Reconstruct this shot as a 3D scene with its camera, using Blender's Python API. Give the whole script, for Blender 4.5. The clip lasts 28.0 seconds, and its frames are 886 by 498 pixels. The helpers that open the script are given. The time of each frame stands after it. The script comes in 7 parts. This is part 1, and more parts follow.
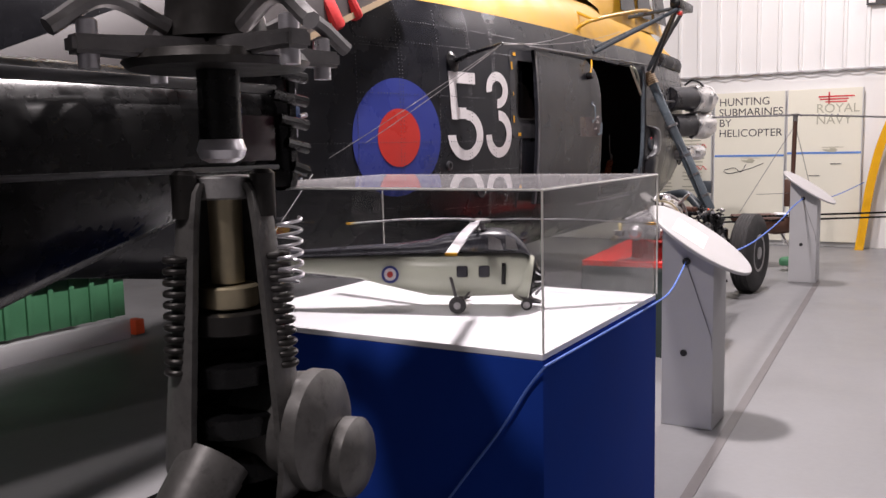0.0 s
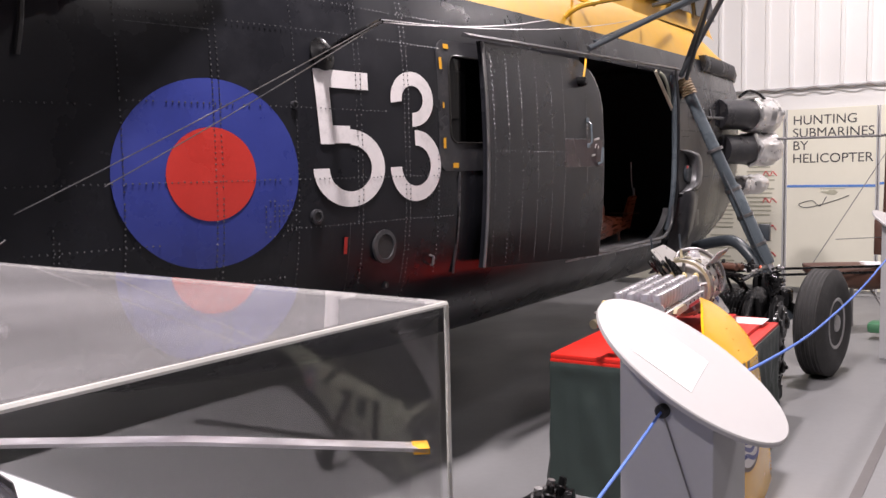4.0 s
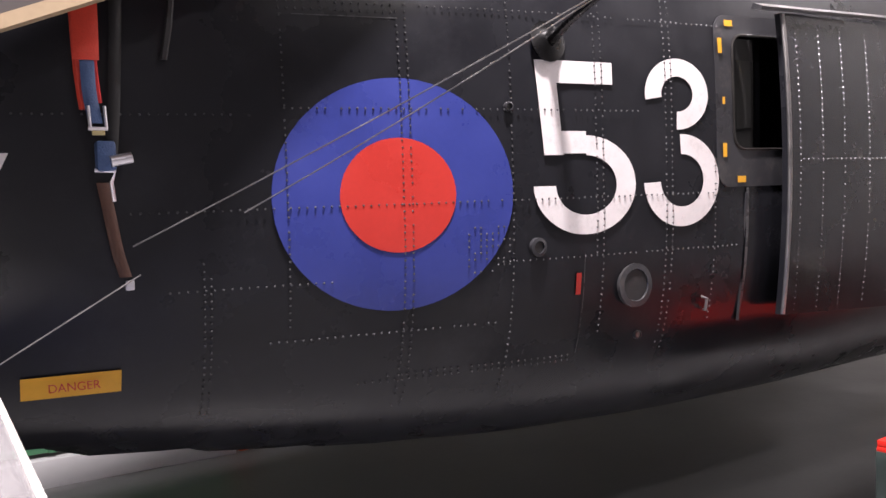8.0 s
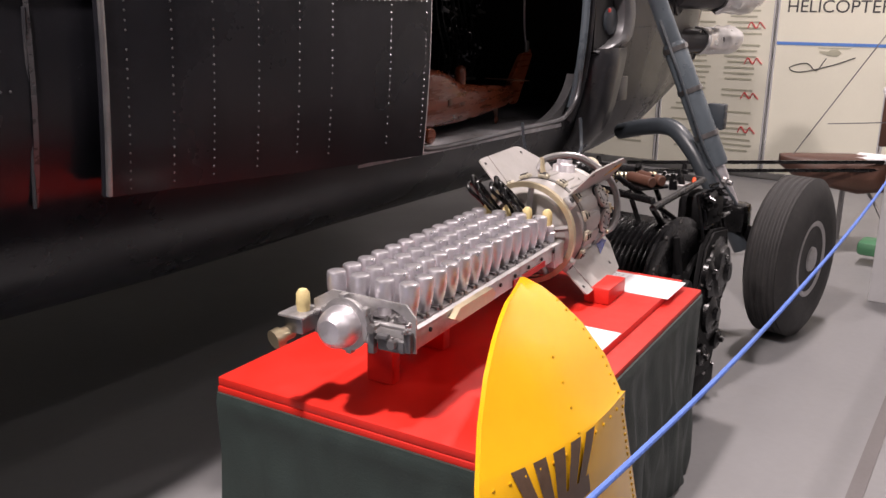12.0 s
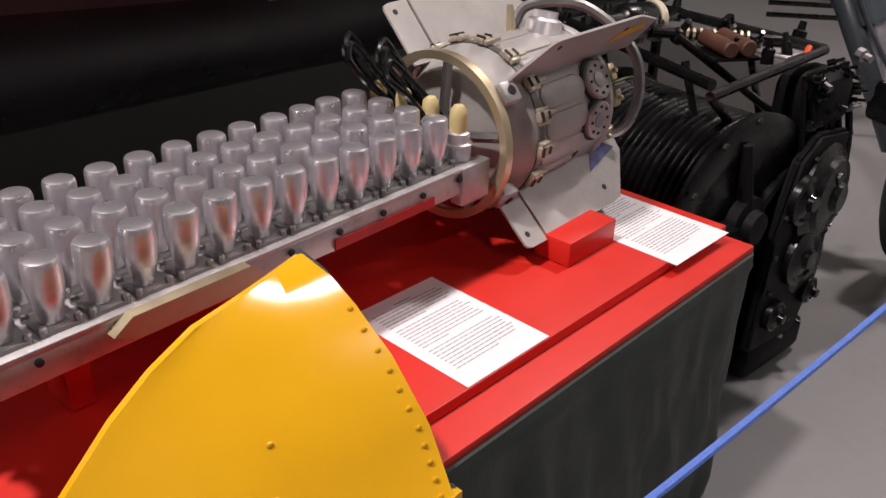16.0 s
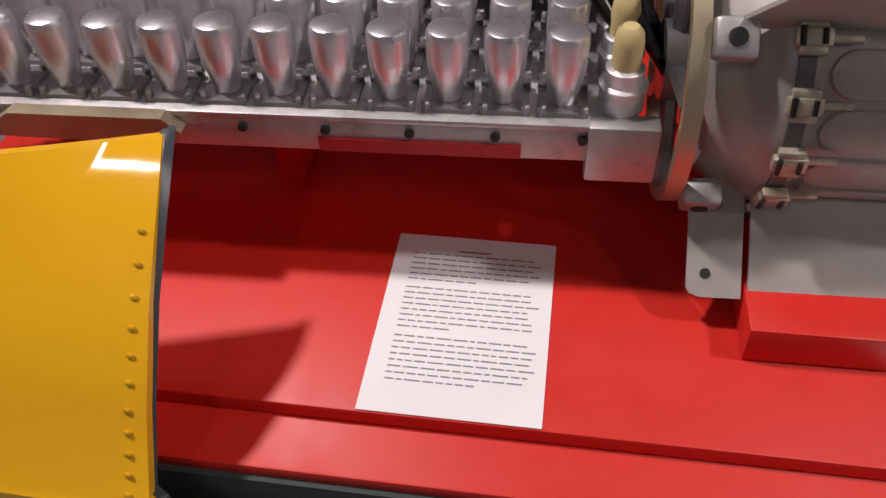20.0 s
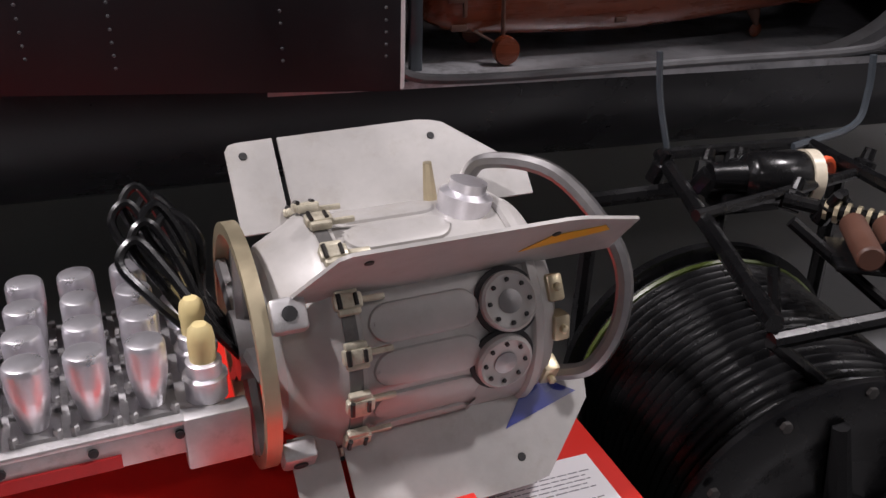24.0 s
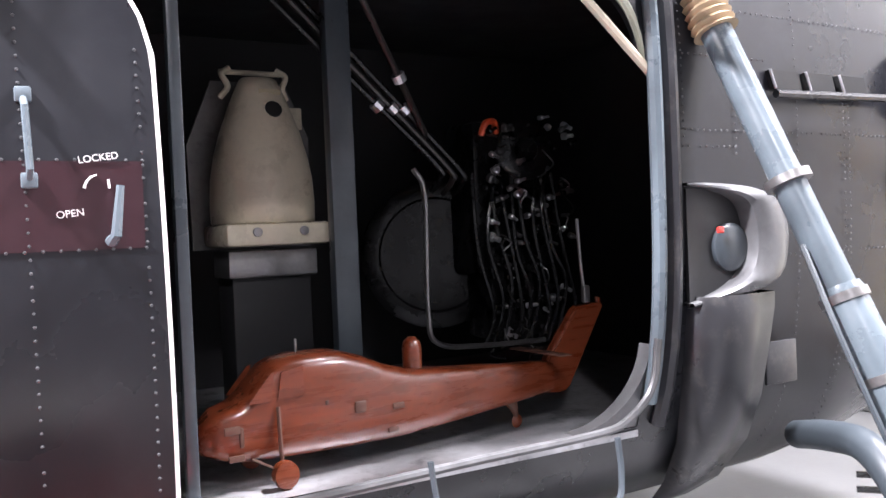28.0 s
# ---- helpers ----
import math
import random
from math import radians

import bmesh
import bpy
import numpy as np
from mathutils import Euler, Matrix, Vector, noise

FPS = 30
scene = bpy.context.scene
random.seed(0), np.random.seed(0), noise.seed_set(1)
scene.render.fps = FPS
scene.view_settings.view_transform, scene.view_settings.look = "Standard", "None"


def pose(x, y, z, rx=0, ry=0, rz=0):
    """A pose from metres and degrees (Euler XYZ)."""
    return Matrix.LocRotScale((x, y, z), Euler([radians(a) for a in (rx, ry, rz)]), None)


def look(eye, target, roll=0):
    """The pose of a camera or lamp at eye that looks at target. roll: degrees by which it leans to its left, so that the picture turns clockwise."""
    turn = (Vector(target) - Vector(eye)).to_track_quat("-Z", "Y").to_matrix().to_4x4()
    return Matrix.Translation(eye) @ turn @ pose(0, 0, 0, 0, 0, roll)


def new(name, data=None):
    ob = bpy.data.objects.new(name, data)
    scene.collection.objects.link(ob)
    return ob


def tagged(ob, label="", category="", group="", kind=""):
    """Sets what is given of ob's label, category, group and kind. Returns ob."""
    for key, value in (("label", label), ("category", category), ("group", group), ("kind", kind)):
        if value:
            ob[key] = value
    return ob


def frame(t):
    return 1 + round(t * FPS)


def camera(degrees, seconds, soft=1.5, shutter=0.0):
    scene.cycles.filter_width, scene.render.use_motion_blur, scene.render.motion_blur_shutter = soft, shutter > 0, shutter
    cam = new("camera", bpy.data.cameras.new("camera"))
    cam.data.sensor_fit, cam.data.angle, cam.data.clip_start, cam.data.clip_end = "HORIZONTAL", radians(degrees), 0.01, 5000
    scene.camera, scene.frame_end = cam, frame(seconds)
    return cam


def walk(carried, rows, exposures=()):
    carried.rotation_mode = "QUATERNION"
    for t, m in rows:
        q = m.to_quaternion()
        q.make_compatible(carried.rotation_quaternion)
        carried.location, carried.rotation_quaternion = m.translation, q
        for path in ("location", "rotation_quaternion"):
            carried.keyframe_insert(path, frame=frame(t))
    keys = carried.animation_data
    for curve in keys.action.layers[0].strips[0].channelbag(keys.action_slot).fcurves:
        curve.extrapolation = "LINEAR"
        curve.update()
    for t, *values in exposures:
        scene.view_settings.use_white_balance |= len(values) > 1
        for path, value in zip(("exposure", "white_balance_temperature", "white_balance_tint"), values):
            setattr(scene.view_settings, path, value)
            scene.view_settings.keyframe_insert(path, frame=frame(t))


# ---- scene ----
cam = camera(54.4, 28.0)
PATH = [
    (0, (0.249, -0.013, 1.672), (1.960, 0.995, 1.436), -1.25),
    (0.5, (0.570, 0.015, 1.679), (2.274, 1.034, 1.435), -0.98),
    (1, (0.896, 0.014, 1.673), (2.623, 0.999, 1.453), -1.51),
    (1.5, (1.212, -0.017, 1.700), (2.915, 1.014, 1.506), -1.02),
    (2, (1.518, 0.045, 1.687), (3.160, 1.168, 1.477), -1.06),
    (2.5, (1.808, 0.126, 1.692), (3.461, 1.233, 1.488), -1.66),
    (3, (2.156, 0.143, 1.716), (3.809, 1.250, 1.506), -1.79),
    (3.5, (2.433, 0.202, 1.697), (4.048, 1.363, 1.495), -1.62),
    (4, (2.725, 0.299, 1.729), (4.337, 1.468, 1.548), -1.30),
    (4.5, (2.960, 0.348, 1.722), (4.557, 1.544, 1.588), -2.02),
    (6.5, (3.611, 0.534, 1.771), (5.091, 1.878, 1.723), -1.27),
    (7, (3.627, 0.566, 1.750), (4.998, 2.020, 1.674), -1.67),
    (7.5, (3.630, 0.568, 1.736), (4.828, 2.166, 1.637), -1.88),
    (8, (3.650, 0.600, 1.730), (4.691, 2.302, 1.606), -1.95),
    (8.5, (3.735, 0.552, 1.744), (4.838, 2.213, 1.591), -1.96),
    (9, (3.889, 0.559, 1.740), (5.253, 2.010, 1.555), -2.14),
    (9.5, (4.085, 0.625, 1.728), (5.647, 1.841, 1.446), -1.38),
    (10, (4.303, 0.656, 1.712), (5.931, 1.747, 1.317), -0.86),
    (10.5, (4.573, 0.623, 1.727), (6.191, 1.710, 1.278), -0.36),
    (11, (4.846, 0.664, 1.695), (6.400, 1.837, 1.234), -0.54),
    (11.5, (5.093, 0.721, 1.707), (6.668, 1.848, 1.210), -0.21),
    (13.5, (6.015, 0.842, 1.668), (7.415, 2.113, 1.016), 1.20),
    (14, (6.189, 0.870, 1.669), (7.487, 2.216, 0.961), -0.20),
    (14.5, (6.283, 0.879, 1.664), (7.454, 2.318, 0.917), 0.09),
    (15, (6.345, 0.873, 1.650), (7.475, 2.320, 0.858), 0.54),
    (15.5, (6.459, 0.876, 1.624), (7.580, 2.289, 0.760), 0.77),
    (16, (6.678, 0.945, 1.599), (7.862, 2.258, 0.664), 1.71),
    (16.5, (6.899, 0.992, 1.608), (8.182, 2.195, 0.656), 3.89),
    (17, (7.176, 0.980, 1.620), (8.463, 2.194, 0.687), 7.52),
    (17.5, (7.385, 1.051, 1.592), (8.532, 2.398, 0.658), 6.98),
    (18, (7.550, 1.157, 1.563), (8.379, 2.659, 0.535), 6.91),
    (18.5, (7.611, 1.200, 1.530), (7.853, 2.810, 0.368), 3.81),
    (19, (7.669, 1.179, 1.555), (7.517, 2.711, 0.279), 0.78),
    (19.5, (7.724, 1.228, 1.563), (7.410, 2.633, 0.176), -1.25),
    (20, (7.730, 1.225, 1.579), (7.361, 2.592, 0.166), -2.35),
    (20.5, (7.703, 1.179, 1.586), (7.217, 2.707, 0.391), -2.64),
    (22.5, (7.671, 1.147, 1.598), (7.297, 2.794, 0.527), 0.04),
    (23, (7.713, 1.136, 1.614), (7.574, 2.849, 0.590), 0.11),
    (23.5, (7.743, 1.132, 1.625), (7.950, 2.873, 0.663), 0.46),
    (24, (7.748, 1.119, 1.644), (8.260, 2.839, 0.762), 1.39),
    (24.5, (7.753, 1.105, 1.673), (8.435, 2.849, 0.969), 0.20),
    (25, (7.752, 1.089, 1.703), (8.581, 2.850, 1.245), -0.22),
    (25.5, (7.752, 1.076, 1.728), (8.653, 2.838, 1.439), -0.64),
    (26, (7.754, 1.053, 1.744), (8.694, 2.816, 1.658), -2.01),
    (26.5, (7.755, 1.047, 1.750), (8.699, 2.810, 1.741), -2.68),
    (27, (7.757, 1.043, 1.752), (8.702, 2.806, 1.772), -2.73),
    (27.5, (7.760, 1.044, 1.751), (8.720, 2.799, 1.759), -2.57),
    (28, (7.767, 1.051, 1.746), (8.776, 2.777, 1.702), -2.34),
]
EXPOSURES = [
    (0.0, 0.15, 6500, 19), (2.0, 0.02, 6500, 19), (4.0, 0.25, 6500, 19), (6.5, 0.7, 6500, 20), (8.5, 0.9, 6500, 20),
    (10.0, 0.15, 6800, 21), (11.5, 0.2, 6800, 21), (14.0, -0.15, 6900, 20), (16.0, -0.45, 6800, 20), (17.0, -0.35, 6600, 20), (18.5, -0.4, 6600, 20), (20.0, -0.85, 6700, 20), (21.5, -0.7, 6600, 19), (23.0, -0.45, 6500, 18), (24.0, -0.25, 6300, 17), (25.0, 0.0, 6200, 16),
    (26.0, 1.85, 6000, 15), (27.0, 2.4, 6000, 15), (28.0, 2.4, 6000, 15),
]
walk(cam, [(t, look(eye, target, roll)) for t, eye, target, roll in PATH], EXPOSURES)

# ---- light ----
world = bpy.data.worlds.new("hall_dusk")
scene.world = world
world.use_nodes = True
world.node_tree.nodes["Background"].inputs[0].default_value = (0.8, 0.85, 1.0, 1)
world.node_tree.nodes["Background"].inputs[1].default_value = 0.003


# ---- materials ----
def mat(name, color, rough=0.5, metal=0.0, vary=0.15, scale=6.0, bump=0.0, bscale=60.0, coat=0.0, dirt=None, dirt_amt=0.0, rvary=0.1, spec=0.5, stretch=None):
    """A painted, metal, cloth or plastic surface with two scales of variation, and fine relief."""
    m = bpy.data.materials.new(name)
    m.use_nodes = True
    nt = m.node_tree
    n, l = nt.nodes, nt.links
    b = n["Principled BSDF"]
    b.inputs["Metallic"].default_value = metal
    b.inputs["Coat Weight"].default_value = coat
    b.inputs["Coat Roughness"].default_value = 0.08
    b.inputs["Specular IOR Level"].default_value = spec
    tc = n.new("ShaderNodeTexCoord")
    big = n.new("ShaderNodeTexNoise")
    big.inputs["Scale"].default_value = scale
    big.inputs["Detail"].default_value = 6
    big.inputs["Roughness"].default_value = 0.6
    if stretch:
        mp = n.new("ShaderNodeMapping")
        mp.inputs["Scale"].default_value = stretch
        l.new(tc.outputs["Object"], mp.inputs["Vector"])
        l.new(mp.outputs["Vector"], big.inputs["Vector"])
    else:
        l.new(tc.outputs["Object"], big.inputs["Vector"])
    fine = n.new("ShaderNodeTexNoise")
    fine.inputs["Scale"].default_value = bscale
    fine.inputs["Detail"].default_value = 3
    l.new(tc.outputs["Object"], fine.inputs["Vector"])
    mixv = n.new("ShaderNodeMath")
    mixv.operation = "MULTIPLY_ADD"
    l.new(fine.outputs["Fac"], mixv.inputs[0])
    mixv.inputs[1].default_value = 0.35
    l.new(big.outputs["Fac"], mixv.inputs[2])
    ramp = n.new("ShaderNodeMapRange")
    ramp.inputs["From Min"].default_value = 0.35
    ramp.inputs["From Max"].default_value = 1.0
    ramp.inputs["To Min"].default_value = 1 - vary
    ramp.inputs["To Max"].default_value = 1 + vary
    l.new(mixv.outputs[0], ramp.inputs["Value"])
    mul = n.new("ShaderNodeMix")
    mul.data_type, mul.blend_type = "RGBA", "MULTIPLY"
    mul.inputs["Factor"].default_value = 1
    mul.inputs["A"].default_value = (*color, 1)
    l.new(ramp.outputs["Result"], mul.inputs["B"])
    col = mul.outputs["Result"]
    if dirt:
        spot = n.new("ShaderNodeTexNoise")
        spot.inputs["Scale"].default_value = scale * 2.3
        spot.inputs["Detail"].default_value = 9
        spot.inputs["Roughness"].default_value = 0.75
        l.new(tc.outputs["Object"], spot.inputs["Vector"])
        sr = n.new("ShaderNodeMapRange")
        sr.inputs["From Min"].default_value = 0.52
        sr.inputs["From Max"].default_value = 0.72
        sr.inputs["To Max"].default_value = dirt_amt
        l.new(spot.outputs["Fac"], sr.inputs["Value"])
        dm = n.new("ShaderNodeMix")
        dm.data_type = "RGBA"
        l.new(sr.outputs["Result"], dm.inputs["Factor"])
        l.new(col, dm.inputs["A"])
        dm.inputs["B"].default_value = (*dirt, 1)
        col = dm.outputs["Result"]
    l.new(col, b.inputs["Base Color"])
    rr = n.new("ShaderNodeMapRange")
    rr.inputs["From Min"].default_value = 0.3
    rr.inputs["From Max"].default_value = 0.7
    rr.inputs["To Min"].default_value = max(0.02, rough - rvary)
    rr.inputs["To Max"].default_value = min(1, rough + rvary)
    l.new(big.outputs["Fac"], rr.inputs["Value"])
    l.new(rr.outputs["Result"], b.inputs["Roughness"])
    if bump:
        bp = n.new("ShaderNodeBump")
        bp.inputs["Strength"].default_value = bump
        bp.inputs["Distance"].default_value = 0.004
        l.new(fine.outputs["Fac"], bp.inputs["Height"])
        l.new(bp.outputs["Normal"], b.inputs["Normal"])
    return m


def glass(name, color, rough=0.0, haze=0.0):
    """Clear sheet: mostly see-through, with a mirror sheen that grows at a slant."""
    m = bpy.data.materials.new(name)
    m.use_nodes = True
    nt = m.node_tree
    n, l = nt.nodes, nt.links
    out = n["Material Output"]
    n.remove(n["Principled BSDF"])
    tr = n.new("ShaderNodeBsdfTransparent")
    tr.inputs["Color"].default_value = (*color, 1)
    gl = n.new("ShaderNodeBsdfGlossy")
    gl.inputs["Roughness"].default_value = rough
    fr = n.new("ShaderNodeLayerWeight")
    fr.inputs["Blend"].default_value = 0.5
    pw = n.new("ShaderNodeMath")
    pw.operation = "POWER"
    pw.inputs[1].default_value = 5.0
    l.new(fr.outputs["Facing"], pw.inputs[0])
    fm = n.new("ShaderNodeMath")
    fm.operation = "MULTIPLY_ADD"
    fm.inputs[1].default_value = 0.9
    fm.inputs[2].default_value = 0.045
    l.new(pw.outputs[0], fm.inputs[0])
    mx = n.new("ShaderNodeMixShader")
    l.new(fm.outputs[0], mx.inputs[0])
    l.new(tr.outputs[0], mx.inputs[1])
    l.new(gl.outputs[0], mx.inputs[2])
    # Pale diffuse share: dust film plus a milky reflection put into the colour.
    if haze:
        df = n.new("ShaderNodeBsdfDiffuse")
        df.inputs["Color"].default_value = (0.7, 0.68, 0.7, 1)
        nz = n.new("ShaderNodeTexNoise")
        nz.inputs["Scale"].default_value = 3.0
        nz.inputs["Detail"].default_value = 8
        dr = n.new("ShaderNodeMapRange")
        dr.inputs["From Min"].default_value = 0.3
        dr.inputs["From Max"].default_value = 0.7
        dr.inputs["To Min"].default_value = haze * 0.6
        dr.inputs["To Max"].default_value = haze * 1.4
        l.new(nz.outputs["Fac"], dr.inputs["Value"])
        dx = n.new("ShaderNodeMixShader")
        l.new(dr.outputs["Result"], dx.inputs[0])
        l.new(mx.outputs[0], dx.inputs[1])
        l.new(df.outputs[0], dx.inputs[2])
        l.new(dx.outputs[0], out.inputs["Surface"])
    else:
        l.new(mx.outputs[0], out.inputs["Surface"])
    return m


M_FLOOR = mat("painted_concrete", (0.21, 0.21, 0.215), 0.45, vary=0.10, scale=1.2, bump=0.15, bscale=25, dirt=(0.2, 0.19, 0.18), dirt_amt=0.25)
M_LINE = mat("floor_joint_strip", (0.13, 0.12, 0.12), 0.5, vary=0.2, scale=3)
M_CLAD = mat("white_cladding", (0.80, 0.80, 0.79), 0.45, vary=0.05, scale=0.8, bump=0.05)
# Unseen ceiling and walls, kept dark to limit fill and hull reflections.
M_CEIL = mat("unseen_dark_ceiling", (0.055, 0.055, 0.06), 0.8, vary=0.08, scale=0.6)
M_AISLE = mat("unseen_wall_grey", (0.14, 0.14, 0.145), 0.7, vary=0.12, scale=0.7)
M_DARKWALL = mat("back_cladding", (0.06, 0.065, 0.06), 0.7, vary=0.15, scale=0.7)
M_HULL = mat("dark_sea_grey_paint", (0.0135, 0.014, 0.0175), 0.29, vary=0.25, scale=1.6, bump=0.22, bscale=3.2, dirt=(0.05, 0.05, 0.058), dirt_amt=0.25, rvary=0.12, spec=0.36)
M_HULL2 = mat("dark_grey_worn_paint", (0.030, 0.030, 0.034), 0.34, vary=0.3, scale=4, bump=0.1, bscale=14, dirt=(0.12, 0.11, 0.10), dirt_amt=0.5)
M_MAROON = mat("maroon_band_paint", (0.028, 0.010, 0.014), 0.3, vary=0.2, scale=3)
M_YELLOW = mat("yellow_paint", (0.50, 0.27, 0.015), 0.5, vary=0.12, scale=3, bump=0.05, bscale=12)
M_YPANEL = mat("glossy_yellow_paint", (0.82, 0.43, 0.012), 0.2, vary=0.08, scale=4, bump=0.05, bscale=10, coat=0.2)
M_BLUE = mat("roundel_blue", (0.035, 0.05, 0.26), 0.3, vary=0.15, scale=4, spec=0.6)
M_RED = mat("roundel_red", (0.55, 0.04, 0.03), 0.32, vary=0.12, scale=4)
M_WHITE = mat("white_marking", (0.80, 0.76, 0.76), 0.4, vary=0.07, scale=7, dirt=(0.35, 0.33, 0.32), dirt_amt=0.35)
M_AMBER = mat("amber_marking", (0.75, 0.38, 0.02), 0.45, vary=0.1)
M_BLACK = mat("black_paint", (0.005, 0.005, 0.0055), 0.27, vary=0.3, scale=12, bump=0.1, spec=0.35)
M_BLACKM = mat("black_matt", (0.015, 0.015, 0.016), 0.65, vary=0.3, scale=8)
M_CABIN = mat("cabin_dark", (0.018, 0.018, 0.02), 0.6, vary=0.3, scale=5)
M_RUBBER = mat("tyre_rubber", (0.028, 0.027, 0.027), 0.7, vary=0.3, scale=10, bump=0.3, bscale=90, dirt=(0.07, 0.065, 0.06), dirt_amt=0.4)
M_ALU = mat("brushed_aluminium", (0.82, 0.80, 0.84), 0.36, metal=0.85, vary=0.12, scale=14, bump=0.05, bscale=120)
M_ALUM = mat("matt_aluminium", (0.50, 0.49, 0.49), 0.5, metal=0.8, vary=0.22, scale=9, bump=0.1, bscale=70, dirt=(0.17, 0.155, 0.13), dirt_amt=0.55)
M_PALE = mat("pale_grey_worn_paint", (0.40, 0.385, 0.37), 0.42, metal=0.15, vary=0.16, scale=7, bump=0.06, bscale=50, dirt=(0.30, 0.27, 0.22), dirt_amt=0.45)
M_STEEL = mat("grey_steel", (0.32, 0.31, 0.31), 0.38, metal=0.9, vary=0.25, scale=10, bump=0.1, bscale=60)
M_CLIP = mat("pale_yellowed_metal", (0.50, 0.46, 0.36), 0.4, metal=0.35, vary=0.3, scale=30, dirt=(0.14, 0.11, 0.05), dirt_amt=0.5)
M_BRASS = mat("dull_brass", (0.58, 0.50, 0.34), 0.4, metal=0.8, vary=0.15, scale=10)
M_CREAM = mat("cream_paint", (0.70, 0.63, 0.49), 0.3, vary=0.12, scale=6, dirt=(0.35, 0.29, 0.2), dirt_amt=0.4)
M_CAP = mat("cream_cap", (0.66, 0.54, 0.26), 0.5, vary=0.12, scale=20)
M_REDTOP = mat("red_gloss_paint", (0.66, 0.022, 0.012), 0.48, vary=0.07, scale=5, bump=0.04, bscale=30)
M_CLOTH = mat("dark_green_cloth", (0.026, 0.040, 0.036), 0.55, vary=0.2, scale=7, bump=0.25, bscale=140)
M_PAPER = mat("white_paper", (0.84, 0.83, 0.85), 0.7, vary=0.03, scale=10)
M_INK = mat("printed_ink", (0.24, 0.24, 0.26), 0.7, vary=0.1)
M_LECT = mat("light_grey_laminate", (0.50, 0.50, 0.51), 0.5, vary=0.04, scale=5, bump=0.04)
M_LECT2 = mat("pale_grey_laminate", (0.45, 0.44, 0.44), 0.45, vary=0.03, scale=5)
M_ROPE = mat("blue_rope", (0.10, 0.20, 0.62), 0.7, vary=0.2, scale=60, bump=0.5, bscale=260)
M_BLUECLOTH = mat("blue_felt", (0.010, 0.045, 0.30), 0.95, vary=0.12, scale=3, bump=0.15, bscale=200, spec=0.1)
M_WTOP = mat("white_board", (0.82, 0.82, 0.85), 0.55, vary=0.03, scale=3)
M_ACRYL = glass("clear_acrylic", (0.90, 0.90, 0.90), 0.01)
# Case top: dust and the ceiling's pale reflection, both as diffuse colour.
M_ACRYLD = glass("hazy_acrylic", (0.90, 0.90, 0.90), 0.03, 0.12)
M_ACEDGE = mat("acrylic_edge", (0.75, 0.74, 0.70), 0.2, vary=0.1)
M_GLASS = glass("window_glass", (0.10, 0.09, 0.11), 0.02)
M_MODEL = mat("pale_green_cream_paint", (0.56, 0.58, 0.47), 0.35, vary=0.08, scale=8)
M_MODELD = mat("model_dark_grey", (0.045, 0.045, 0.055), 0.28, vary=0.15, scale=8)
M_WOOD = mat("reddish_varnished_wood", (0.15, 0.033, 0.012), 0.30, vary=0.42, scale=5.0, bump=0.05, bscale=60, coat=0.35, stretch=(1.0, 9.0, 9.0))
M_BROWN = mat("brown_wood", (0.10, 0.045, 0.03), 0.5, vary=0.25, scale=9)
M_POSTER = mat("cream_poster_board", (0.80, 0.78, 0.66), 0.55, vary=0.04, scale=1.5)
M_TXT = mat("poster_black", (0.05, 0.05, 0.05), 0.6)
M_TXTG = mat("poster_olive", (0.45, 0.44, 0.34), 0.6)
M_TXTR = mat("poster_red", (0.65, 0.05, 0.06), 0.6)
M_TXTB = mat("poster_blue", (0.10, 0.25, 0.65), 0.6)
# Paler than the hull: the heads' highlights are put into this colour.
M_RIVET = mat("rivet_heads", (0.10, 0.10, 0.105), 0.3, metal=0.4, vary=0.2, scale=30)
M_SOOT = mat("dull_black_casting", (0.006, 0.006, 0.0065), 0.6, vary=0.4, scale=12, bump=0.3, bscale=60, spec=0.15)
M_LIP = mat("worn_grey_metal", (0.14, 0.14, 0.145), 0.36, metal=0.4, vary=0.25, scale=8, bump=0.08, bscale=40, dirt=(0.09, 0.09, 0.09), dirt_amt=0.5)
M_CAST = mat("grey_cast_alloy", (0.15, 0.145, 0.14), 0.42, metal=0.4, vary=0.3, scale=9, bump=0.15, bscale=50, dirt=(0.03, 0.028, 0.026), dirt_amt=0.6)
M_STEELD = mat("dark_cast_metal", (0.045, 0.042, 0.04), 0.36, metal=0.6, vary=0.3, scale=10, bump=0.15, bscale=50)
M_CABFLOOR = mat("worn_floor_metal", (0.50, 0.50, 0.52), 0.38, metal=0.6, vary=0.45, scale=3, bump=0.15, bscale=30, dirt=(0.02, 0.02, 0.022), dirt_amt=0.95)
M_FOIL = mat("crumpled_foil", (0.80, 0.79, 0.78), 0.34, metal=1, vary=0.2, scale=14, bump=1.0, bscale=22)
M_STRUT = mat("blue_grey_enamel", (0.11, 0.135, 0.155), 0.3, vary=0.12, scale=6, dirt=(0.08, 0.09, 0.1), dirt_amt=0.4)
M_STRUTD = mat("dark_strut_paint", (0.05, 0.06, 0.07), 0.35, vary=0.2, scale=6)
M_ORANGE = mat("orange_paint", (0.75, 0.10, 0.03), 0.4, vary=0.1)
M_REDCL = mat("red_fabric_cover", (0.50, 0.02, 0.02), 0.6, vary=0.25, scale=9, bump=0.3)
M_BLADE = mat("grey_blade_skin", (0.07, 0.062, 0.062), 0.5, vary=0.15, scale=3)
M_TAN = mat("tan_edge_strip", (0.36, 0.27, 0.17), 0.5, vary=0.15, scale=5)
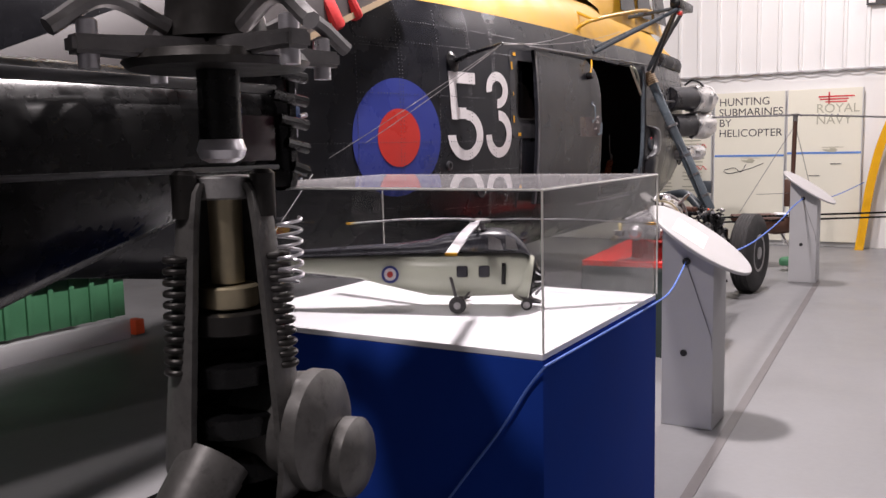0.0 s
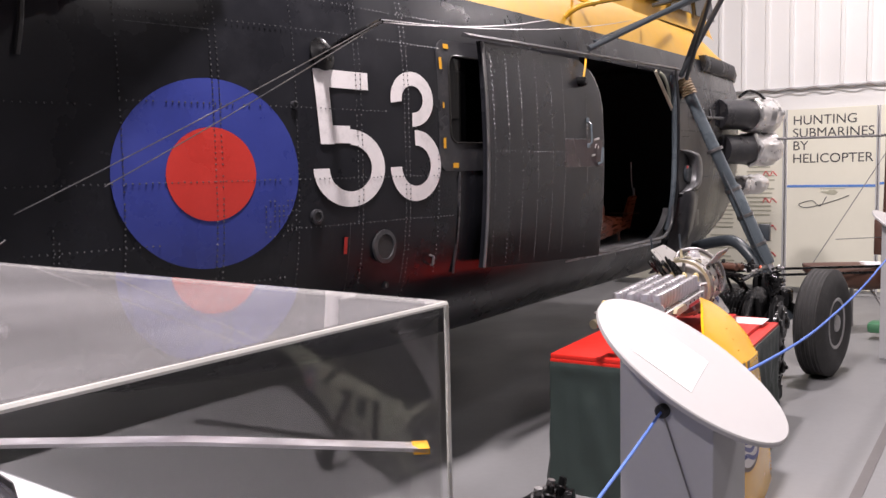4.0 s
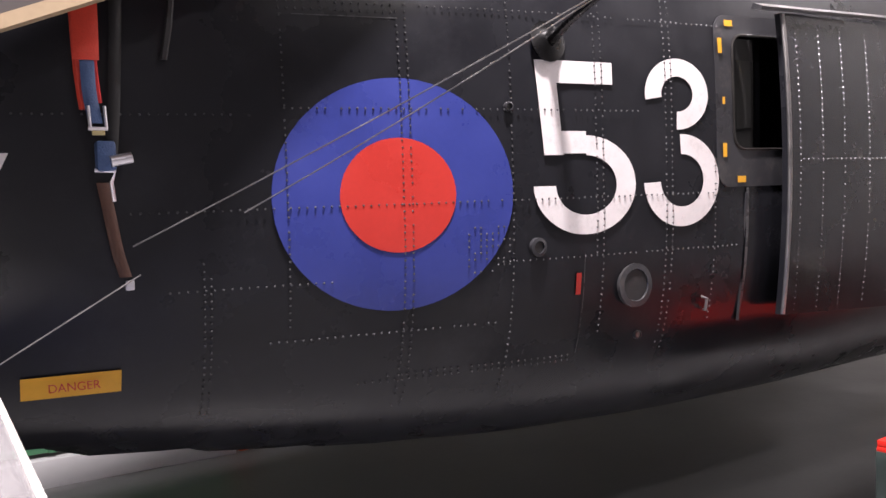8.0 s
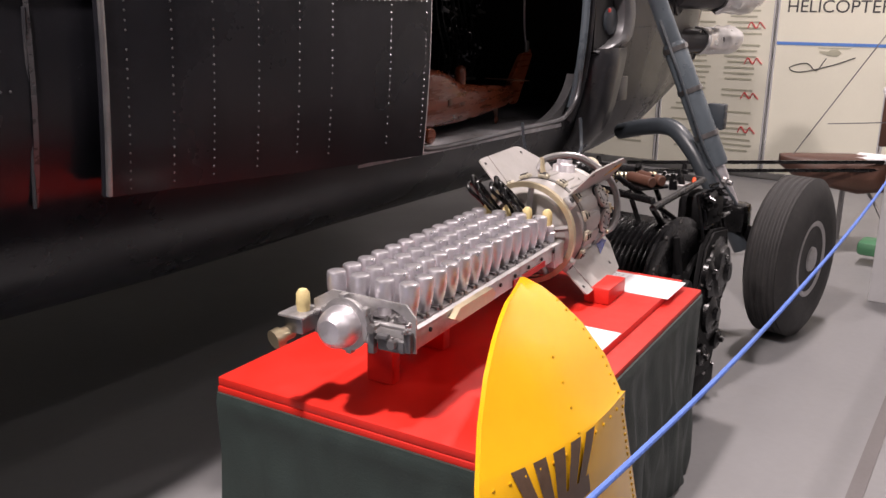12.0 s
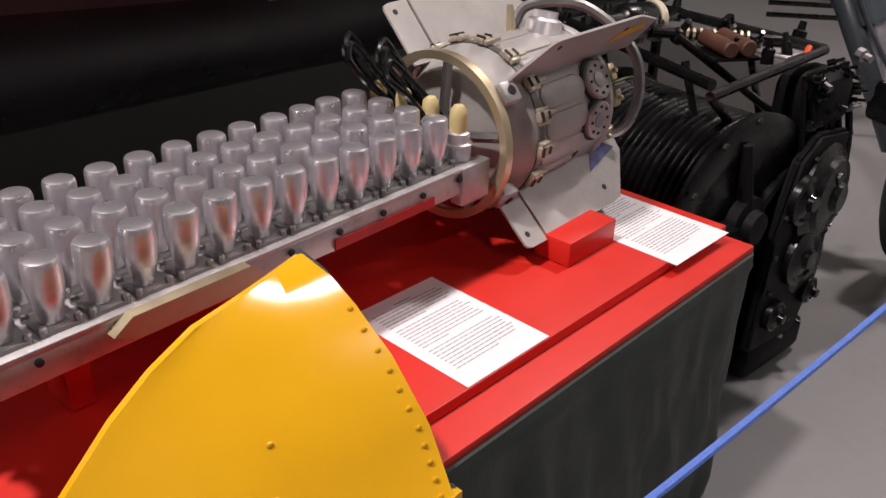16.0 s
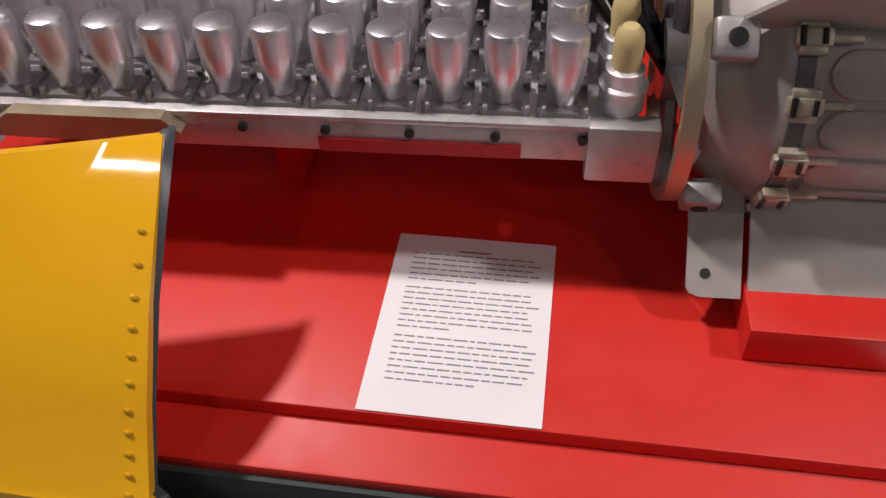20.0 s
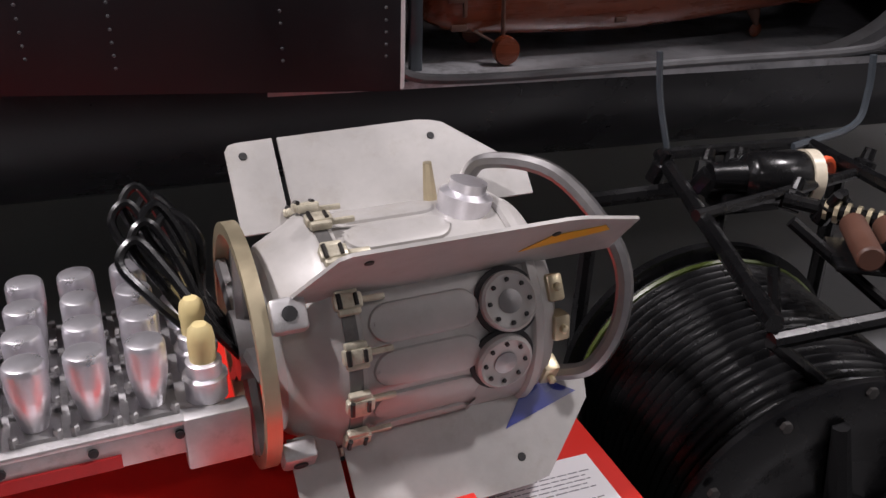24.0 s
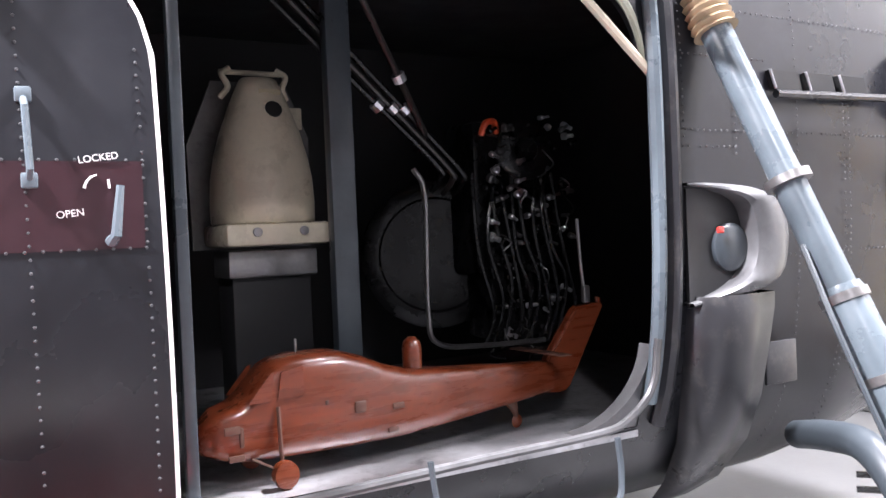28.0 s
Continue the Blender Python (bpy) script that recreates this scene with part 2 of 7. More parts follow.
M_ORSTRAP = mat("bright_red_webbing", (0.62, 0.05, 0.025), 0.5, vary=0.15, scale=12, bump=0.4, bscale=160)
M_STRAPB = mat("blue_webbing", (0.06, 0.11, 0.24), 0.55, vary=0.2, scale=12, bump=0.4, bscale=160)
M_GREEN = mat("green_paint", (0.06, 0.20, 0.10), 0.5, vary=0.15, scale=5)
M_GREENL = mat("faded_green_sheath", (0.05, 0.07, 0.012), 0.4, vary=0.2, scale=20)


# ---- builders ----
def part(name, bm, material, parent=None, label="", smooth=True):
    me = bpy.data.meshes.new(name)
    bm.to_mesh(me)
    bm.free()
    if smooth:
        for p in me.polygons:
            p.use_smooth = True
        me.set_sharp_from_angle(angle=radians(35))
    me.materials.append(material)
    ob = new(name, me)
    if parent:
        ob.parent = parent
        ob.matrix_parent_inverse = parent.matrix_basis.inverted()
    if label:
        ob["label"] = label
    return ob


def root(name, x, y, z, label, category, group="", rz=0, kind=""):
    ob = new(name)
    ob.empty_display_size = 0.1
    ob.matrix_basis = pose(x, y, z, 0, 0, rz)
    return tagged(ob, label, category, group, kind)


def B():
    return bmesh.new()


def box(bm, c, s, bevel=0.0, m=None, seg=2):
    r = bmesh.ops.create_cube(bm, size=1, matrix=Matrix.Translation(c) @ Matrix.Diagonal((*s, 1)))
    vs = r["verts"]
    if bevel:
        es = list({e for v in vs for e in v.link_edges})
        r2 = bmesh.ops.bevel(bm, geom=es, offset=bevel, segments=seg, affect="EDGES", profile=0.5)
        vs = list({v for f in r2["faces"] for v in f.verts} | {v for v in vs if v.is_valid})
    if m:
        bmesh.ops.transform(bm, matrix=m, verts=vs)
    return bm


def ring(bm, pts):
    return [bm.verts.new(p) for p in pts]


def skin(bm, rings, closed=True, cap0=False, cap1=False):
    for a, b in zip(rings, rings[1:]):
        n = len(a)
        for i in range(n if closed else n - 1):
            j = (i + 1) % n
            bm.faces.new((a[i], a[j], b[j], b[i]))
    if cap0:
        bm.faces.new(list(reversed(rings[0])))
    if cap1:
        bm.faces.new(rings[-1])


def basis(d):
    d = Vector(d).normalized()
    up = Vector((0, 0, 1)) if abs(d.z) < 0.9 else Vector((1, 0, 0))
    u = d.cross(up).normalized()
    return d, u, d.cross(u).normalized() * -1


def tube(bm, pts, r, seg=8, cap=True):
    """A round bar along points; r: a radius or one for each point."""
    pts = [Vector(p) for p in pts]
    rs = r if isinstance(r, (list, tuple)) else [r] * len(pts)
    rings = []
    u = None
    for i, p in enumerate(pts):
        d = (pts[min(i + 1, len(pts) - 1)] - pts[max(i - 1, 0)])
        if d.length < 1e-9:
            d = Vector((0, 0, 1))
        d.normalize()
        if u is None:
            _, u, _ = basis(d)
        u = (u - d * u.dot(d)).normalized()
        v = d.cross(u)
        rings.append(ring(bm, [p + rs[i] * (math.cos(a) * u + math.sin(a) * v) for a in (2 * math.pi * k / seg for k in range(seg))]))
    skin(bm, rings, True, cap, cap)
    bmesh.ops.recalc_face_normals(bm, faces=bm.faces)
    return bm


def lathe(bm, prof, o, axis, seg=24):
    """Turns a profile of (along, radius) round an axis from o."""
    d, u, v = basis(axis)
    o = Vector(o)
    rings = []
    for a, r in prof:
        rings.append(ring(bm, [o + d * a + max(r, 1e-4) * (math.cos(t) * u + math.sin(t) * v) for t in (2 * math.pi * k / seg for k in range(seg))]))
    skin(bm, rings, True, True, True)
    bmesh.ops.recalc_face_normals(bm, faces=bm.faces)
    return bm


def smooth_line(pts, n=8):
    """Points along a smooth curve through the given ones."""
    p = [Vector(q) for q in pts]
    p = [2 * p[0] - p[1]] + p + [2 * p[-1] - p[-2]]
    out = []
    for i in range(1, len(p) - 2):
        for k in range(n):
            t = k / n
            a, b, c, d = p[i - 1], p[i], p[i + 1], p[i + 2]
            out.append(0.5 * ((2 * b) + (c - a) * t + (2 * a - 5 * b + 4 * c - d) * t * t + (3 * b - a - 3 * c + d) * t ** 3))
    out.append(p[-2])
    return out


def prism(bm, outline, o, u, v, w, depth):
    """A flat outline of (a, b) in the plane u, v at o, thick by depth along w."""
    o, u, v, w = Vector(o), Vector(u), Vector(v), Vector(w)
    a = ring(bm, [o + u * p + v * q for p, q in outline])
    b = ring(bm, [o + u * p + v * q + w * depth for p, q in outline])
    skin(bm, [a, b], True, True, True)
    bmesh.ops.recalc_face_normals(bm, faces=bm.faces)
    return bm


def words(name, text, m, size, material, parent, align="LEFT", extrude=0.0005):
    """Lettering as a mesh of its own, in the plane x, y of the pose m."""
    cu = bpy.data.curves.new(name, "FONT")
    cu.body, cu.size, cu.align_x, cu.extrude = text, size, align, extrude
    tmp = bpy.data.objects.new(name, cu)
    scene.collection.objects.link(tmp)
    dg = bpy.context.evaluated_depsgraph_get()
    me = bpy.data.meshes.new_from_object(tmp.evaluated_get(dg))
    bpy.data.objects.remove(tmp)
    me.transform(m)
    me.materials.clear()
    me.materials.append(material)
    ob = new(name, me)
    ob.parent = parent
    ob.matrix_parent_inverse = parent.matrix_basis.inverted()
    return ob


# ---- the hall ----
X0, X1, Y0, Y1, ZC = -6.0, 14.75, -6.0, 9.5, 6.6
floor = tagged(part("floor", box(B(), ((X0 + X1) / 2, (Y0 + Y1) / 2, -0.1), (X1 - X0, Y1 - Y0, 0.2)), M_FLOOR, smooth=False), "light grey painted concrete hall floor", "floor", kind="structure")
strip = B()
box(strip, (6.2, 1.08, 0.002), (9.8, 0.055, 0.004), m=Matrix.Translation((6.2, 1.08, 0)) @ pose(0, 0, 0, 0, 0, 2.3) @ Matrix.Translation((-6.2, -1.08, 0)))
tagged(part("floor_strip", strip, M_LINE, smooth=False), "dark joint strip along the grey floor", "floor strip", kind="structure")
wall_e = tagged(part("wall_east", box(B(), (X1 + 0.1, (Y0 + Y1) / 2, ZC / 2), (0.2, Y1 - Y0, ZC)), M_CLAD, smooth=False), "white ribbed metal cladding wall", "wall", kind="structure")
yy = Y0 + 0.3
rib0 = None
while yy < Y1:
    if rib0 is None:
        b = B()
        prism(b, [(-0.035, 0), (0.035, 0), (0.02, -0.03), (-0.02, -0.03)], (X1, 0, 2.72), (0, 1, 0), (1, 0, 0), (0, 0, 1), ZC - 2.72)
        rib0 = part("rib", b, M_CLAD, wall_e, smooth=False)
        rib0.location.y = yy
    else:
        o = rib0.copy()
        scene.collection.objects.link(o)
        o.location.y = yy
    yy += 0.31
b = B()
box(b, (X1 - 0.02, (Y0 + Y1) / 2, 2.70), (0.04, Y1 - Y0, 0.03), 0.004)
part("trim_rail", b, M_LECT, wall_e)
b = B()
pts = []
k = 0
yy = Y0 + 0.2
while yy < Y1 - 0.2:
    pts.append((X1 - 0.06, yy, 2.70 + (0.0 if k % 2 else -0.035)))
    yy += 0.16
    k += 1
tube(b, smooth_line(pts, 3), 0.009, 5)
part("looped_cable", b, M_STEEL, wall_e, "grey cable looped along the wall")
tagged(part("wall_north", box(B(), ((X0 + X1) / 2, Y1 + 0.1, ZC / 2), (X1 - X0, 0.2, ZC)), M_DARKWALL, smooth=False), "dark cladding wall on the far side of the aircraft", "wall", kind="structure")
# South, west and ceiling are out of view; added to shape the bounce.
tagged(part("wall_south", box(B(), ((X0 + X1) / 2, Y0 - 0.1, ZC / 2), (X1 - X0, 0.2, ZC)), M_AISLE, smooth=False), "unseen hall wall, its grey set to hold down bounced light", "wall", kind="structure")
tagged(part("wall_west", box(B(), (X0 - 0.1, (Y0 + Y1) / 2, ZC / 2), (0.2, Y1 - Y0, ZC)), M_AISLE, smooth=False), "unseen hall wall, its grey set to hold down bounced light", "wall", kind="structure")
tagged(part("ceiling", box(B(), ((X0 + X1) / 2, (Y0 + Y1) / 2, ZC + 0.1), (X1 - X0, Y1 - Y0, 0.2)), M_CEIL, smooth=False), "unseen hall ceiling, darkened to cut bounced light", "ceiling", kind="structure")


def ceiling_lamp(x, y, power, size=0.45):
    r = root("ceiling_lamp", x, y, ZC, "unseen round lamp placed under the ceiling", "lamp", "ceiling lamps")
    part("shade", lathe(B(), [(0, 0.06), (0.02, 0.1), (0.12, 0.16), (0.3, 0.3), (0.31, 0.29), (0.13, 0.15)], (x, y, ZC), (0, 0, -1)), M_ALUM, r)
    part("stem", tube(B(), [(x, y, ZC), (x, y, ZC - 0.03)], 0.03), M_STEEL, r)
    da = bpy.data.lights.new("lamp_light", "AREA")
    da.shape, da.size, da.energy, da.color = "DISK", size, power, (1.0, 0.95, 0.92)
    lo = new("lamp_light", da)
    lo.parent = r
    lo.matrix_parent_inverse = r.matrix_basis.inverted()
    lo.matrix_basis = pose(x, y, ZC - 0.34)


# Last two are unseen added fill, for east wall and for door and cabin.
for lx, ly, lp in ((-1.2, 1.9, 190), (4.9, 2.2, 540), (11.4, 2.0, 290), (13.3, -1.2, 90), (6.5, -3.1, 62)):
    ceiling_lamp(lx, ly, lp)

# ---- the helicopter ----
YC = 3.95
HX = [-0.5, 0.6, 1.6, 2.6, 3.3, 4.2, 5.0, 5.6, 6.4, 7.2, 8.1, 9.5, 10.5, 11.0, 11.5, 11.8, 12.0, 12.06]
HW = [0.30, 0.36, 0.42, 0.48, 0.55, 0.68, 0.83, 0.93, 0.99, 1.02, 1.02, 1.02, 1.01, 0.99, 0.95, 0.88, 0.75, 0.6]
HB = [1.55, 1.42, 1.27, 1.10, 1.0, 0.86, 0.76, 0.71, 0.68, 0.68, 0.70, 0.71, 0.72, 0.78, 0.94, 1.15, 1.38, 1.5]
HT = [2.55, 2.65, 2.72, 2.80, 2.86, 2.95, 3.02, 3.08, 3.12, 3.15, 3.18, 3.2, 3.2, 3.1, 3.0, 2.9, 2.78, 2.7]


def side(x, z):
    """The y of the aircraft's near skin at x, z."""
    w, zb, zt = (float(np.interp(x, HX, h)) for h in (HW, HB, HT))
    s = min(1, abs(2 * (z - zb) / (zt - zb) - 1))
    return YC - w * (1 - s ** 3.2) ** (1 / 3.2)


heli = root("helicopter", 7.0, YC, 0, "dark grey naval helicopter with a yellow upper deck", "helicopter")
DX0, DX1, DZ0, DZ1 = 7.95, 9.585, 1.12, 2.46
WX0, WX1, WZ0, WZ1 = 6.47, 6.86, 1.87, 2.34


def hull(lo, hi, xs, far=True):
    """A band of the skin between two heights (as shares), open where the door and the window are."""
    bm = B()
    zs = [z for z in lo]
    cols = []
    for x in xs:
        zb, zt = float(np.interp(x, HX, HB)), float(np.interp(x, HX, HT))
        near = [(x, side(x, min(max(z, zb), zt)), min(max(z, zb), zt)) for z in zs]
        cols.append((ring(bm, near), ring(bm, [(p[0], 2 * YC - p[1], p[2]) for p in near])))
    for i in range(len(xs) - 1):
        xm = (xs[i] + xs[i + 1]) / 2
        for j in range(len(zs) - 1):
            zm = (zs[j] + zs[j + 1]) / 2
            hole = (DX0 < xm < DX1 and DZ0 < zm < DZ1) or (WX0 < xm < WX1 and WZ0 < zm < WZ1)
            for s in (0, 1):
                if s == 0 and hole:
                    continue
                q = [cols[i][s][j], cols[i + 1][s][j], cols[i + 1][s][j + 1], cols[i][s][j + 1]]
                bm.faces.new(q if s == 0 else q[::-1])
    return bm, cols


XS = sorted(set([round(v, 3) for v in np.arange(-0.5, 12.05, 0.2)] + [DX0, DX1, WX0, WX1, 12.0, 12.06]))
ZLOW = [0.68, 0.69, 0.70, 0.72, 0.75, 0.79, 0.84, 0.9, 0.98, 1.05, 1.12, 1.2, 1.35, 1.5, 1.7, 1.87, 2.0, 2.2, 2.34, 2.46, 2.58, 2.66]
ZTOP = [2.66, 2.78, 2.88, 2.96, 3.02, 3.06, 3.1, 3.13, 3.15, 3.17, 3.19, 3.2]
for bname, levels, bmat, blabel in (("fuselage", ZLOW, M_HULL, "dark grey riveted fuselage skin"), ("upper_deck", ZTOP, M_YELLOW, "yellow painted upper deck")):
    b, cols = hull(levels, None, XS)
    bmesh.ops.remove_doubles(b, verts=b.verts, dist=0.0008)
    bmesh.ops.dissolve_degenerate(b, edges=b.edges, dist=0.0005)
    part(bname, b, bmat, heli, blabel)
b = B()
end = [(12.06, side(12.06, z), z) for z in np.linspace(1.5, 2.7, 14)]
b.faces.new(ring(b, end + [(x, 2 * YC - y, z) for x, y, z in end[::-1]]))
part("nose_plate", b, M_HULL2, heli)


def patch(bm, f, nu, nv, off):
    """A sheet over the skin: f(u, v) gives x, z for u, v from 0 to 1."""
    g = [[None] * (nv + 1) for _ in range(nu + 1)]
    for i in range(nu + 1):
        for j in range(nv + 1):
            x, z = f(i / nu, j / nv)
            g[i][j] = bm.verts.new((x, side(x, z) - off, z))
    for i in range(nu):
        for j in range(nv):
            bm.faces.new((g[i][j], g[i + 1][j], g[i + 1][j + 1], g[i][j + 1]))


def arc(cx, cz, ra, rb, a0, a1, ez=1.0):
    def f(u, v):
        a = radians(a0 + (a1 - a0) * u)
        r = ra + (rb - ra) * v
        return cx + r * math.cos(a), cz + r * ez * math.sin(a)
    return f


def rect(x0, x1, z0, z1, lean=0.0):
    return lambda u, v: (x0 + (x1 - x0) * u + lean * v, z0 + (z1 - z0) * v)


def marking(name, shapes, material, off, label=""):
    bm = B()
    for f, nu, nv in shapes:
        patch(bm, f, nu, nv, off)
    bmesh.ops.recalc_face_normals(bm, faces=bm.faces)
    return part(name, bm, material, heli, label)


RX, RZ, RR = 5.025, 1.735, 0.415
marking("roundel_ring", [(arc(RX, RZ, 0.19, RR, 0, 360, 0.93), 64, 4)], M_BLUE, 0.004, "blue outer ring of the roundel")
marking("roundel_disc", [(arc(RX, RZ, 0.0005, 0.2, 0, 360, 0.95), 48, 4)], M_RED, 0.0065, "red centre of the roundel")
marking("numeral_five", [(rect(5.565, 5.645, 1.86, 2.195, -0.03), 4, 8), (rect(5.60, 5.87, 2.115, 2.195), 6, 3), (rect(5.635, 5.745, 1.865, 1.945), 3, 3), (arc(5.745, 1.75, 0.135, 0.225, -180, 90, 0.80), 36, 3)], M_WHITE, 0.004, "large white numeral five")
marking("numeral_three", [(arc(6.18, 2.088, 0.078, 0.158, 190, -92, 0.86), 30, 3), (arc(6.20, 1.757, 0.108, 0.19, 93, -178, 0.94), 34, 3)], M_WHITE, 0.004, "large white numeral three")


def skin_rect(name, x0, x1, z0, z1, material, off=0.004, lean=0.0, label=""):
    return marking(name, [(rect(x0, x1, z0, z1, lean), 4, 4)], material, off, label)


def stroke(bm, x0, z0, x1, z1, w, off=0.004):
    """A slanting bar of white lettering on the skin."""
    patch(bm, lambda u, v: (x0 + (x1 - x0) * v + w * (u - 0.5), z0 + (z1 - z0) * v), 2, 6, off)


b = B()
stroke(b, 3.445, 1.89, 3.52, 1.51, 0.055)
stroke(b, 3.60, 1.89, 3.53, 1.51, 0.055)
part("letter_v", b, M_WHITE, heli, "white letter on the tail side")
b = B()
stroke(b, 3.665, 1.89, 3.762, 1.70, 0.055)
stroke(b, 3.86, 1.89, 3.768, 1.70, 0.055)
stroke(b, 3.765, 1.71, 3.765, 1.51, 0.055)
part("letter_y", b, M_WHITE, heli, "white letter on the tail side")
b = B()
stroke(b, 3.22, 1.51, 3.30, 1.89, 0.055)
stroke(b, 3.37, 1.51, 3.30, 1.89, 0.055)
part("letter_a", b, M_WHITE, heli, "white letter on the tail side")

skin_rect("danger_placard", 3.885, 4.16, 1.165, 1.235, M_AMBER, 0.005, 0.0, "amber placard with red lettering")
words("danger_lettering", "DANGER", Matrix.Translation((3.955, side(4.02, 1.2) - 0.012, 1.187)) @ pose(0, 0, 0, 90, 0, -8), 0.036, M_RED, heli)

# panes, ports and small fittings
skin_rect("window_pane", WX0, WX1, WZ0, WZ1, M_GLASS, -0.012, 0, "dark tinted cabin window pane")


def rounded(x0, x1, z0, z1, r, n=8):
    """A closed outline in x, z with round corners."""
    out = []
    for cx, cz, a0 in ((x1 - r, z1 - r, 0), (x0 + r, z1 - r, 90), (x0 + r, z0 + r, 180), (x1 - r, z0 + r, 270)):
        out += [(cx + r * math.cos(radians(a0 + 90 * k / n)), cz + r * math.sin(radians(a0 + 90 * k / n))) for k in range(n + 1)]
    return out


pane_edge = rounded(WX0 + 0.006, WX1 - 0.006, WZ0 + 0.006, WZ1 - 0.006, 0.06)
pad_edge = rounded(6.385, 6.93, 1.725, 2.41, 0.07)
b = B()
rs = [ring(b, [(x, side(x, z) + d, z) for x, z in line]) for line, d in ((pad_edge, 0.0), (pad_edge, -0.005), (pane_edge, -0.006), (pane_edge, 0.012))]
skin(b, rs)
bmesh.ops.recalc_face_normals(b, faces=b.faces)
part("window_surround", b, M_HULL2, heli, "dark grey rounded surround of the cabin window")
b = B()
tube(b, [(x, side(x, z) - 0.007, z) for x, z in pane_edge + pane_edge[:1]], 0.0055, 6)
part("window_seal", b, M_STEELD, heli)
for x0, z0, w, h in ((6.44, 2.365, 0.045, 0.024), (6.395, 2.255, 0.022, 0.06), (6.41, 2.055, 0.014, 0.028), (6.41, 1.845, 0.022, 0.055), (6.49, 1.742, 0.048, 0.026)):
    skin_rect("amber_mark", x0, x0 + w, z0, z0 + h, M_AMBER, 0.009)


def port(name, x, z, r, deep, material, rim=0.012):
    y = side(x, z)
    p = part(name, lathe(B(), [(0.0, r), (-0.004, r + rim), (0.012, r + rim), (0.014, r), (0.0, r * 0.92), (-deep * 0.3, r * 0.9)], (x, y, z), (0, -1, 0), 28), M_HULL2, heli)
    part("bore", lathe(B(), [(0, r * 0.96), (0.003, r * 0.96)], (x, y - 0.006, z), (0, -1, 0), 24), material, p)


port("porthole", 5.975, 1.365, 0.062, 0.1, M_BLACKM, 0.022)
port("drain_tube", 5.535, 1.535, 0.022, 0.05, M_BLACKM, 0.012)
port("vent_bolt", 6.02, 1.165, 0.012, 0.03, M_STEEL, 0.006)
port("vent_bolt", 5.43, 2.03, 0.012, 0.03, M_BLACKM, 0.005)
skin_rect("red_tag", 5.70, 5.722, 1.35, 1.43, M_RED, 0.006)
b = B()
tube(b, [(6.325, side(6.325, 1.29) - 0.004, 1.29), (6.325, side(6.325, 1.29) - 0.03, 1.285), (6.326, side(6.325, 1.25) - 0.03, 1.24), (6.345, side(6.345, 1.235) - 0.005, 1.235)], 0.006)
part("pull_handle", b, M_STEEL, heli)
b = B()
tube(b, [(6.545, side(6.545, 1.2) - 0.006, 1.17), (6.545, side(6.545, 1.7) - 0.006, 1.70)], 0.006, 6)
part("hull_strip", b, M_HULL2, heli)

# aerial mast and its wires
mast = part("aerial_foot", lathe(B(), [(0, 0.075), (0.006, 0.075), (0.012, 0.055), (0.03, 0.03)], (5.595, side(5.595, 2.26), 2.26), (0, -1, 0.2), 20), M_BLACK, heli)
b = B()
tube(b, [(5.60, side(5.6, 2.26), 2.255), (5.56, 2.86, 2.30), (5.48, 2.58, 2.34)], [0.022, 0.015, 0.011], 8)
part("aerial_mast", b, M_BLACK, heli, "black aerial mast standing out from the side")
for n, (p, q, sag) in enumerate((((5.48, 2.58, 2.345), (8.35, 2.75, 2.72), 0.05), ((5.48, 2.58, 2.335), (7.4, 2.86, 2.62), 0.03), ((5.48, 2.58, 2.34), (4.15, 3.02, 1.62), 0.01), ((5.48, 2.58, 2.335), (4.45, 2.98, 1.70), 0.01), ((4.2, 3.18, 1.53), (3.5, 2.95, 1.18), 0.0))):
    b = B()
    tube(b, [Vector(p).lerp(Vector(q), k / 10) - Vector((0, 0, sag * 4 * (k / 10) * (1 - k / 10))) for k in range(11)], 0.0022, 5)
    part("aerial_wire", b, M_STEEL, heli)

# sliding door, drawn aft
def dy(z):
    return 2.868 + 0.045 * ((z - 1.85) / 0.68) ** 2


DOORW, DOORE = 6.71, 8.158
door = part("sliding_door", B(), M_HULL, heli, "dark grey sliding cabin door, slid open")
bm = B()
zz = list(np.linspace(0, 1, 24))
rows_f, rows_b = [], []
for v in zz:
    zr = 1.12 + 1.305 * v
    xr = DOORE + 0.018 * (2.1 - zr) / 0.9 if zr < 2.13 else float(np.interp(zr, [2.13, 2.20, 2.26, 2.31, 2.36, 2.40, 2.425], [8.155, 8.140, 8.110, 8.07, 8.01, 7.93, 7.85]))
    xs = np.linspace(DOORW, xr, 12)
    zs_ = [1.185 - 0.065 * (x - DOORW) / (DOORE - DOORW) for x in xs]
    zs_ = [zb + (2.425 - zb) * v for zb in zs_]
    rows_f.append(ring(bm, [(x, dy(z), z) for x, z in zip(xs, zs_)]))
    rows_b.append(ring(bm, [(x, dy(z) + 0.035, z) for x, z in zip(xs, zs_)]))
for rws, flip in ((rows_f, 0), (rows_b, 1)):
    skin(bm, rws, False)
for i in range(len(zz) - 1):
    for e in (0, -1):
        bm.faces.new((rows_f[i][e], rows_f[i + 1][e], rows_b[i + 1][e], rows_b[i][e]))
for i in range(11):
    for e in (0, -1):
        bm.faces.new((rows_f[e][i], rows_f[e][i + 1], rows_b[e][i + 1], rows_b[e][i]))
bmesh.ops.recalc_face_normals(bm, faces=bm.faces)
bm.to_mesh(door.data)
bm.free()
for p in door.data.polygons:
    p.use_smooth = True
door.data.set_sharp_from_angle(angle=radians(35))


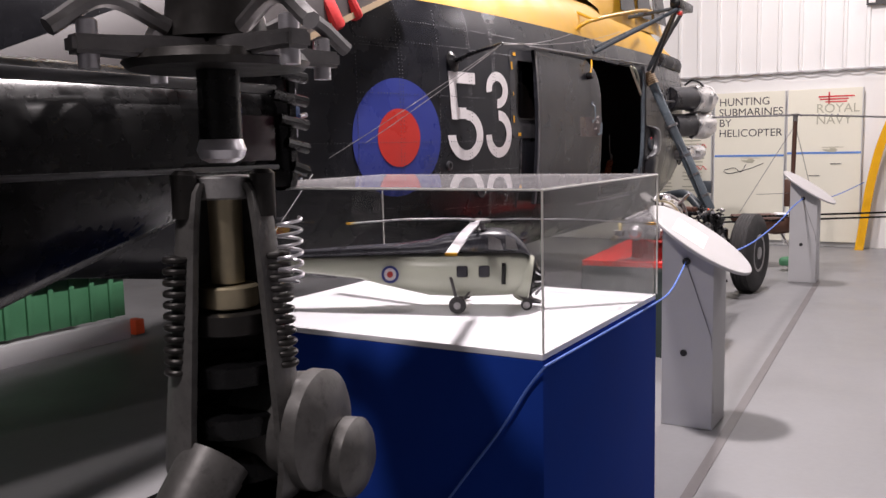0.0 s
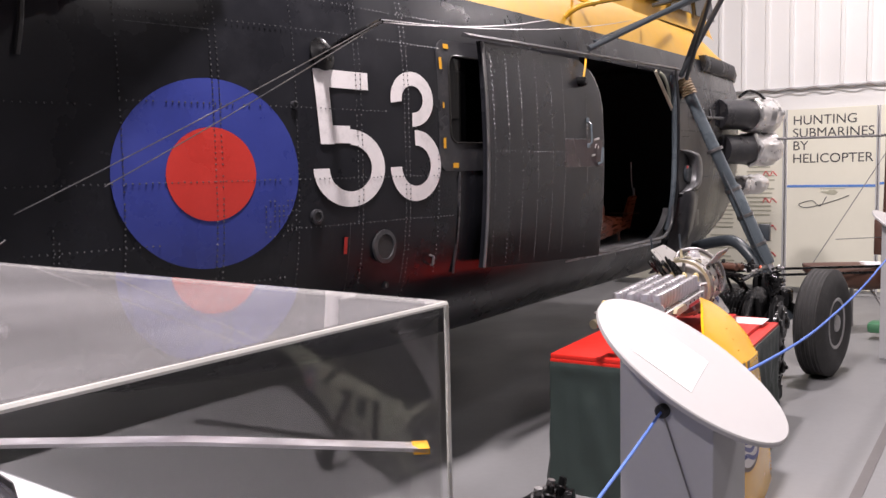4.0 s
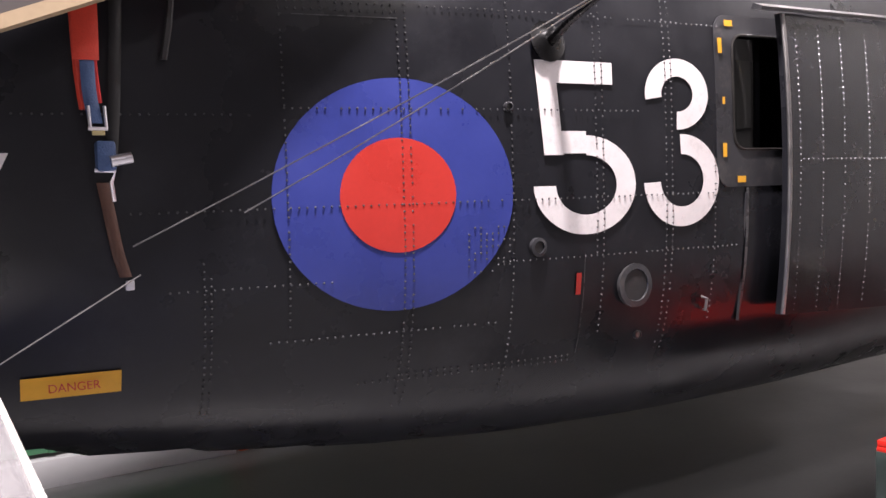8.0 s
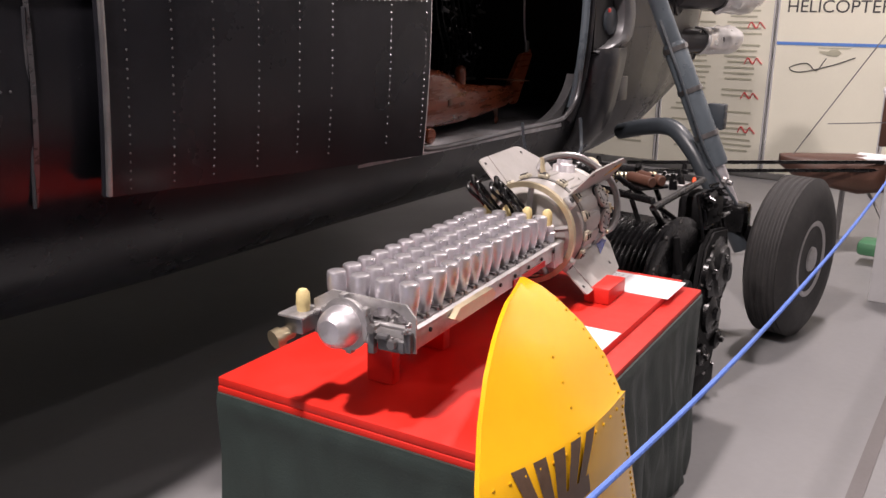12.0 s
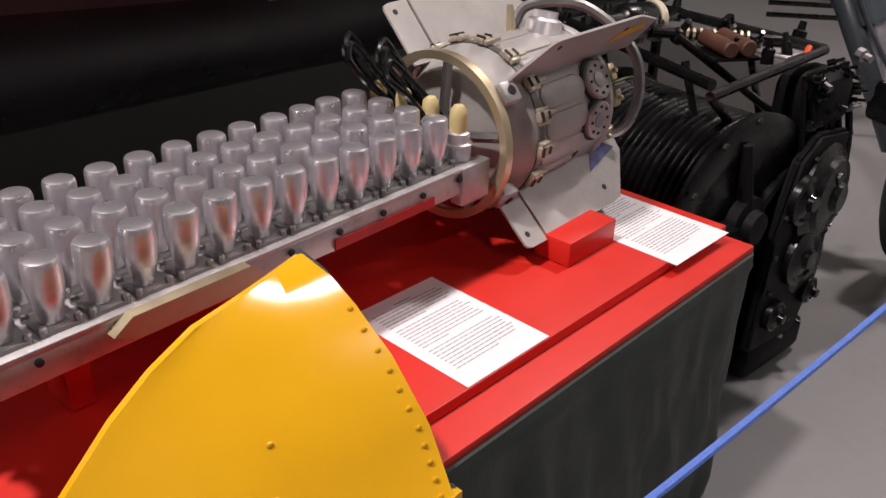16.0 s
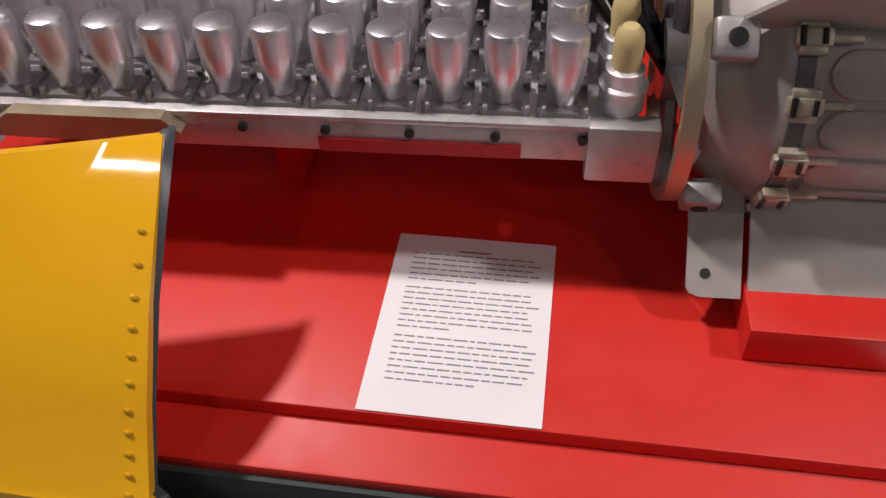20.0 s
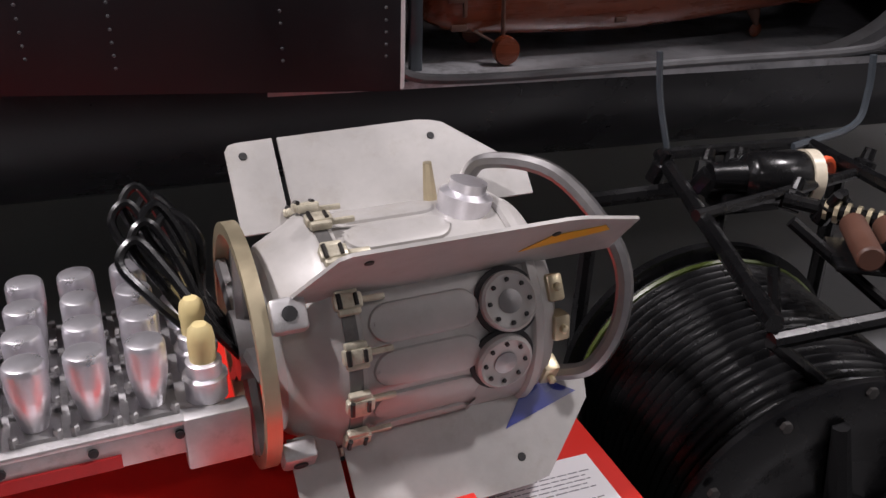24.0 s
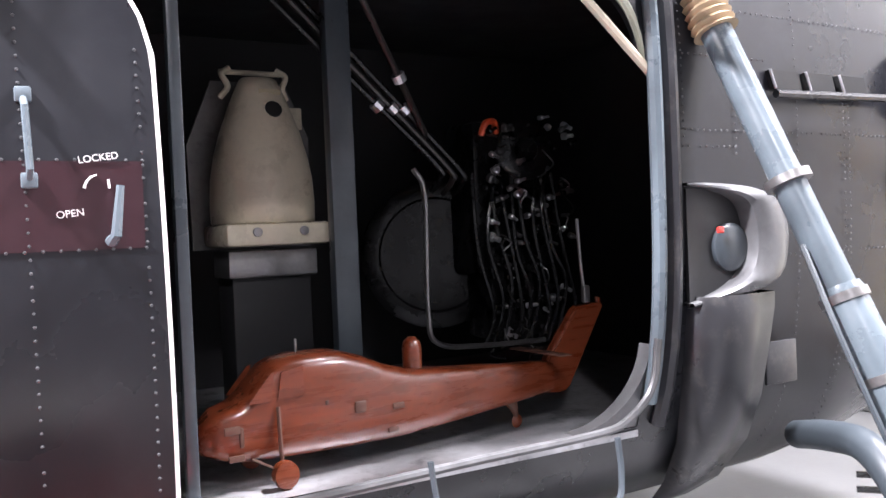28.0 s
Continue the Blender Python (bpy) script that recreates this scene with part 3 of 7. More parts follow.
def door_patch(name, x0, x1, z0, z1, material, off=0.003, label=""):
    bm = B()
    n = 10
    a = [ring(bm, [(x0, dy(z) - off, z), (x1, dy(z) - off, z)]) for z in np.linspace(z0, z1, n)]
    skin(bm, a, False)
    bmesh.ops.recalc_face_normals(bm, faces=bm.faces)
    return part(name, bm, material, door, label)


door_patch("door_band", 7.60, 8.13, 1.735, 1.910, M_MAROON, 0.002, "faded maroon band across the door")
b = B()
tube(b, [(DOORE + 0.018 * (2.1 - z) / 0.9, dy(z) + 0.012, z) for z in np.linspace(1.125, 2.13, 14)] + [(8.138, dy(2.20) + 0.012, 2.205), (8.108, dy(2.26) + 0.012, 2.265), (8.068, dy(2.31) + 0.012, 2.315), (8.0, dy(2.36) + 0.012, 2.365)], 0.012, 8)
part("door_edge", b, M_WHITE, door, "pale worn edge trim of the door")
b = B()
tube(b, [(DOORW, dy(z) - 0.002, z) for z in np.linspace(1.19, 2.42, 14)], 0.009, 8)
part("door_trim", b, M_STEEL, door)
for x, z0, z1 in ((7.918, 1.872, 2.032), (8.082, 1.75, 1.86)):
    b = B()
    if x < 8:
        tube(b, [(x, dy(z1) - 0.003, z1), (x, dy(z1) - 0.03, z1 - 0.02), (x + 0.004, dy(z0) - 0.03, z0 + 0.02), (x + 0.004, dy(z0) - 0.003, z0)], 0.007)
        box(b, (x, dy(z1) - 0.006, z1 + 0.004), (0.03, 0.012, 0.03), 0.004)
        box(b, (x + 0.004, dy(z0) - 0.006, z0), (0.03, 0.012, 0.03), 0.004)
    else:
        tube(b, [(x - 0.018, dy(z0) - 0.006, z0), (x - 0.012, dy(z0) - 0.03, z0 + 0.012), (x, dy(z1) - 0.03, z1)], [0.013, 0.011, 0.008])
    part("door_handle", b, M_STRUT, door, "blue-grey metal grip")
DM = lambda x, z: Matrix.Translation((x, dy(z) - 0.0045, z)) @ pose(0, 0, 0, 90, 0, 0)
words("locked_lettering", "LOCKED", DM(8.010, 1.905) @ pose(0, 0, 0, 0, 0, 8), 0.0195, M_WHITE, door)
words("open_lettering", "OPEN", DM(7.966, 1.798) @ pose(0, 0, 0, 0, 0, 6), 0.020, M_WHITE, door)
b = B()
tube(b, [(8.018 + 0.030 * (1 - math.cos(a)), dy(1.86) - 0.004, 1.850 + 0.033 * math.sin(a)) for a in np.linspace(0.2, 1.4, 7)], [0.0035, 0.003, 0.0028, 0.0025, 0.0025, 0.002, 0.0015], 5)
tube(b, [(8.066, dy(1.86) - 0.004, 1.856), (8.064, dy(1.87) - 0.004, 1.874)], 0.0025, 5)
part("swing_mark", b, M_WHITE, door)
b = B()
lathe(b, [(0, 0.03), (0.01, 0.034), (0.05, 0.03), (0.06, 0.02)], (7.83, 2.888, 2.282), (0, -1, 0.0), 16)
part("latch_knob", b, M_BLACK, door)
b = B()
tube(b, smooth_line([(7.83, 2.85, 2.31), (7.85, 2.85, 2.37), (7.90, 2.87, 2.43)], 4), 0.007)
part("latch_strap", b, M_AMBER, door)
b = B()
prism(b, [(0, 0), (0.05, -0.012), (0.055, 0.0), (0.01, 0.022)], (6.56, 2.93, 2.435), (0, -1, 0), (0, 0, 1), (1, 0.0, 0.022), 3.1)
part("door_rail", b, M_HULL2, heli, "dark rail over the sliding door")

# the doorway and what is in the cabin
b = B()
pts = smooth_line([(8.13, 2.945, 1.26), (8.17, 2.945, 1.185), (8.29, 2.945, 1.132), (8.97, 2.945, 1.142), (9.36, 2.94, 1.150), (9.47, 2.935, 1.178), (9.56, 2.93, 1.26), (9.585, 2.925, 1.40)], 6)
tube(b, pts, 0.012, 8)
part("door_sill", b, M_LIP, heli, "bare metal sill along the doorway")
b = B()
tube(b, [(9.602, side(9.5, z) - 0.010, z) for z in np.linspace(1.20, 2.46, 12)], 0.022, 8)
part("door_post", b, M_STRUT, heli)
b = B()
tube(b, [(9.665, side(9.6, z) - 0.006, z) for z in np.linspace(1.12, 2.5, 12)], 0.026, 8)
part("door_post", b, M_HULL2, heli)
b = B()
tube(b, [(9.27, 2.95, 2.47), (9.605, 2.94, 2.185)], 0.014, 8)
part("door_stay", b, M_CREAM, heli)
b = B()
prism(b, [(6.6, 3.14), (7.90, 3.14), (7.90, 3.03), (9.59, 3.03), (9.59, 3.14), (10.6, 3.14), (10.6, 4.76), (6.6, 4.76)], (0, 0, 1.09), (1, 0, 0), (0, 1, 0), (0, 0, 1), 0.02)
bmesh.ops.recalc_face_normals(b, faces=b.faces)
cab = part("cabin_floor", b, M_CABFLOOR, heli, "worn metal cabin floor", smooth=False)
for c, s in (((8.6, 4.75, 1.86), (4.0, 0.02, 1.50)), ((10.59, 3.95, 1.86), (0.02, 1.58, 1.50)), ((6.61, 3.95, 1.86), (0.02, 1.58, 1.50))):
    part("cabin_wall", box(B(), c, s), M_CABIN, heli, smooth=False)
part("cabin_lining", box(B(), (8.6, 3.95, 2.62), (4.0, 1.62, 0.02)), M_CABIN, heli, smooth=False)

cone = part("cream_housing", B(), M_CREAM, heli, "cream tapered equipment housing in the cabin")
bm = B()
rs = []
for z, w, d in ((1.850, 0.205, 0.17), (1.856, 0.212, 0.18), (1.93, 0.213, 0.19), (2.03, 0.207, 0.19), (2.12, 0.191, 0.175), (2.215, 0.165, 0.15), (2.31, 0.130, 0.12), (2.39, 0.098, 0.085), (2.432, 0.078, 0.06), (2.442, 0.065, 0.045)):
    rs.append(ring(bm, [(8.735 + w * abs(math.cos(a)) ** 0.95 * (1 if math.cos(a) >= 0 else -1), 4.0 + d * math.sin(a), z) for a in np.linspace(0, 2 * math.pi, 24, endpoint=False)]))
skin(bm, rs, True, True, True)
bmesh.ops.recalc_face_normals(bm, faces=bm.faces)
bm.to_mesh(cone.data)
bm.free()
for p in cone.data.polygons:
    p.use_smooth = True
b = B()
prism(b, [(-0.27, 1.75), (-0.28, 2.18), (-0.17, 2.45), (0.15, 2.45), (0.25, 2.22), (0.24, 1.75)], (8.75, 4.14, 0), (1, 0, 0), (0, 0, 1), (0, 1, 0), 0.015)
part("back_plate", b, M_CAST, cone)
b = B()
box(b, (8.735, 3.965, 1.805), (0.43, 0.33, 0.09), 0.02)
part("base_flange", b, M_CREAM, cone)
b = B()
tube(b, [(8.60, 4.08, 2.478), (8.86, 4.08, 2.478)], 0.011, 8)
part("top_bar", b, M_CREAM, cone)
for s in (-1, 1):
    b = B()
    tube(b, smooth_line([(8.735 + s * 0.10, 4.06, 2.49), (8.735 + s * 0.135, 4.04, 2.46), (8.735 + s * 0.115, 4.03, 2.41), (8.735 + s * 0.14, 4.06, 2.37)], 4), 0.013, 8)
    part("clamp", b, M_CREAM, cone)
b = B()
box(b, (8.93, 4.125, 2.30), (0.075, 0.012, 0.095), 0.006)
part("data_plate", b, M_CREAM, cone)
b = B()
box(b, (8.735, 4.0, 1.69), (0.37, 0.22, 0.11), 0.01)
part("collar", b, M_STEEL, cone)
b = B()
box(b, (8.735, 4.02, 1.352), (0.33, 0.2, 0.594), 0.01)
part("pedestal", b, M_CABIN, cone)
for x, z, r in ((8.64, 1.815, 0.018), (8.83, 1.815, 0.018)):
    part("bolt", lathe(B(), [(0, r), (0.012, r), (0.014, r * 0.6)], (x, 3.80, z), (0, -1, 0), 12), M_STEEL, cone)
part("socket", lathe(B(), [(0, 0.035), (0.01, 0.035), (0.012, 0.02)], (8.755, 3.885, 2.30), (0, -1, 0.45), 16), M_BLACKM, cone)
b = B()
box(b, (8.752, 3.914, 2.375), (0.09, 0.012, 0.022))
part("name_plate", b, M_BRASS, cone, smooth=False)
b = B()
box(b, (8.902, 3.63, 1.86), (0.085, 0.05, 1.50), 0.006)
part("cabin_post", b, M_STRUTD, heli, "dark grey cabin post")
b = B()
box(b, (8.262, 3.12, 1.86), (0.03, 0.03, 1.50), 0.004)
part("cabin_post", b, M_STRUTD, heli)

# the housing stands lower and is slighter than its drawing
CONE = Matrix.Translation((8.76, 3.95, 1.717)) @ Matrix.Scale(0.86, 4) @ Matrix.Translation((-8.735, -3.95, -1.76))
for o in [cone] + list(cone.children):
    o.data.transform(CONE)

# winch and pipes inside the cabin
hoist = part("cabin_winch", lathe(B(), [(0, 0.05), (0.0, 0.29), (0.02, 0.30), (0.05, 0.27), (0.12, 0.26), (0.14, 0.30), (0.16, 0.305), (0.17, 0.29), (0.172, 0.24), (0.16, 0.23), (0.165, 0.05)], (9.62, 4.3, 1.73), (-0.35, -0.93, 0), 40), M_BLACK, heli, "black winch gear in the dark cabin")
b = B()
box(b, (9.83, 4.05, 1.95), (0.40, 0.22, 0.62), 0.03)
box(b, (9.85, 4.02, 1.58), (0.34, 0.2, 0.4), 0.03)
part("gear_case", b, M_BLACK, hoist)
part("round_cover", lathe(B(), [(0, 0.12), (0.05, 0.12), (0.06, 0.1), (0.06, 0.05), (0.08, 0.04)], (9.86, 3.93, 2.14), (-0.3, -1, 0), 24), M_BLACK, hoist)
rnd = random.Random(5)
# Random fittings; the steel and aluminium ones are put in for glints.
for k in range(80):
    x, z = 9.66 + rnd.random() * 0.42, 1.38 + rnd.random() * 0.9
    r = rnd.uniform(0.008, 0.02)
    part("fitting", lathe(B(), [(0, r), (0.02, r), (0.025, r * 0.6), (0.05, r * 0.55)], (x, 3.93 - rnd.random() * 0.04, z), (rnd.uniform(-0.5, 0.5), -1, rnd.uniform(-0.5, 0.5)), 8), (M_STEEL, M_ALU, M_BLACK)[k % 3], hoist)
for k in range(10):
    x = 9.62 + k * 0.045
    b = B()
    tube(b, smooth_line([(x, 3.9, 1.36), (x + 0.03, 3.86, 1.5 + 0.05 * (k % 3)), (x - 0.02, 3.88, 1.75 + 0.04 * (k % 4)), (x + rnd.uniform(-0.06, 0.06), 3.92, 2.05)], 5), 0.009, 6)
    part("hose", b, M_BLACK, hoist)
# Made-up thin loops, added only to give the black winch glints.
for k in range(26):
    x, z = rnd.uniform(9.66, 10.04), rnd.uniform(1.36, 2.2)
    r = rnd.uniform(0.02, 0.06)
    b = B()
    tube(b, smooth_line([(x, 3.88, z), (x + r * rnd.uniform(-1, 1), 3.84, z - r * 0.5), (x + r * rnd.uniform(-1, 1), 3.85, z - r * 1.4), (x + r, 3.89, z - r * 2)], 4), 0.0035, 6)
    part("wire_loop", b, (M_STEEL, M_BLACK, M_STEELD)[k % 3], hoist)
b = B()
tube(b, smooth_line([(9.66, 3.92, 2.20), (9.67, 3.9, 2.245), (9.71, 3.9, 2.25), (9.73, 3.92, 2.21)], 5), 0.014, 8)
part("orange_handle", b, M_ORANGE, hoist)
for k, (p, q) in enumerate((((8.72, 3.72, 2.615), (9.33, 3.72, 2.07)), ((8.80, 3.74, 2.615), (9.39, 3.74, 2.06)), ((8.86, 3.76, 2.615), (9.44, 3.75, 2.06)), ((9.0, 3.6, 2.615), (9.27, 3.72, 2.22)))):
    b = B()
    tube(b, smooth_line([p, Vector(p).lerp(Vector(q), 0.5), q, Vector(q) + Vector((0.03, 0.02, -0.05)), Vector(q) + Vector((0.05, 0.12, -0.09))], 5), 0.012, 8)
    part("feed_pipe", b, M_STEELD if k % 2 else M_BLACK, hoist)
    part("pipe_clip", lathe(B(), [(0, 0.024), (0.03, 0.024)], Vector(p).lerp(Vector(q), 0.62), Vector(q) - Vector(p), 10), M_ALU, hoist)
b = B()
tube(b, smooth_line([(9.24, 3.72, 2.05), (9.27, 3.7, 1.95), (9.265, 3.7, 1.55), (9.30, 3.7, 1.43), (9.5, 3.72, 1.40), (9.8, 3.74, 1.39)], 6), 0.010, 8)
part("feed_pipe", b, M_STEEL, hoist)
b = B()
tube(b, smooth_line([(9.62, 3.3, 1.85), (9.63, 3.3, 1.7), (9.63, 3.29, 1.62)], 4), 0.006)
box(b, (9.63, 3.28, 1.60), (0.03, 0.02, 0.06), 0.008)
part("pull_cord", b, M_STEEL, hoist)

for o in [hoist] + list(hoist.children):
    o.data.transform(Matrix.Translation((-0.02, 0, -0.085)))

# step fairing, slots and nose fittings forward of the doorway
fair = part("step_fairing", B(), M_HULL2, heli, "worn metal step fairing with a recess")
bm = B()
rs = []
for z, x0, x1, d in ((0.86, 9.78, 9.94, 0.01), (0.95, 9.75, 9.96, 0.05), (1.1, 9.72, 9.97, 0.08), (1.25, 9.69, 9.97, 0.09), (1.45, 9.67, 9.98, 0.09), (1.53, 9.67, 9.99, 0.09), (1.58, 9.68, 10.0, 0.08)):
    y = side(9.7, z)
    rs.append(ring(bm, [(x0, y + 0.02, z), (x0 + 0.01, y - d * 0.8, z), ((x0 + x1) / 2, y - d, z), (x1 - 0.02, y - d * 0.85, z), (x1, y + 0.02, z)]))
skin(bm, rs, False)
bmesh.ops.recalc_face_normals(bm, faces=bm.faces)
bm.to_mesh(fair.data)
bm.free()
for p in fair.data.polygons:
    p.use_smooth = True
b = B()
outer = smooth_line([(9.645, 0, 1.927), (9.80, 0, 1.925), (9.95, 0, 1.907), (10.05, 0, 1.865), (10.093, 0, 1.79), (10.09, 0, 1.70), (10.06, 0, 1.63), (9.97, 0, 1.59), (9.85, 0, 1.565), (9.655, 0, 1.545)], 4)
inner = smooth_line([(9.645, 0, 1.917), (9.74, 0, 1.905), (9.82, 0, 1.885), (9.87, 0, 1.85), (9.893, 0, 1.79), (9.895, 0, 1.72), (9.875, 0, 1.66), (9.83, 0, 1.62), (9.76, 0, 1.59), (9.655, 0, 1.562)], 4)
rs = []
for p, q in zip(outer, inner):
    lift = 0.03 + 0.06 * min(1, (p - q).length / 0.15)
    col = []
    for k, h in ((0, 0.0), (0.12, 0.55), (0.35, 0.92), (0.6, 1.0), (0.85, 0.95), (0.97, 0.8), (1.0, 0.5), (1.0, -0.3)):
        w = p.lerp(q, k)
        col.append((w.x, 2.935 - lift * h, w.z))
    rs.append(ring(b, col))
skin(b, rs, False)
bmesh.ops.recalc_face_normals(b, faces=b.faces)
part("recess_lip", b, M_LIP, fair, "bright rounded metal lip")
b = B()
box(b, (9.80, 2.93, 1.73), (0.28, 0.012, 0.36))
part("recess_back", b, M_CABIN, fair, smooth=False)
part("recess_lamp", lathe(B(), [(0, 0.075), (0.02, 0.075), (0.03, 0.06), (0.03, 0.0)], (9.835, 2.93, 1.725), (0, -1, 0), 24), M_STRUTD, fair)
b = B()
box(b, (9.765, 2.89, 1.78), (0.025, 0.01, 0.02), 0.003)
part("red_tab", b, M_RED, fair)
for o in [fair] + list(fair.children):
    o.data.transform(Matrix.Translation((0.058, 0.0, -0.068)))
for k in range(3):
    b = B()
    prism(b, [(-0.075, 0.03), (0.065, 0.03), (0.085, -0.03), (-0.055, -0.03)], (10.182 + k * 0.177, 2.94, 2.19), (1, 0, 0), (0, 0, 1), (0, -1, 0), 0.02)
    part("slot", b, M_BLACKM, heli)
    part("slot_edge", tube(B(), [(10.107 + k * 0.177, 2.918, 2.222), (10.130 + k * 0.177, 2.916, 2.161)], 0.005, 6), M_ALU, heli)
b = B()
tube(b, [(10.11, 2.90, 2.14), (10.76, 2.90, 2.15)], 0.014, 8)
part("slot_rail", b, M_HULL2, heli)
b = B()
box(b, (10.13, 2.932, 1.27), (0.15, 0.012, 0.14), 0.004)
part("hatch", b, M_HULL2, heli)
b = B()
rs = []
for k in range(40):
    x = 10.4 + k * 0.042
    y = side(min(x, 12.0), 2.62) - 0.03 - 0.014 * (k % 2)
    rs.append(ring(b, [(x, y, 2.56), (x, y - 0.02, 2.63), (x, y, 2.70), (x, y + 0.06, 2.70), (x, y + 0.06, 2.56)]))
skin(b, rs, True, True, True)
bmesh.ops.recalc_face_normals(b, faces=b.faces)
part("pleated_cover", b, M_HULL2, heli, "pleated dark grey cover round the nose")
for n, (x, y, z, r, ln) in enumerate(((11.45, 2.80, 2.20, 0.155, 0.52), (11.55, 2.80, 1.87, 0.155, 0.45), (11.7, 2.86, 1.52, 0.09, 0.3))):
    s = part("exhaust_stub", lathe(B(), [(-0.3, r * 0.9), (0, r * 0.92), (ln * 0.5, r * 0.95), (ln * 0.55, r), (ln * 0.75, r * 0.98)], (x - 0.3, y + 0.1, z), (1, -0.35, 0), 28), M_HULL2, heli, "dark exhaust pipe stub")
    o = Vector((x - 0.3, y + 0.1, z)) + Vector((1, -0.35, 0)).normalized() * ln * 0.75
    cap_b = lathe(B(), [(-0.22, r * 1.0), (-0.20, r * 1.10), (-0.15, r * 1.04), (-0.10, r * 1.09), (-0.05, r * 1.05), (0.0, r * 1.13), (0.05, r * 1.08), (0.10, r * 1.12), (0.14, r * 1.06), (0.17, r * 0.9), (0.18, r * 0.6), (0.17, r * 0.3), (0.175, 0.0)], o, (1, -0.35, 0), 48)
    for v in cap_b.verts:
        q = v.co * 14.0
        v.co += Vector((noise.noise(q), noise.noise(q + Vector((7, 3, 1))), noise.noise(q + Vector((2, 9, 5))))) * r * 0.16
    part("foil_cap", cap_b, M_FOIL, s, "crumpled silver foil over the pipe end")
b = B()
tube(b, smooth_line([(11.1, 2.86, 2.36), (11.2, 2.8, 2.42), (11.35, 2.75, 2.40), (11.5, 2.72, 2.34)], 5), 0.014, 8)
part("vent_pipe", b, M_BLACK, heli)
for x, z, r in ((11.0, 1.75, 0.05), (11.5, 1.45, 0.07)):
    port("nose_port", x, z, r, 0.05, M_BLACKM, 0.015)

# doorway corner plates
for cx, cz, r, a0, z0, m in ((9.34, 1.38, 0.25, -90, 1.12, M_LIP), (9.34, 2.22, 0.25, 0, 2.46, M_HULL)):
    b = B()
    outl = [(cx + r * math.cos(radians(a0 + k * 9)), cz + r * math.sin(radians(a0 + k * 9))) for k in range(11)]
    corner = (9.59, z0)
    fr_ = [(x, side(min(x, 9.5), z) + 0.004, z) for x, z in outl]
    v = ring(b, fr_)
    w = ring(b, [(x, y + 0.05, z) for x, y, z in fr_])
    cvt = b.verts.new((corner[0], side(9.5, z0) + 0.004, corner[1]))
    for k in range(10):
        b.faces.new((v[k], v[k + 1], cvt))
        b.faces.new((v[k], v[k + 1], w[k + 1], w[k]))
    bmesh.ops.recalc_face_normals(b, faces=b.faces)
    part("corner_plate", b, m, heli)
b = B()
tube(b, [(9.345 + 0.25 * math.cos(a), side(9.5, 2.3) + 0.02, 2.215 + 0.25 * math.sin(a)) for a in np.linspace(0.0, 1.5, 12)], 0.014, 8)
part("corner_seal", b, M_MODEL, heli, "pale green edge strip in the doorway corner")


# rivet rows
def rivets(name, spots, r, parent, f):
    """Rows of small domed heads on a skin, f(x, z) giving its y."""
    vs, fs = [], []
    for x, z in spots:
        y = f(x, z)
        n = len(vs)
        for k in range(6):
            a = k * math.pi / 3
            vs.append((x + r * math.cos(a), y + 0.001, z + r * math.sin(a)))
        for k in range(6):
            a = k * math.pi / 3
            vs.append((x + 0.6 * r * math.cos(a), y - r * 0.45, z + 0.6 * r * math.sin(a)))
        for k in range(6):
            fs.append((n + k, n + (k + 1) % 6, n + 6 + (k + 1) % 6, n + 6 + k))
        fs.append(tuple(n + 6 + k for k in range(6)))
    me = bpy.data.meshes.new(name)
    me.from_pydata(vs, [], fs)
    me.materials.append(M_RIVET)
    o = new(name, me)
    o.parent = parent
    o.matrix_parent_inverse = parent.matrix_basis.inverted()
    return tagged(o, kind="stuff")


RNG = random.Random(2)
sp = []
for x, z0, z1 in ((3.0, 1.2, 2.5), (3.75, 1.95, 2.5), (4.40, 1.05, 1.55), (4.42, 1.05, 1.50), (4.66, 1.3, 2.6), (5.04, 1.0, 2.6), (5.07, 1.0, 2.6), (5.44, 1.0, 2.6), (5.79, 1.5, 2.6), (5.82, 1.2, 2.6), (6.12, 1.1, 2.6), (6.15, 1.1, 2.6), (6.37, 1.2, 1.85), (9.72, 2.0, 2.6), (9.95, 1.95, 2.6), (10.25, 0.95, 2.55), (10.5, 0.95, 2.2), (10.53, 0.95, 2.2), (10.9, 1.0, 2.5), (11.3, 1.2, 2.5)):
    for z in np.arange(z0, z1, 0.0235):
        if RNG.random() > 0.07:
            sp.append((x + RNG.uniform(-0.001, 0.001), z))
for z, x0, x1 in ((2.335, 4.66, 5.04), (2.36, 4.66, 5.04), (2.36, 5.1, 6.4), (2.0, 3.9, 4.5), (2.02, 4.66, 6.0), (1.705, 4.2, 6.38), (1.49, 5.4, 6.5), (1.46, 4.3, 4.8), (1.275, 4.6, 5.4), (1.10, 4.9, 5.72), (1.12, 5.0, 5.72), (2.5, 4.6, 6.5), (2.25, 9.65, 10.1), (2.02, 9.65, 10.8), (1.97, 9.66, 9.95), (2.4, 10.0, 11.2), (1.62, 10.15, 11.0)):
    for x in np.arange(x0, x1, 0.026):
        if RNG.random() > 0.07:
            sp.append((x, z + RNG.uniform(-0.001, 0.001)))
for x in np.arange(5.27, 5.44, 0.022):
    for z in np.arange(1.46, 1.62, 0.022):
        if RNG.random() > 0.45:
            sp.append((x, z))
rivets("hull_rivets", [q for q in sp if not (WX0 - 0.03 < q[0] < WX1 and WZ0 - 0.03 < q[1] < WZ1 + 0.03)], 0.0042, heli, lambda x, z: side(x, z) - 0.0065)
sp = []
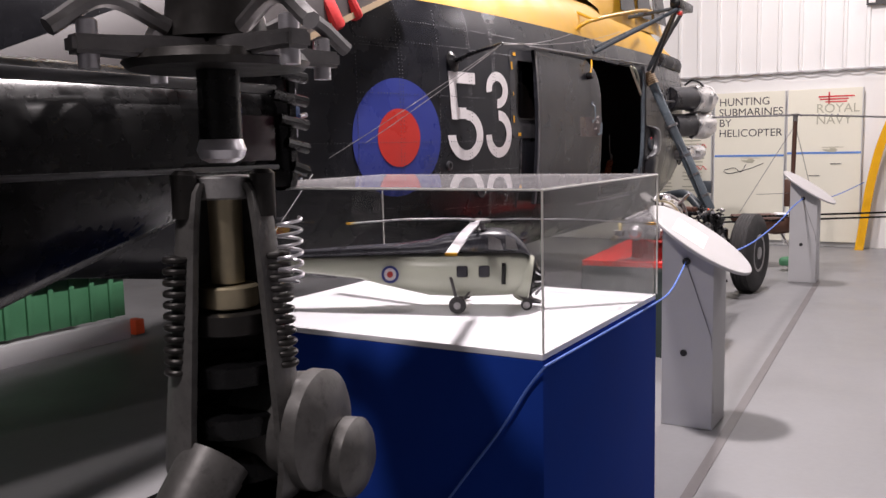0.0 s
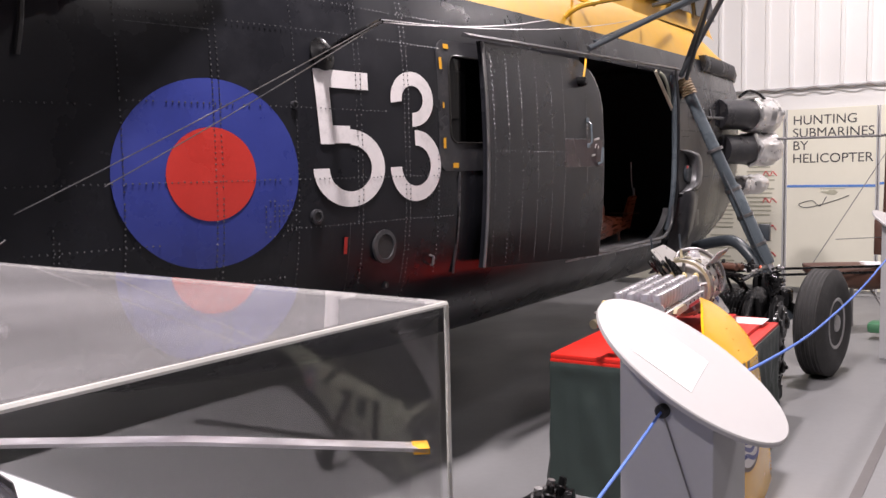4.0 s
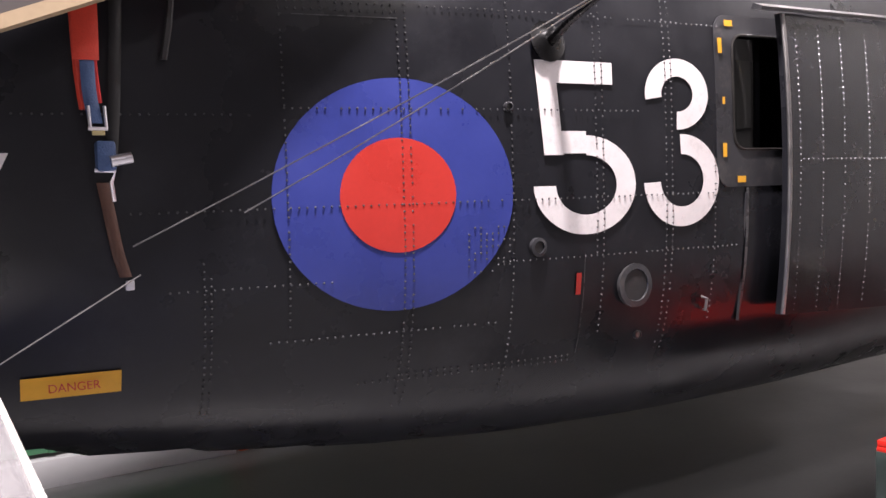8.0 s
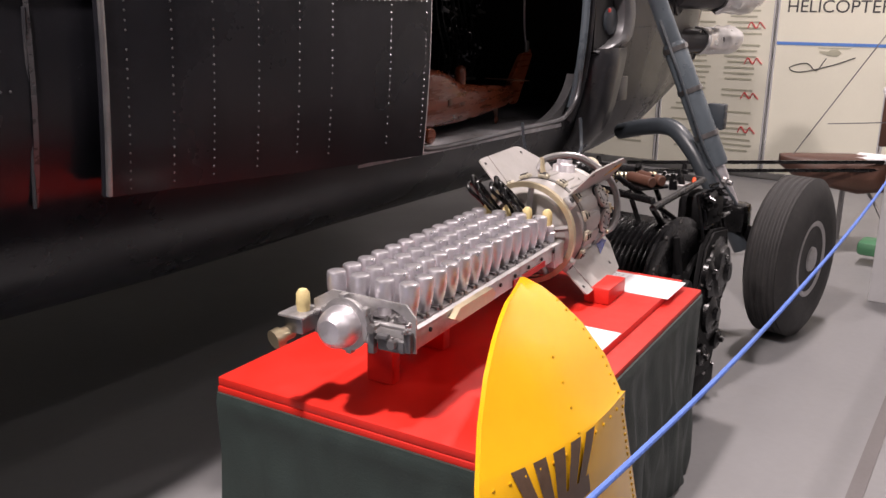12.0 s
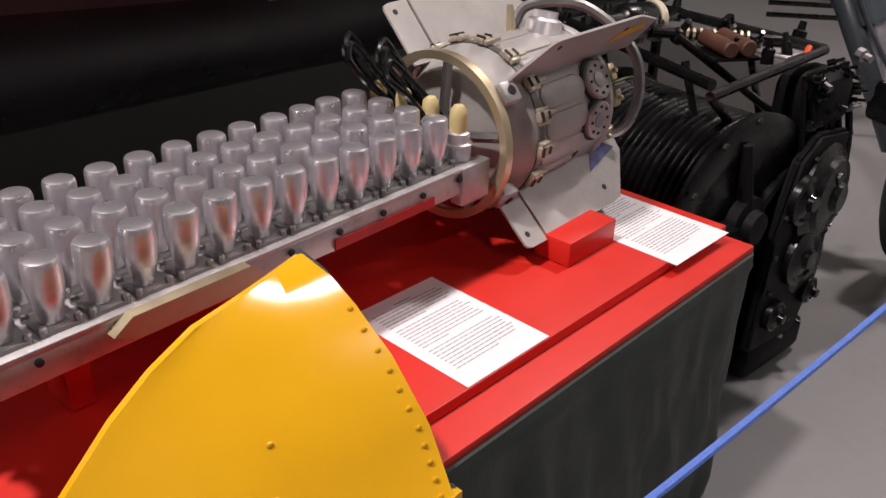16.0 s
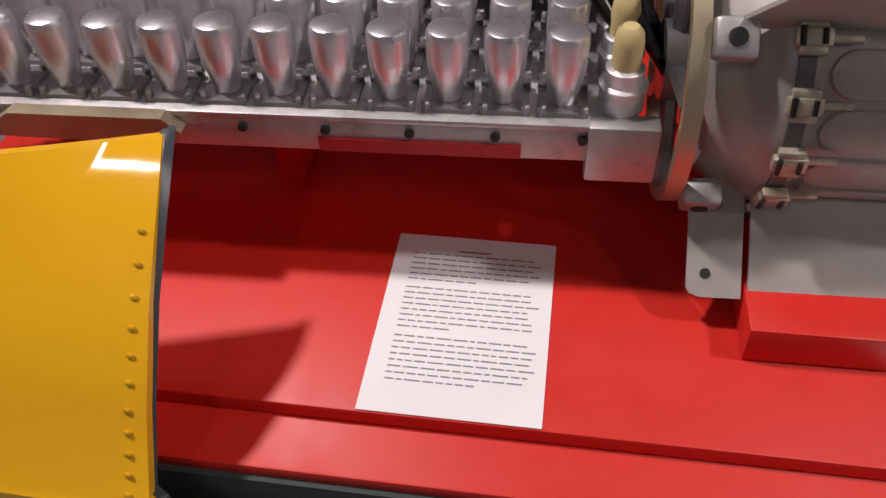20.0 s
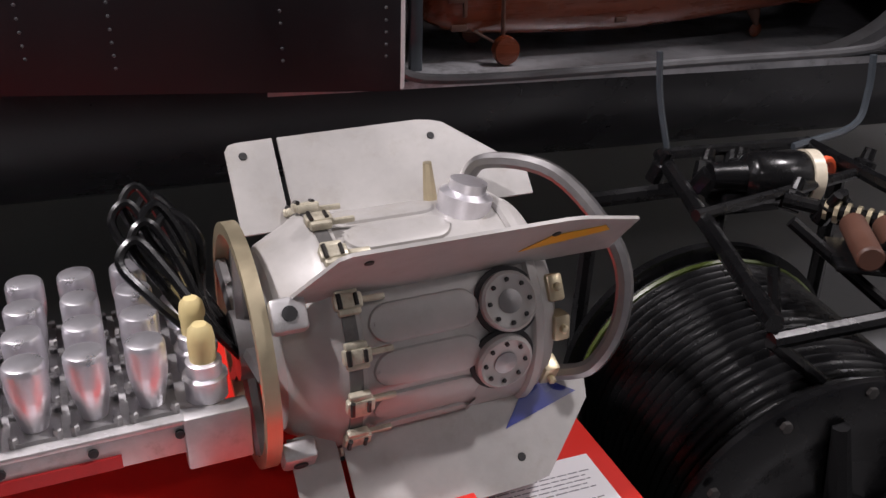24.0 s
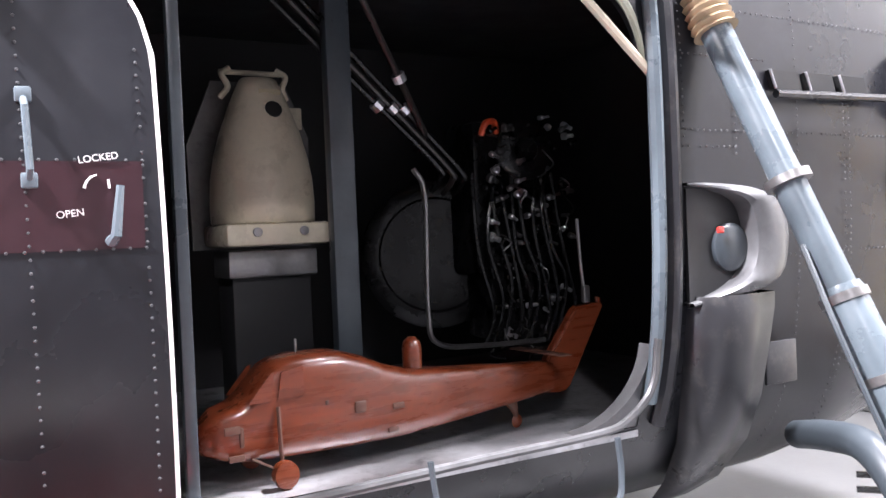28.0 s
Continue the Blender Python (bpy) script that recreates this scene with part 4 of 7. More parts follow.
for x in (6.78, 6.93, 7.08, 7.26, 7.44, 7.60, 7.91, 8.128):
    for z in np.arange(1.20, 2.39 if x < 8 else 2.16, 0.026):
        if RNG.random() > 0.06:
            sp.append((x + (0.016 * (2.1 - z) / 0.9 if x > 7.8 else 0.0), z))
for z in (1.735, 1.912, 1.83):
    for x in np.arange(6.8 if z == 1.83 else 7.62, 7.6 if z == 1.83 else 8.14, 0.032):
        sp.append((x, z))
rivets("door_rivets", sp, 0.0038, door, lambda x, z: dy(z) - 0.002)
for r_, nx, nz in ((rect(5.735, 5.738, 1.12, 1.5), 1, 6), (rect(4.66, 5.04, 2.315, 2.318), 6, 1), (rect(6.545, 6.56, 1.17, 1.72), 1, 6)):
    b = B()
    patch(b, r_, nx, nz, 0.005)
    part("panel_line", b, M_RIVET, heli)

# ---- landing gear ----
def at(bm, m):
    bm.transform(m)
    return bm


gear = root("main_landing_gear", 10.25, 1.9, 0, "main wheel leg of the helicopter with a black tyre", "landing gear")
WC = Vector((10.12, 1.87, 0.435))
AXLE = (-0.09, -1, 0)
b = B()
prof = [(-0.105, 0.20), (-0.125, 0.27), (-0.122, 0.35), (-0.100, 0.40)]
for g in (-0.066, -0.033, 0.0, 0.033, 0.066):
    prof += [(g - 0.012, 0.433), (g - 0.004, 0.426), (g + 0.004, 0.426), (g + 0.012, 0.433)]
prof += [(0.100, 0.40), (0.122, 0.35), (0.125, 0.27), (0.105, 0.20)]
lathe(b, prof, WC, AXLE, 56)
part("tyre", b, M_RUBBER, gear, "worn black grooved tyre")
rim = part("rim", lathe(B(), [(-0.10, 0.20), (0.108, 0.208), (0.114, 0.198), (0.105, 0.180), (0.075, 0.165), (0.070, 0.10), (0.085, 0.075), (0.115, 0.065), (0.12, 0.055), (0.121, 0.0)], WC, AXLE, 40), M_ALUM, gear, "grey metal wheel rim")
ax = Vector(AXLE).normalized()
uu, vv = ax.cross(Vector((0, 0, 1))).normalized(), Vector((0, 0, 1))
for k in range(8):
    a = k * math.pi / 4
    part("rim_hole", lathe(B(), [(0, 0.026), (0.004, 0.024), (0.005, 0.0)], WC + ax * 0.072 + uu * 0.132 * math.cos(a) + vv * 0.132 * math.sin(a), ax, 12), M_BLACKM, rim)
T0, T1 = Vector((9.80, 2.93, 2.44)), Vector((10.0, 2.09, 0.50))
leg = lambda t: T0.lerp(T1, t)
b = B()
tube(b, [leg(0.06), leg(0.46)], 0.048, 16)
tube(b, [leg(0.46), leg(0.47), leg(0.78), leg(0.79)], [0.056, 0.062, 0.062, 0.055], 16)
part("oleo_leg", b, M_STRUT, gear, "blue-grey enamelled oleo leg")
b = B()
tube(b, [leg(0.79), leg(0.92)], 0.04, 14)
part("oleo_piston", b, M_ALU, gear)
for t in (0.30, 0.47, 0.58, 0.70):
    part("leg_collar", tube(B(), [leg(t), leg(t + 0.012)], 0.068, 16), M_STEEL, gear)
b = B()
pr = []
for k in range(13):
    pr.append((0.0 + k * 0.012, 0.07 - 0.012 * (k % 2)))
lathe(b, pr, leg(0.0), T1 - T0, 20)
part("bellows", b, M_TAN, gear, "folded canvas bellows")
b = B()
box(b, leg(0.93), (0.14, 0.14, 0.16), 0.03)
tube(b, [leg(0.96), WC + Vector((-0.05, 0.14, 0.02)), WC], 0.05, 12)
part("axle_block", b, M_BLACK, gear)
b = B()
tube(b, smooth_line([(10.27, 2.98, 1.0), (10.12, 2.76, 1.06), (10.02, 2.56, 1.08), (9.97, 2.42, 0.98), (9.95, 2.30, 0.82), (9.97, 2.18, 0.62), (10.0, 2.1, 0.46)], 6), 0.048, 14)
part("radius_arm", b, M_STRUTD, gear, "curved blue-grey radius arm")
b = B()
box(b, leg(0.66) + Vector((0.12, -0.05, 0)), (0.06, 0.1, 0.14), 0.01)
part("junction_box", b, M_STRUTD, gear)
b = B()
tube(b, smooth_line([leg(0.4) + Vector((-0.07, 0, 0)), leg(0.55) + Vector((-0.12, -0.02, 0)), leg(0.75) + Vector((-0.09, 0, 0)), leg(0.9) + Vector((-0.03, -0.05, 0))], 6), 0.008, 6)
part("brake_pipe", b, M_STRUTD, gear)

frame_t = root("boarding_frame", 8.73, 2.6, 2.45, "black tubular frame fixed over the cabin door", "tube frame")
AP = (8.73, 2.32, 2.93)
for p, q, r in (((7.93, 2.86, 2.50), AP, 0.02), ((8.10, 2.90, 2.56), (8.9, 2.36, 2.95), 0.02), (AP, (9.55, 2.80, 2.42), 0.018), ((8.95, 2.40, 2.95), (9.6, 2.86, 2.46), 0.018), ((9.15, 2.34, 3.02), (9.52, 2.84, 2.44), 0.02), (AP, (9.15, 2.34, 3.02), 0.024), ((9.15, 2.34, 3.02), (9.3, 2.98, 2.98), 0.018)):
    part("bar", tube(B(), [p, q], r, 10), M_STRUTD, frame_t)
b = B()
box(b, (8.95, 2.33, 2.99), (0.5, 0.10, 0.08), 0.015)
part("cross_head", b, M_BLACK, frame_t)
b = B()
box(b, (8.78, 2.30, 2.90), (0.06, 0.05, 0.04), 0.01)
part("red_tag", b, M_RED, frame_t)
rail = root("deck_handrail", 8.2, 3.0, 2.9, "yellow tubular handrail on the upper deck", "handrail")
part("bar", tube(B(), smooth_line([(7.9, 3.02, 2.72), (8.0, 2.9, 2.80), (8.9, 2.75, 2.98), (10.0, 2.95, 3.12)], 6), 0.018, 8), M_YELLOW, rail)
part("bar", tube(B(), [(8.05, 2.88, 2.80), (8.2, 3.2, 2.95)], 0.014, 8), M_YELLOW, rail)
pit = root("cockpit", 10.4, YC, 3.1, "yellow framed cockpit hood with glass panes", "cockpit")
bm = B()
rs = []
for x, w, zt in ((8.9, 0.80, 3.18), (9.3, 0.82, 3.55), (9.9, 0.84, 3.75), (10.6, 0.84, 3.70), (11.1, 0.80, 3.3), (11.35, 0.76, 3.05)):
    rs.append(ring(bm, [(x, YC - w, 2.95), (x, YC - w * 0.97, 0.6 * 2.95 + 0.4 * zt), (x, YC - w * 0.8, 0.1 * 2.95 + 0.9 * zt), (x, YC, zt), (x, YC + w * 0.8, 0.1 * 2.95 + 0.9 * zt), (x, YC + w * 0.97, 0.6 * 2.95 + 0.4 * zt), (x, YC + w, 2.95)]))
skin(bm, rs, False, False, False)
bmesh.ops.recalc_face_normals(bm, faces=bm.faces)
part("hood", bm, M_YELLOW, pit)
for x in (9.35, 9.95, 10.55):
    b = B()
    prism(b, [(0, 0), (0.5, 0), (0.46, 0.36), (0.03, 0.36)], (x, YC - 0.86, 3.08), (1, 0, 0), (0, 0.12, 1), (0, -1, 0), 0.01)
    part("pane", b, M_GLASS, pit, smooth=False)

# ---- sonar on its red-topped table ----
MT = pose(6.80, 1.622, 0, 0, 0, 5.0)
table = root("display_table", 7.55, 2.05, 0, "red-topped table draped in dark green cloth", "table", rz=5)
TL, TW = 1.56, 0.89
b = B()
box(b, (TL / 2, TW / 2, 0.708), (TL, TW, 0.022), 0.004)
part("tabletop", at(b, MT), M_REDTOP, table, "red gloss painted top")
b = B()
box(b, (TL / 2, TW / 2 + 0.035, 0.732), (TL - 0.004, TW - 0.075, 0.024), 0.003)
part("raised_board", at(b, MT), M_REDTOP, table)
b = B()
rnd = random.Random(3)
per = []
n = 260
edge = [(0, 0), (TL, 0), (TL, TW), (0, TW)]
lens = [TL, TW, TL, TW]
tot = sum(lens)
for k in range(n):
    s = tot * k / n
    i = 0
    while s > lens[i]:
        s -= lens[i]
        i += 1
    a, c = Vector((*edge[i], 0)), Vector((*edge[(i + 1) % 4], 0))
    d = (c - a).normalized()
    per.append((a + d * s, Vector((d.y, -d.x, 0)), k))
rings_ = []
for z in (0.702, 0.698, 0.69, 0.675, 0.65, 0.60, 0.52, 0.42, 0.3, 0.18, 0.06, 0.0):
    pts = []
    for p, nr, k in per:
        t = max(0.0, (0.7 - z) / 0.7)
        hem = 0.006 * math.exp(-((z - 0.672) / 0.02) ** 2) * (1 + noise.noise(Vector((k * 0.13, 0, 2.0))))
        fold = 0.55 * math.sin(k * 0.33 + 1.6 * math.sin(k * 0.19) + z * 4) + 1.4 * noise.noise(Vector((k * 0.09 + z * 1.5, z * 1.2, 6.0)))
        crease = 0.022 * noise.noise(Vector((k * 0.22 + z * 2.5, z * 6, 1.0))) + 0.008 * noise.noise(Vector((k * 0.7 - z * 5, z * 11, 4.0)))
        w = 0.007 + hem + 0.026 * t ** 0.8 * (0.5 + 0.5 * fold) * 0.8 + crease * min(1, t * 4)
        pts.append(p + nr * max(w, 0.004) + Vector((0, 0, z)))
    rings_.append(ring(b, pts))
skin(b, rings_, True, True, False)
bmesh.ops.recalc_face_normals(b, faces=b.faces)
part("drape", at(b, MT), M_CLOTH, table, "dark green cloth hanging in folds")


def sheet(name, x, y, z, yaw, label, lines=22, w=0.21, h=0.297, tilt=None):
    m = Matrix.Translation((x, y, z)) @ pose(0, 0, 0, 0, 0, yaw) if tilt is None else tilt
    r = new(name)
    r.matrix_basis = m
    tagged(r, label, "paper sheet")
    b = B()
    box(b, (0, 0, 0.0008), (w, h, 0.0012))
    part("page", at(b, m), M_PAPER, r, smooth=False)
    rn = random.Random(lines)
    b = B()
    yl = h / 2 - 0.035
    box(b, (0, yl + 0.008, 0.0018), (w * 0.2, 0.0022, 0.0004))
    for k in range(lines):
        if k in (6, 14):
            yl -= 0.006
        last = k in (5, 13, lines - 1)
        ln = (w - 0.05) * (rn.uniform(0.3, 0.6) if last else rn.uniform(0.93, 1.0))
        x0 = -w / 2 + 0.025
        while x0 < -w / 2 + 0.025 + ln:
            ww = rn.uniform(0.006, 0.02)
            box(b, (x0 + ww / 2, yl, 0.0018), (ww, 0.0019, 0.0004))
            x0 += ww + 0.003
        yl -= (h - 0.07) / (lines + 1.6)
    tagged(part("print", at(b, m), M_INK, r, smooth=False), kind="stuff")
    return r


sheet("information_sheet", 7.568, 1.912, 0.7445, 5.0, "white printed sheet lying on the red table", 22, 0.216, 0.295)
sheet("information_sheet", 8.19, 1.945, 0.7445, 4.6, "white printed sheet lying beside the red block", 24, 0.222, 0.30)

MA = pose(6.837, 1.955, -0.0565, 0, 0, 7.42)
sonar = root("dipping_sonar", 7.3, 2.05, 0.93, "silver dipping sonar array with rows of metal cans", "sonar array", rz=7.8)


def spart(name, b, m, parent=None, label=""):
    return part(name, at(b, MA), m, parent or sonar, label)


AL = 0.885
tray = spart("tray", box(B(), (AL / 2 - 0.01, 0.102, 1.0115), (AL + 0.02, 0.285, 0.045), 0.003), M_ALUM, None, "machined aluminium tray")
b = B()
box(b, (AL / 2 - 0.01, 0.102, 1.038), (AL + 0.02, 0.292, 0.008), 0.002)
spart("tray_lip", b, M_ALUM, tray)
b = B()
box(b, (0.66, -0.0425, 1.001), (0.24, 0.004, 0.018))
spart("red_label_bar", b, M_REDCL, tray, "dark red strip on the tray side")
b = B()
prism(b, [(0.14, 0), (0.17, 0.02), (0.36, 0.02), (0.38, 0.0), (0.36, -0.015), (0.17, -0.015)], (0, -0.062, 1.022), (1, 0, 0), (0, 0, 1), (0, 1, 0), 0.02)
spart("tan_bracket", b, M_BRASS, tray)
for k in range(9):
    spart("screw", lathe(B(), [(0, 0.006), (0.004, 0.006), (0.005, 0.003)], (0.05 + k * 0.1, -0.042, 1.022), (0, -1, 0), 8), M_BLACKM, tray)
can_b = lathe(B(), [(0, 0.0145), (0.008, 0.0155), (0.030, 0.0200), (0.048, 0.0234), (0.058, 0.0243), (0.0865, 0.0243), (0.0915, 0.0238), (0.095, 0.0220), (0.0965, 0.0190), (0.097, 0.0)], (0, 0, 0), (0, 0, 1), 20)
can_me = None
foot_me = None
for i in range(13):
    for j in range(4):
        p = MA @ Vector((0.026 + 0.0666 * i, 0.0698 * j, 1.042))
        if can_me is None:
            c = part("can", can_b, M_ALU, sonar, "rounded silver can")
            can_me = c.data
            fb = B()
            for sx, sy in ((-0.024, -0.024), (0.024, -0.024), (-0.024, 0.024), (0.024, 0.024)):
                lathe(fb, [(0, 0.006), (0.012, 0.006), (0.014, 0.004)], (sx, sy, 0), (0, 0, 1), 6)
            box(fb, (0, 0, 0.003), (0.056, 0.058, 0.006))
            f = part("can_foot", fb, M_STEEL, sonar)
            foot_me = f.data
        else:
            c = new("can", can_me)
            f = new("can_foot", foot_me)
            for o in (c, f):
                o.parent = sonar
                o.matrix_parent_inverse = sonar.matrix_basis.inverted()
        c.matrix_basis = Matrix.Translation(p) @ pose(0, 0, 0, random.uniform(-1, 1), random.uniform(-1, 1), random.uniform(0, 360))
        f.matrix_basis = Matrix.Translation(p) @ pose(0, 0, 0, 0, 0, 7.8)
b = B()
prism(b, [(-0.045, 0.984), (-0.045, 1.070), (-0.018, 1.100), (0.19, 1.104), (0.245, 1.072), (0.245, 0.984), (0.080, 0.984), (0.080, 1.055), (0.062, 1.080), (0.022, 1.085), (-0.014, 1.070), (-0.031, 1.045), (-0.031, 0.984)], (-0.022, 0, 0), (0, 1, 0), (0, 0, 1), (1, 0, 0), 0.005)
spart("end_plate", b, M_ALUM, tray)
for yb, zb, sy_, sz_, xb in ((0.012, 1.000, 0.072, 0.030, -0.034), (0.062, 0.998, 0.018, 0.050, -0.042), (-0.030, 1.012, 0.020, 0.050, -0.030), (0.030, 1.022, 0.030, 0.012, -0.046)):
    spart("bent_bracket", box(B(), (xb, yb, zb), (0.018, sy_, sz_), 0.003), M_LIP, tray)
for yb, zb in ((0.045, 1.018), (0.010, 1.016), (-0.028, 1.042), (-0.038, 1.060), (0.225, 1.045)):
    spart("end_bolt", lathe(B(), [(0, 0.007), (0.006, 0.007), (0.008, 0.004), (0.016, 0.004)], (-0.038, yb, zb), (-1, 0, 0), 8), M_STEEL, tray)
spart("dome_flange", lathe(B(), [(-0.012, 0.062), (0.0, 0.066), (0.006, 0.066), (0.008, 0.057)], (-0.046, 0.135, 1.034), (-1, 0, 0), 32), M_ALUM)
for k in range(6):
    a = 0.4 + k * math.pi / 3
    spart("flange_lug", box(B(), (-0.040, 0.135 + 0.066 * math.cos(a), 1.034 + 0.066 * math.sin(a)), (0.022, 0.018, 0.018), 0.004), M_ALUM)
spart("dome", lathe(B(), [(-0.06, 0.05), (-0.03, 0.05), (-0.028, 0.056), (-0.008, 0.056), (-0.006, 0.050), (0.0, 0.050), (0.004, 0.053), (0.02, 0.051), (0.042, 0.044), (0.056, 0.029), (0.060, 0.0)], (-0.06, 0.135, 1.034), (-1, 0, 0), 28), M_ALU, None, "turned metal end dome")
valve = spart("valve", box(B(), (-0.05, 0.262, 1.022), (0.075, 0.06, 0.05), 0.008), M_STEEL)
spart("valve_plate", box(B(), (-0.05, 0.262, 1.044), (0.095, 0.075, 0.008), 0.003), M_ALUM, valve)
spart("cap", lathe(B(), [(0, 0.016), (0.02, 0.018), (0.045, 0.017), (0.055, 0.01), (0.057, 0)], (-0.05, 0.257, 1.047), (0, 0, 1), 14), M_CAP, valve, "cream plastic cap")
spart("union", lathe(B(), [(0, 0.018), (0.03, 0.018), (0.032, 0.024), (0.055, 0.024)], (-0.07, 0.28, 0.997), (-1, 0.3, -0.2), 12), M_BRASS, valve)
for y in (0.0, 0.055, 0.18):
    spart("end_fitting", lathe(B(), [(0, 0.008), (0.02, 0.008), (0.022, 0.012), (0.032, 0.011)], (-0.03, y, 1.01 + 0.03 * (y > 0.05)), (-1, 0, 0), 10), M_STEEL, tray)
for j, (a, z) in enumerate(((0.892, 1.042),) * 4):
    y = 0.0698 * j
    s = spart("socket", lathe(B(), [(0, 0.0265), (0.026, 0.0265), (0.028, 0.0285), (0.032, 0.0285), (0.034, 0.0225), (0.052, 0.0225), (0.054, 0.019)], (a, y, z), (0, 0, 1), 20), M_ALU)
    spart("cap", lathe(B(), [(0, 0.0165), (0.03, 0.0172), (0.044, 0.0150), (0.051, 0.009), (0.053, 0)], (a, y, z + 0.053), (0, 0, 1), 16), M_CAP, s, "cream plastic cap")
b = B()
box(b, (0.896, -0.032, 1.0035), (0.082, 0.03, 0.078), 0.004)
spart("corner_bracket", b, M_ALUM, tray)
RA = Vector((0.945, 0.10, 1.042))
b = B()
R1, R2 = 0.174, 0.157
rs = []
for x, r in ((0.006, R1), (0.026, R1), (0.026, R2), (0.006, R2)):
    rs.append(ring(b, [(RA.x + x, RA.y + r * math.cos(t), RA.z + r * math.sin(t)) for t in np.linspace(0, 2 * math.pi, 48, endpoint=False)]))
rs.append(rs[0])
skin(b, rs)
bmesh.ops.recalc_face_normals(b, faces=b.faces)
spart("brass_ring", b, M_BRASS, None, "brass coloured mounting ring")
for k in range(5):
    b = B()
    a = 0.4 + k * 2 * math.pi / 5
    tube(b, [(RA.x + 0.015, RA.y + 0.04 * math.cos(a), RA.z + 0.04 * math.sin(a)), (RA.x + 0.015, RA.y + 0.155 * math.cos(a), RA.z + 0.155 * math.sin(a))], 0.011, 6)
    spart("spoke", b, M_STEEL)
b = B()
lathe(b, [(0, 0.05), (0.03, 0.05)], RA, (1, 0, 0), 16)
spart("hub", b, M_STEEL)
drum = spart("drum_body", lathe(B(), [(0.040, 0.06), (0.045, 0.128), (0.052, 0.136), (0.100, 0.160), (0.112, 0.168), (0.140, 0.168), (0.143, 0.160), (0.40, 0.160), (0.425, 0.152), (0.44, 0.13), (0.445, 0.0)], RA, (1, 0, 0), 56), M_PALE, None, "pale metal drum body")
for x in (0.385,):
    b = B()
    rs = []
    for dx, r in ((0, 0.161), (0.004, 0.167), (0.016, 0.167), (0.02, 0.161)):
        rs.append(ring(b, [(RA.x + x + dx, RA.y + r * math.cos(t), RA.z + r * math.sin(t)) for t in np.linspace(0, 2 * math.pi, 48, endpoint=False)]))
    skin(b, rs)
    spart("band", b, M_PALE, drum)
rs = []
b = B()
for dx, r in ((0.116, 0.166), (0.116, 0.1715), (0.134, 0.1715), (0.134, 0.166)):
    rs.append(ring(b, [(RA.x + dx, RA.y + r * math.cos(t), RA.z + r * math.sin(t)) for t in np.linspace(0, 2 * math.pi, 48, endpoint=False)]))
skin(b, rs)
bmesh.ops.recalc_face_normals(b, faces=b.faces)
spart("clamp_band", b, M_CAST, drum, "dull metal clamp band")
for k in range(16):
    a = radians(139 + 22.5 * k)
    b = B()
    box(b, (0.0, 0.0, 0.002), (0.038, 0.020, 0.012), 0.003)
    box(b, (0.0, -0.013, 0.0), (0.030, 0.010, 0.012), 0.003)
    box(b, (0.0, 0.013, 0.0), (0.030, 0.010, 0.012), 0.003)
    box(b, (0.034, 0.0, -0.004), (0.034, 0.008, 0.008), 0.002)
    at(b, Matrix.Translation((RA.x + 0.126, RA.y + 0.177 * math.cos(a), RA.z + 0.177 * math.sin(a))) @ Matrix.Rotation(a - math.pi / 2, 4, "X"))
    clip_ = spart("toggle_clip", b, M_CLIP, drum, "pale dirty yellow toggle clip")
    b = B()
    tube(b, [(-0.012, -0.010, 0.009), (-0.012, 0.010, 0.009)], 0.0035, 6)
    tube(b, [(0.010, -0.008, 0.009), (0.010, 0.008, 0.009)], 0.003, 6)
    at(b, Matrix.Translation((RA.x + 0.126, RA.y + 0.177 * math.cos(a), RA.z + 0.177 * math.sin(a))) @ Matrix.Rotation(a - math.pi / 2, 4, "X"))
    spart("pin", b, M_STEELD, clip_)


def plate(name, outline, o, u, v, w, d, m, parent=None, label=""):
    return spart(name, prism(B(), outline, o, u, v, w, d), m, parent, label)


# four stabiliser fins round the drum, each split by a slit near the ring


def fin(name, root_yz, tip_yz, outline, parent=None, label=""):
    """A flat plate from a line on the drum out to its edge; outline in (x, share of the depth)."""
    r, t = Vector((0, *root_yz)), Vector((0, *tip_yz))
    d = t - r
    nrm = Vector((0, -d.z, d.y)).normalized()
    bm_ = B()
    prism(bm_, [(x, k * d.length) for x, k in outline], RA + r - nrm * 0.0025, (1, 0, 0), d.normalized(), nrm, 0.005)
    return spart(name, bm_, M_PALE, parent, label)


def fin_at(root_yz, tip_yz, x, k, off):
    r, t = Vector((0, *root_yz)), Vector((0, *tip_yz))
    d = t - r
    nrm = Vector((0, -d.z, d.y)).normalized()
    return RA + r + d * k + Vector((x, 0, 0)) + nrm * off, nrm


UB, LF, UF, LB = ((0.100, 0.117), (0.202, 0.229)), ((-0.108, -0.097), (-0.215, -0.194)), ((-0.110, 0.113), (-0.198, 0.214)), ((0.108, -0.097), (0.20, -0.18))
back = fin("fin", *UB, [(0.123, 0), (0.123, 0.97), (0.35, 1.0), (0.375, 0.98), (0.395, 0.94), (0.52, 0.30), (0.52, 0.0)], None, "worn aluminium stabiliser fin")
fin("fin_strip", *UB, [(0.042, 0), (0.042, 0.88), (0.048, 0.94), (0.06, 0.96), (0.115, 0.97), (0.115, 0)], back)
low = fin("fin", *LF, [(0.115, 0), (0.115, 1.0), (0.37, 1.0), (0.40, 0.97), (0.50, 0.30), (0.51, 0.0)], None, "worn aluminium stabiliser fin")
fin("fin_strip", *LF, [(0.042, 0.0), (0.042, 0.92), (0.046, 0.97), (0.058, 1.0), (0.107, 1.0), (0.107, 0.0)], low)
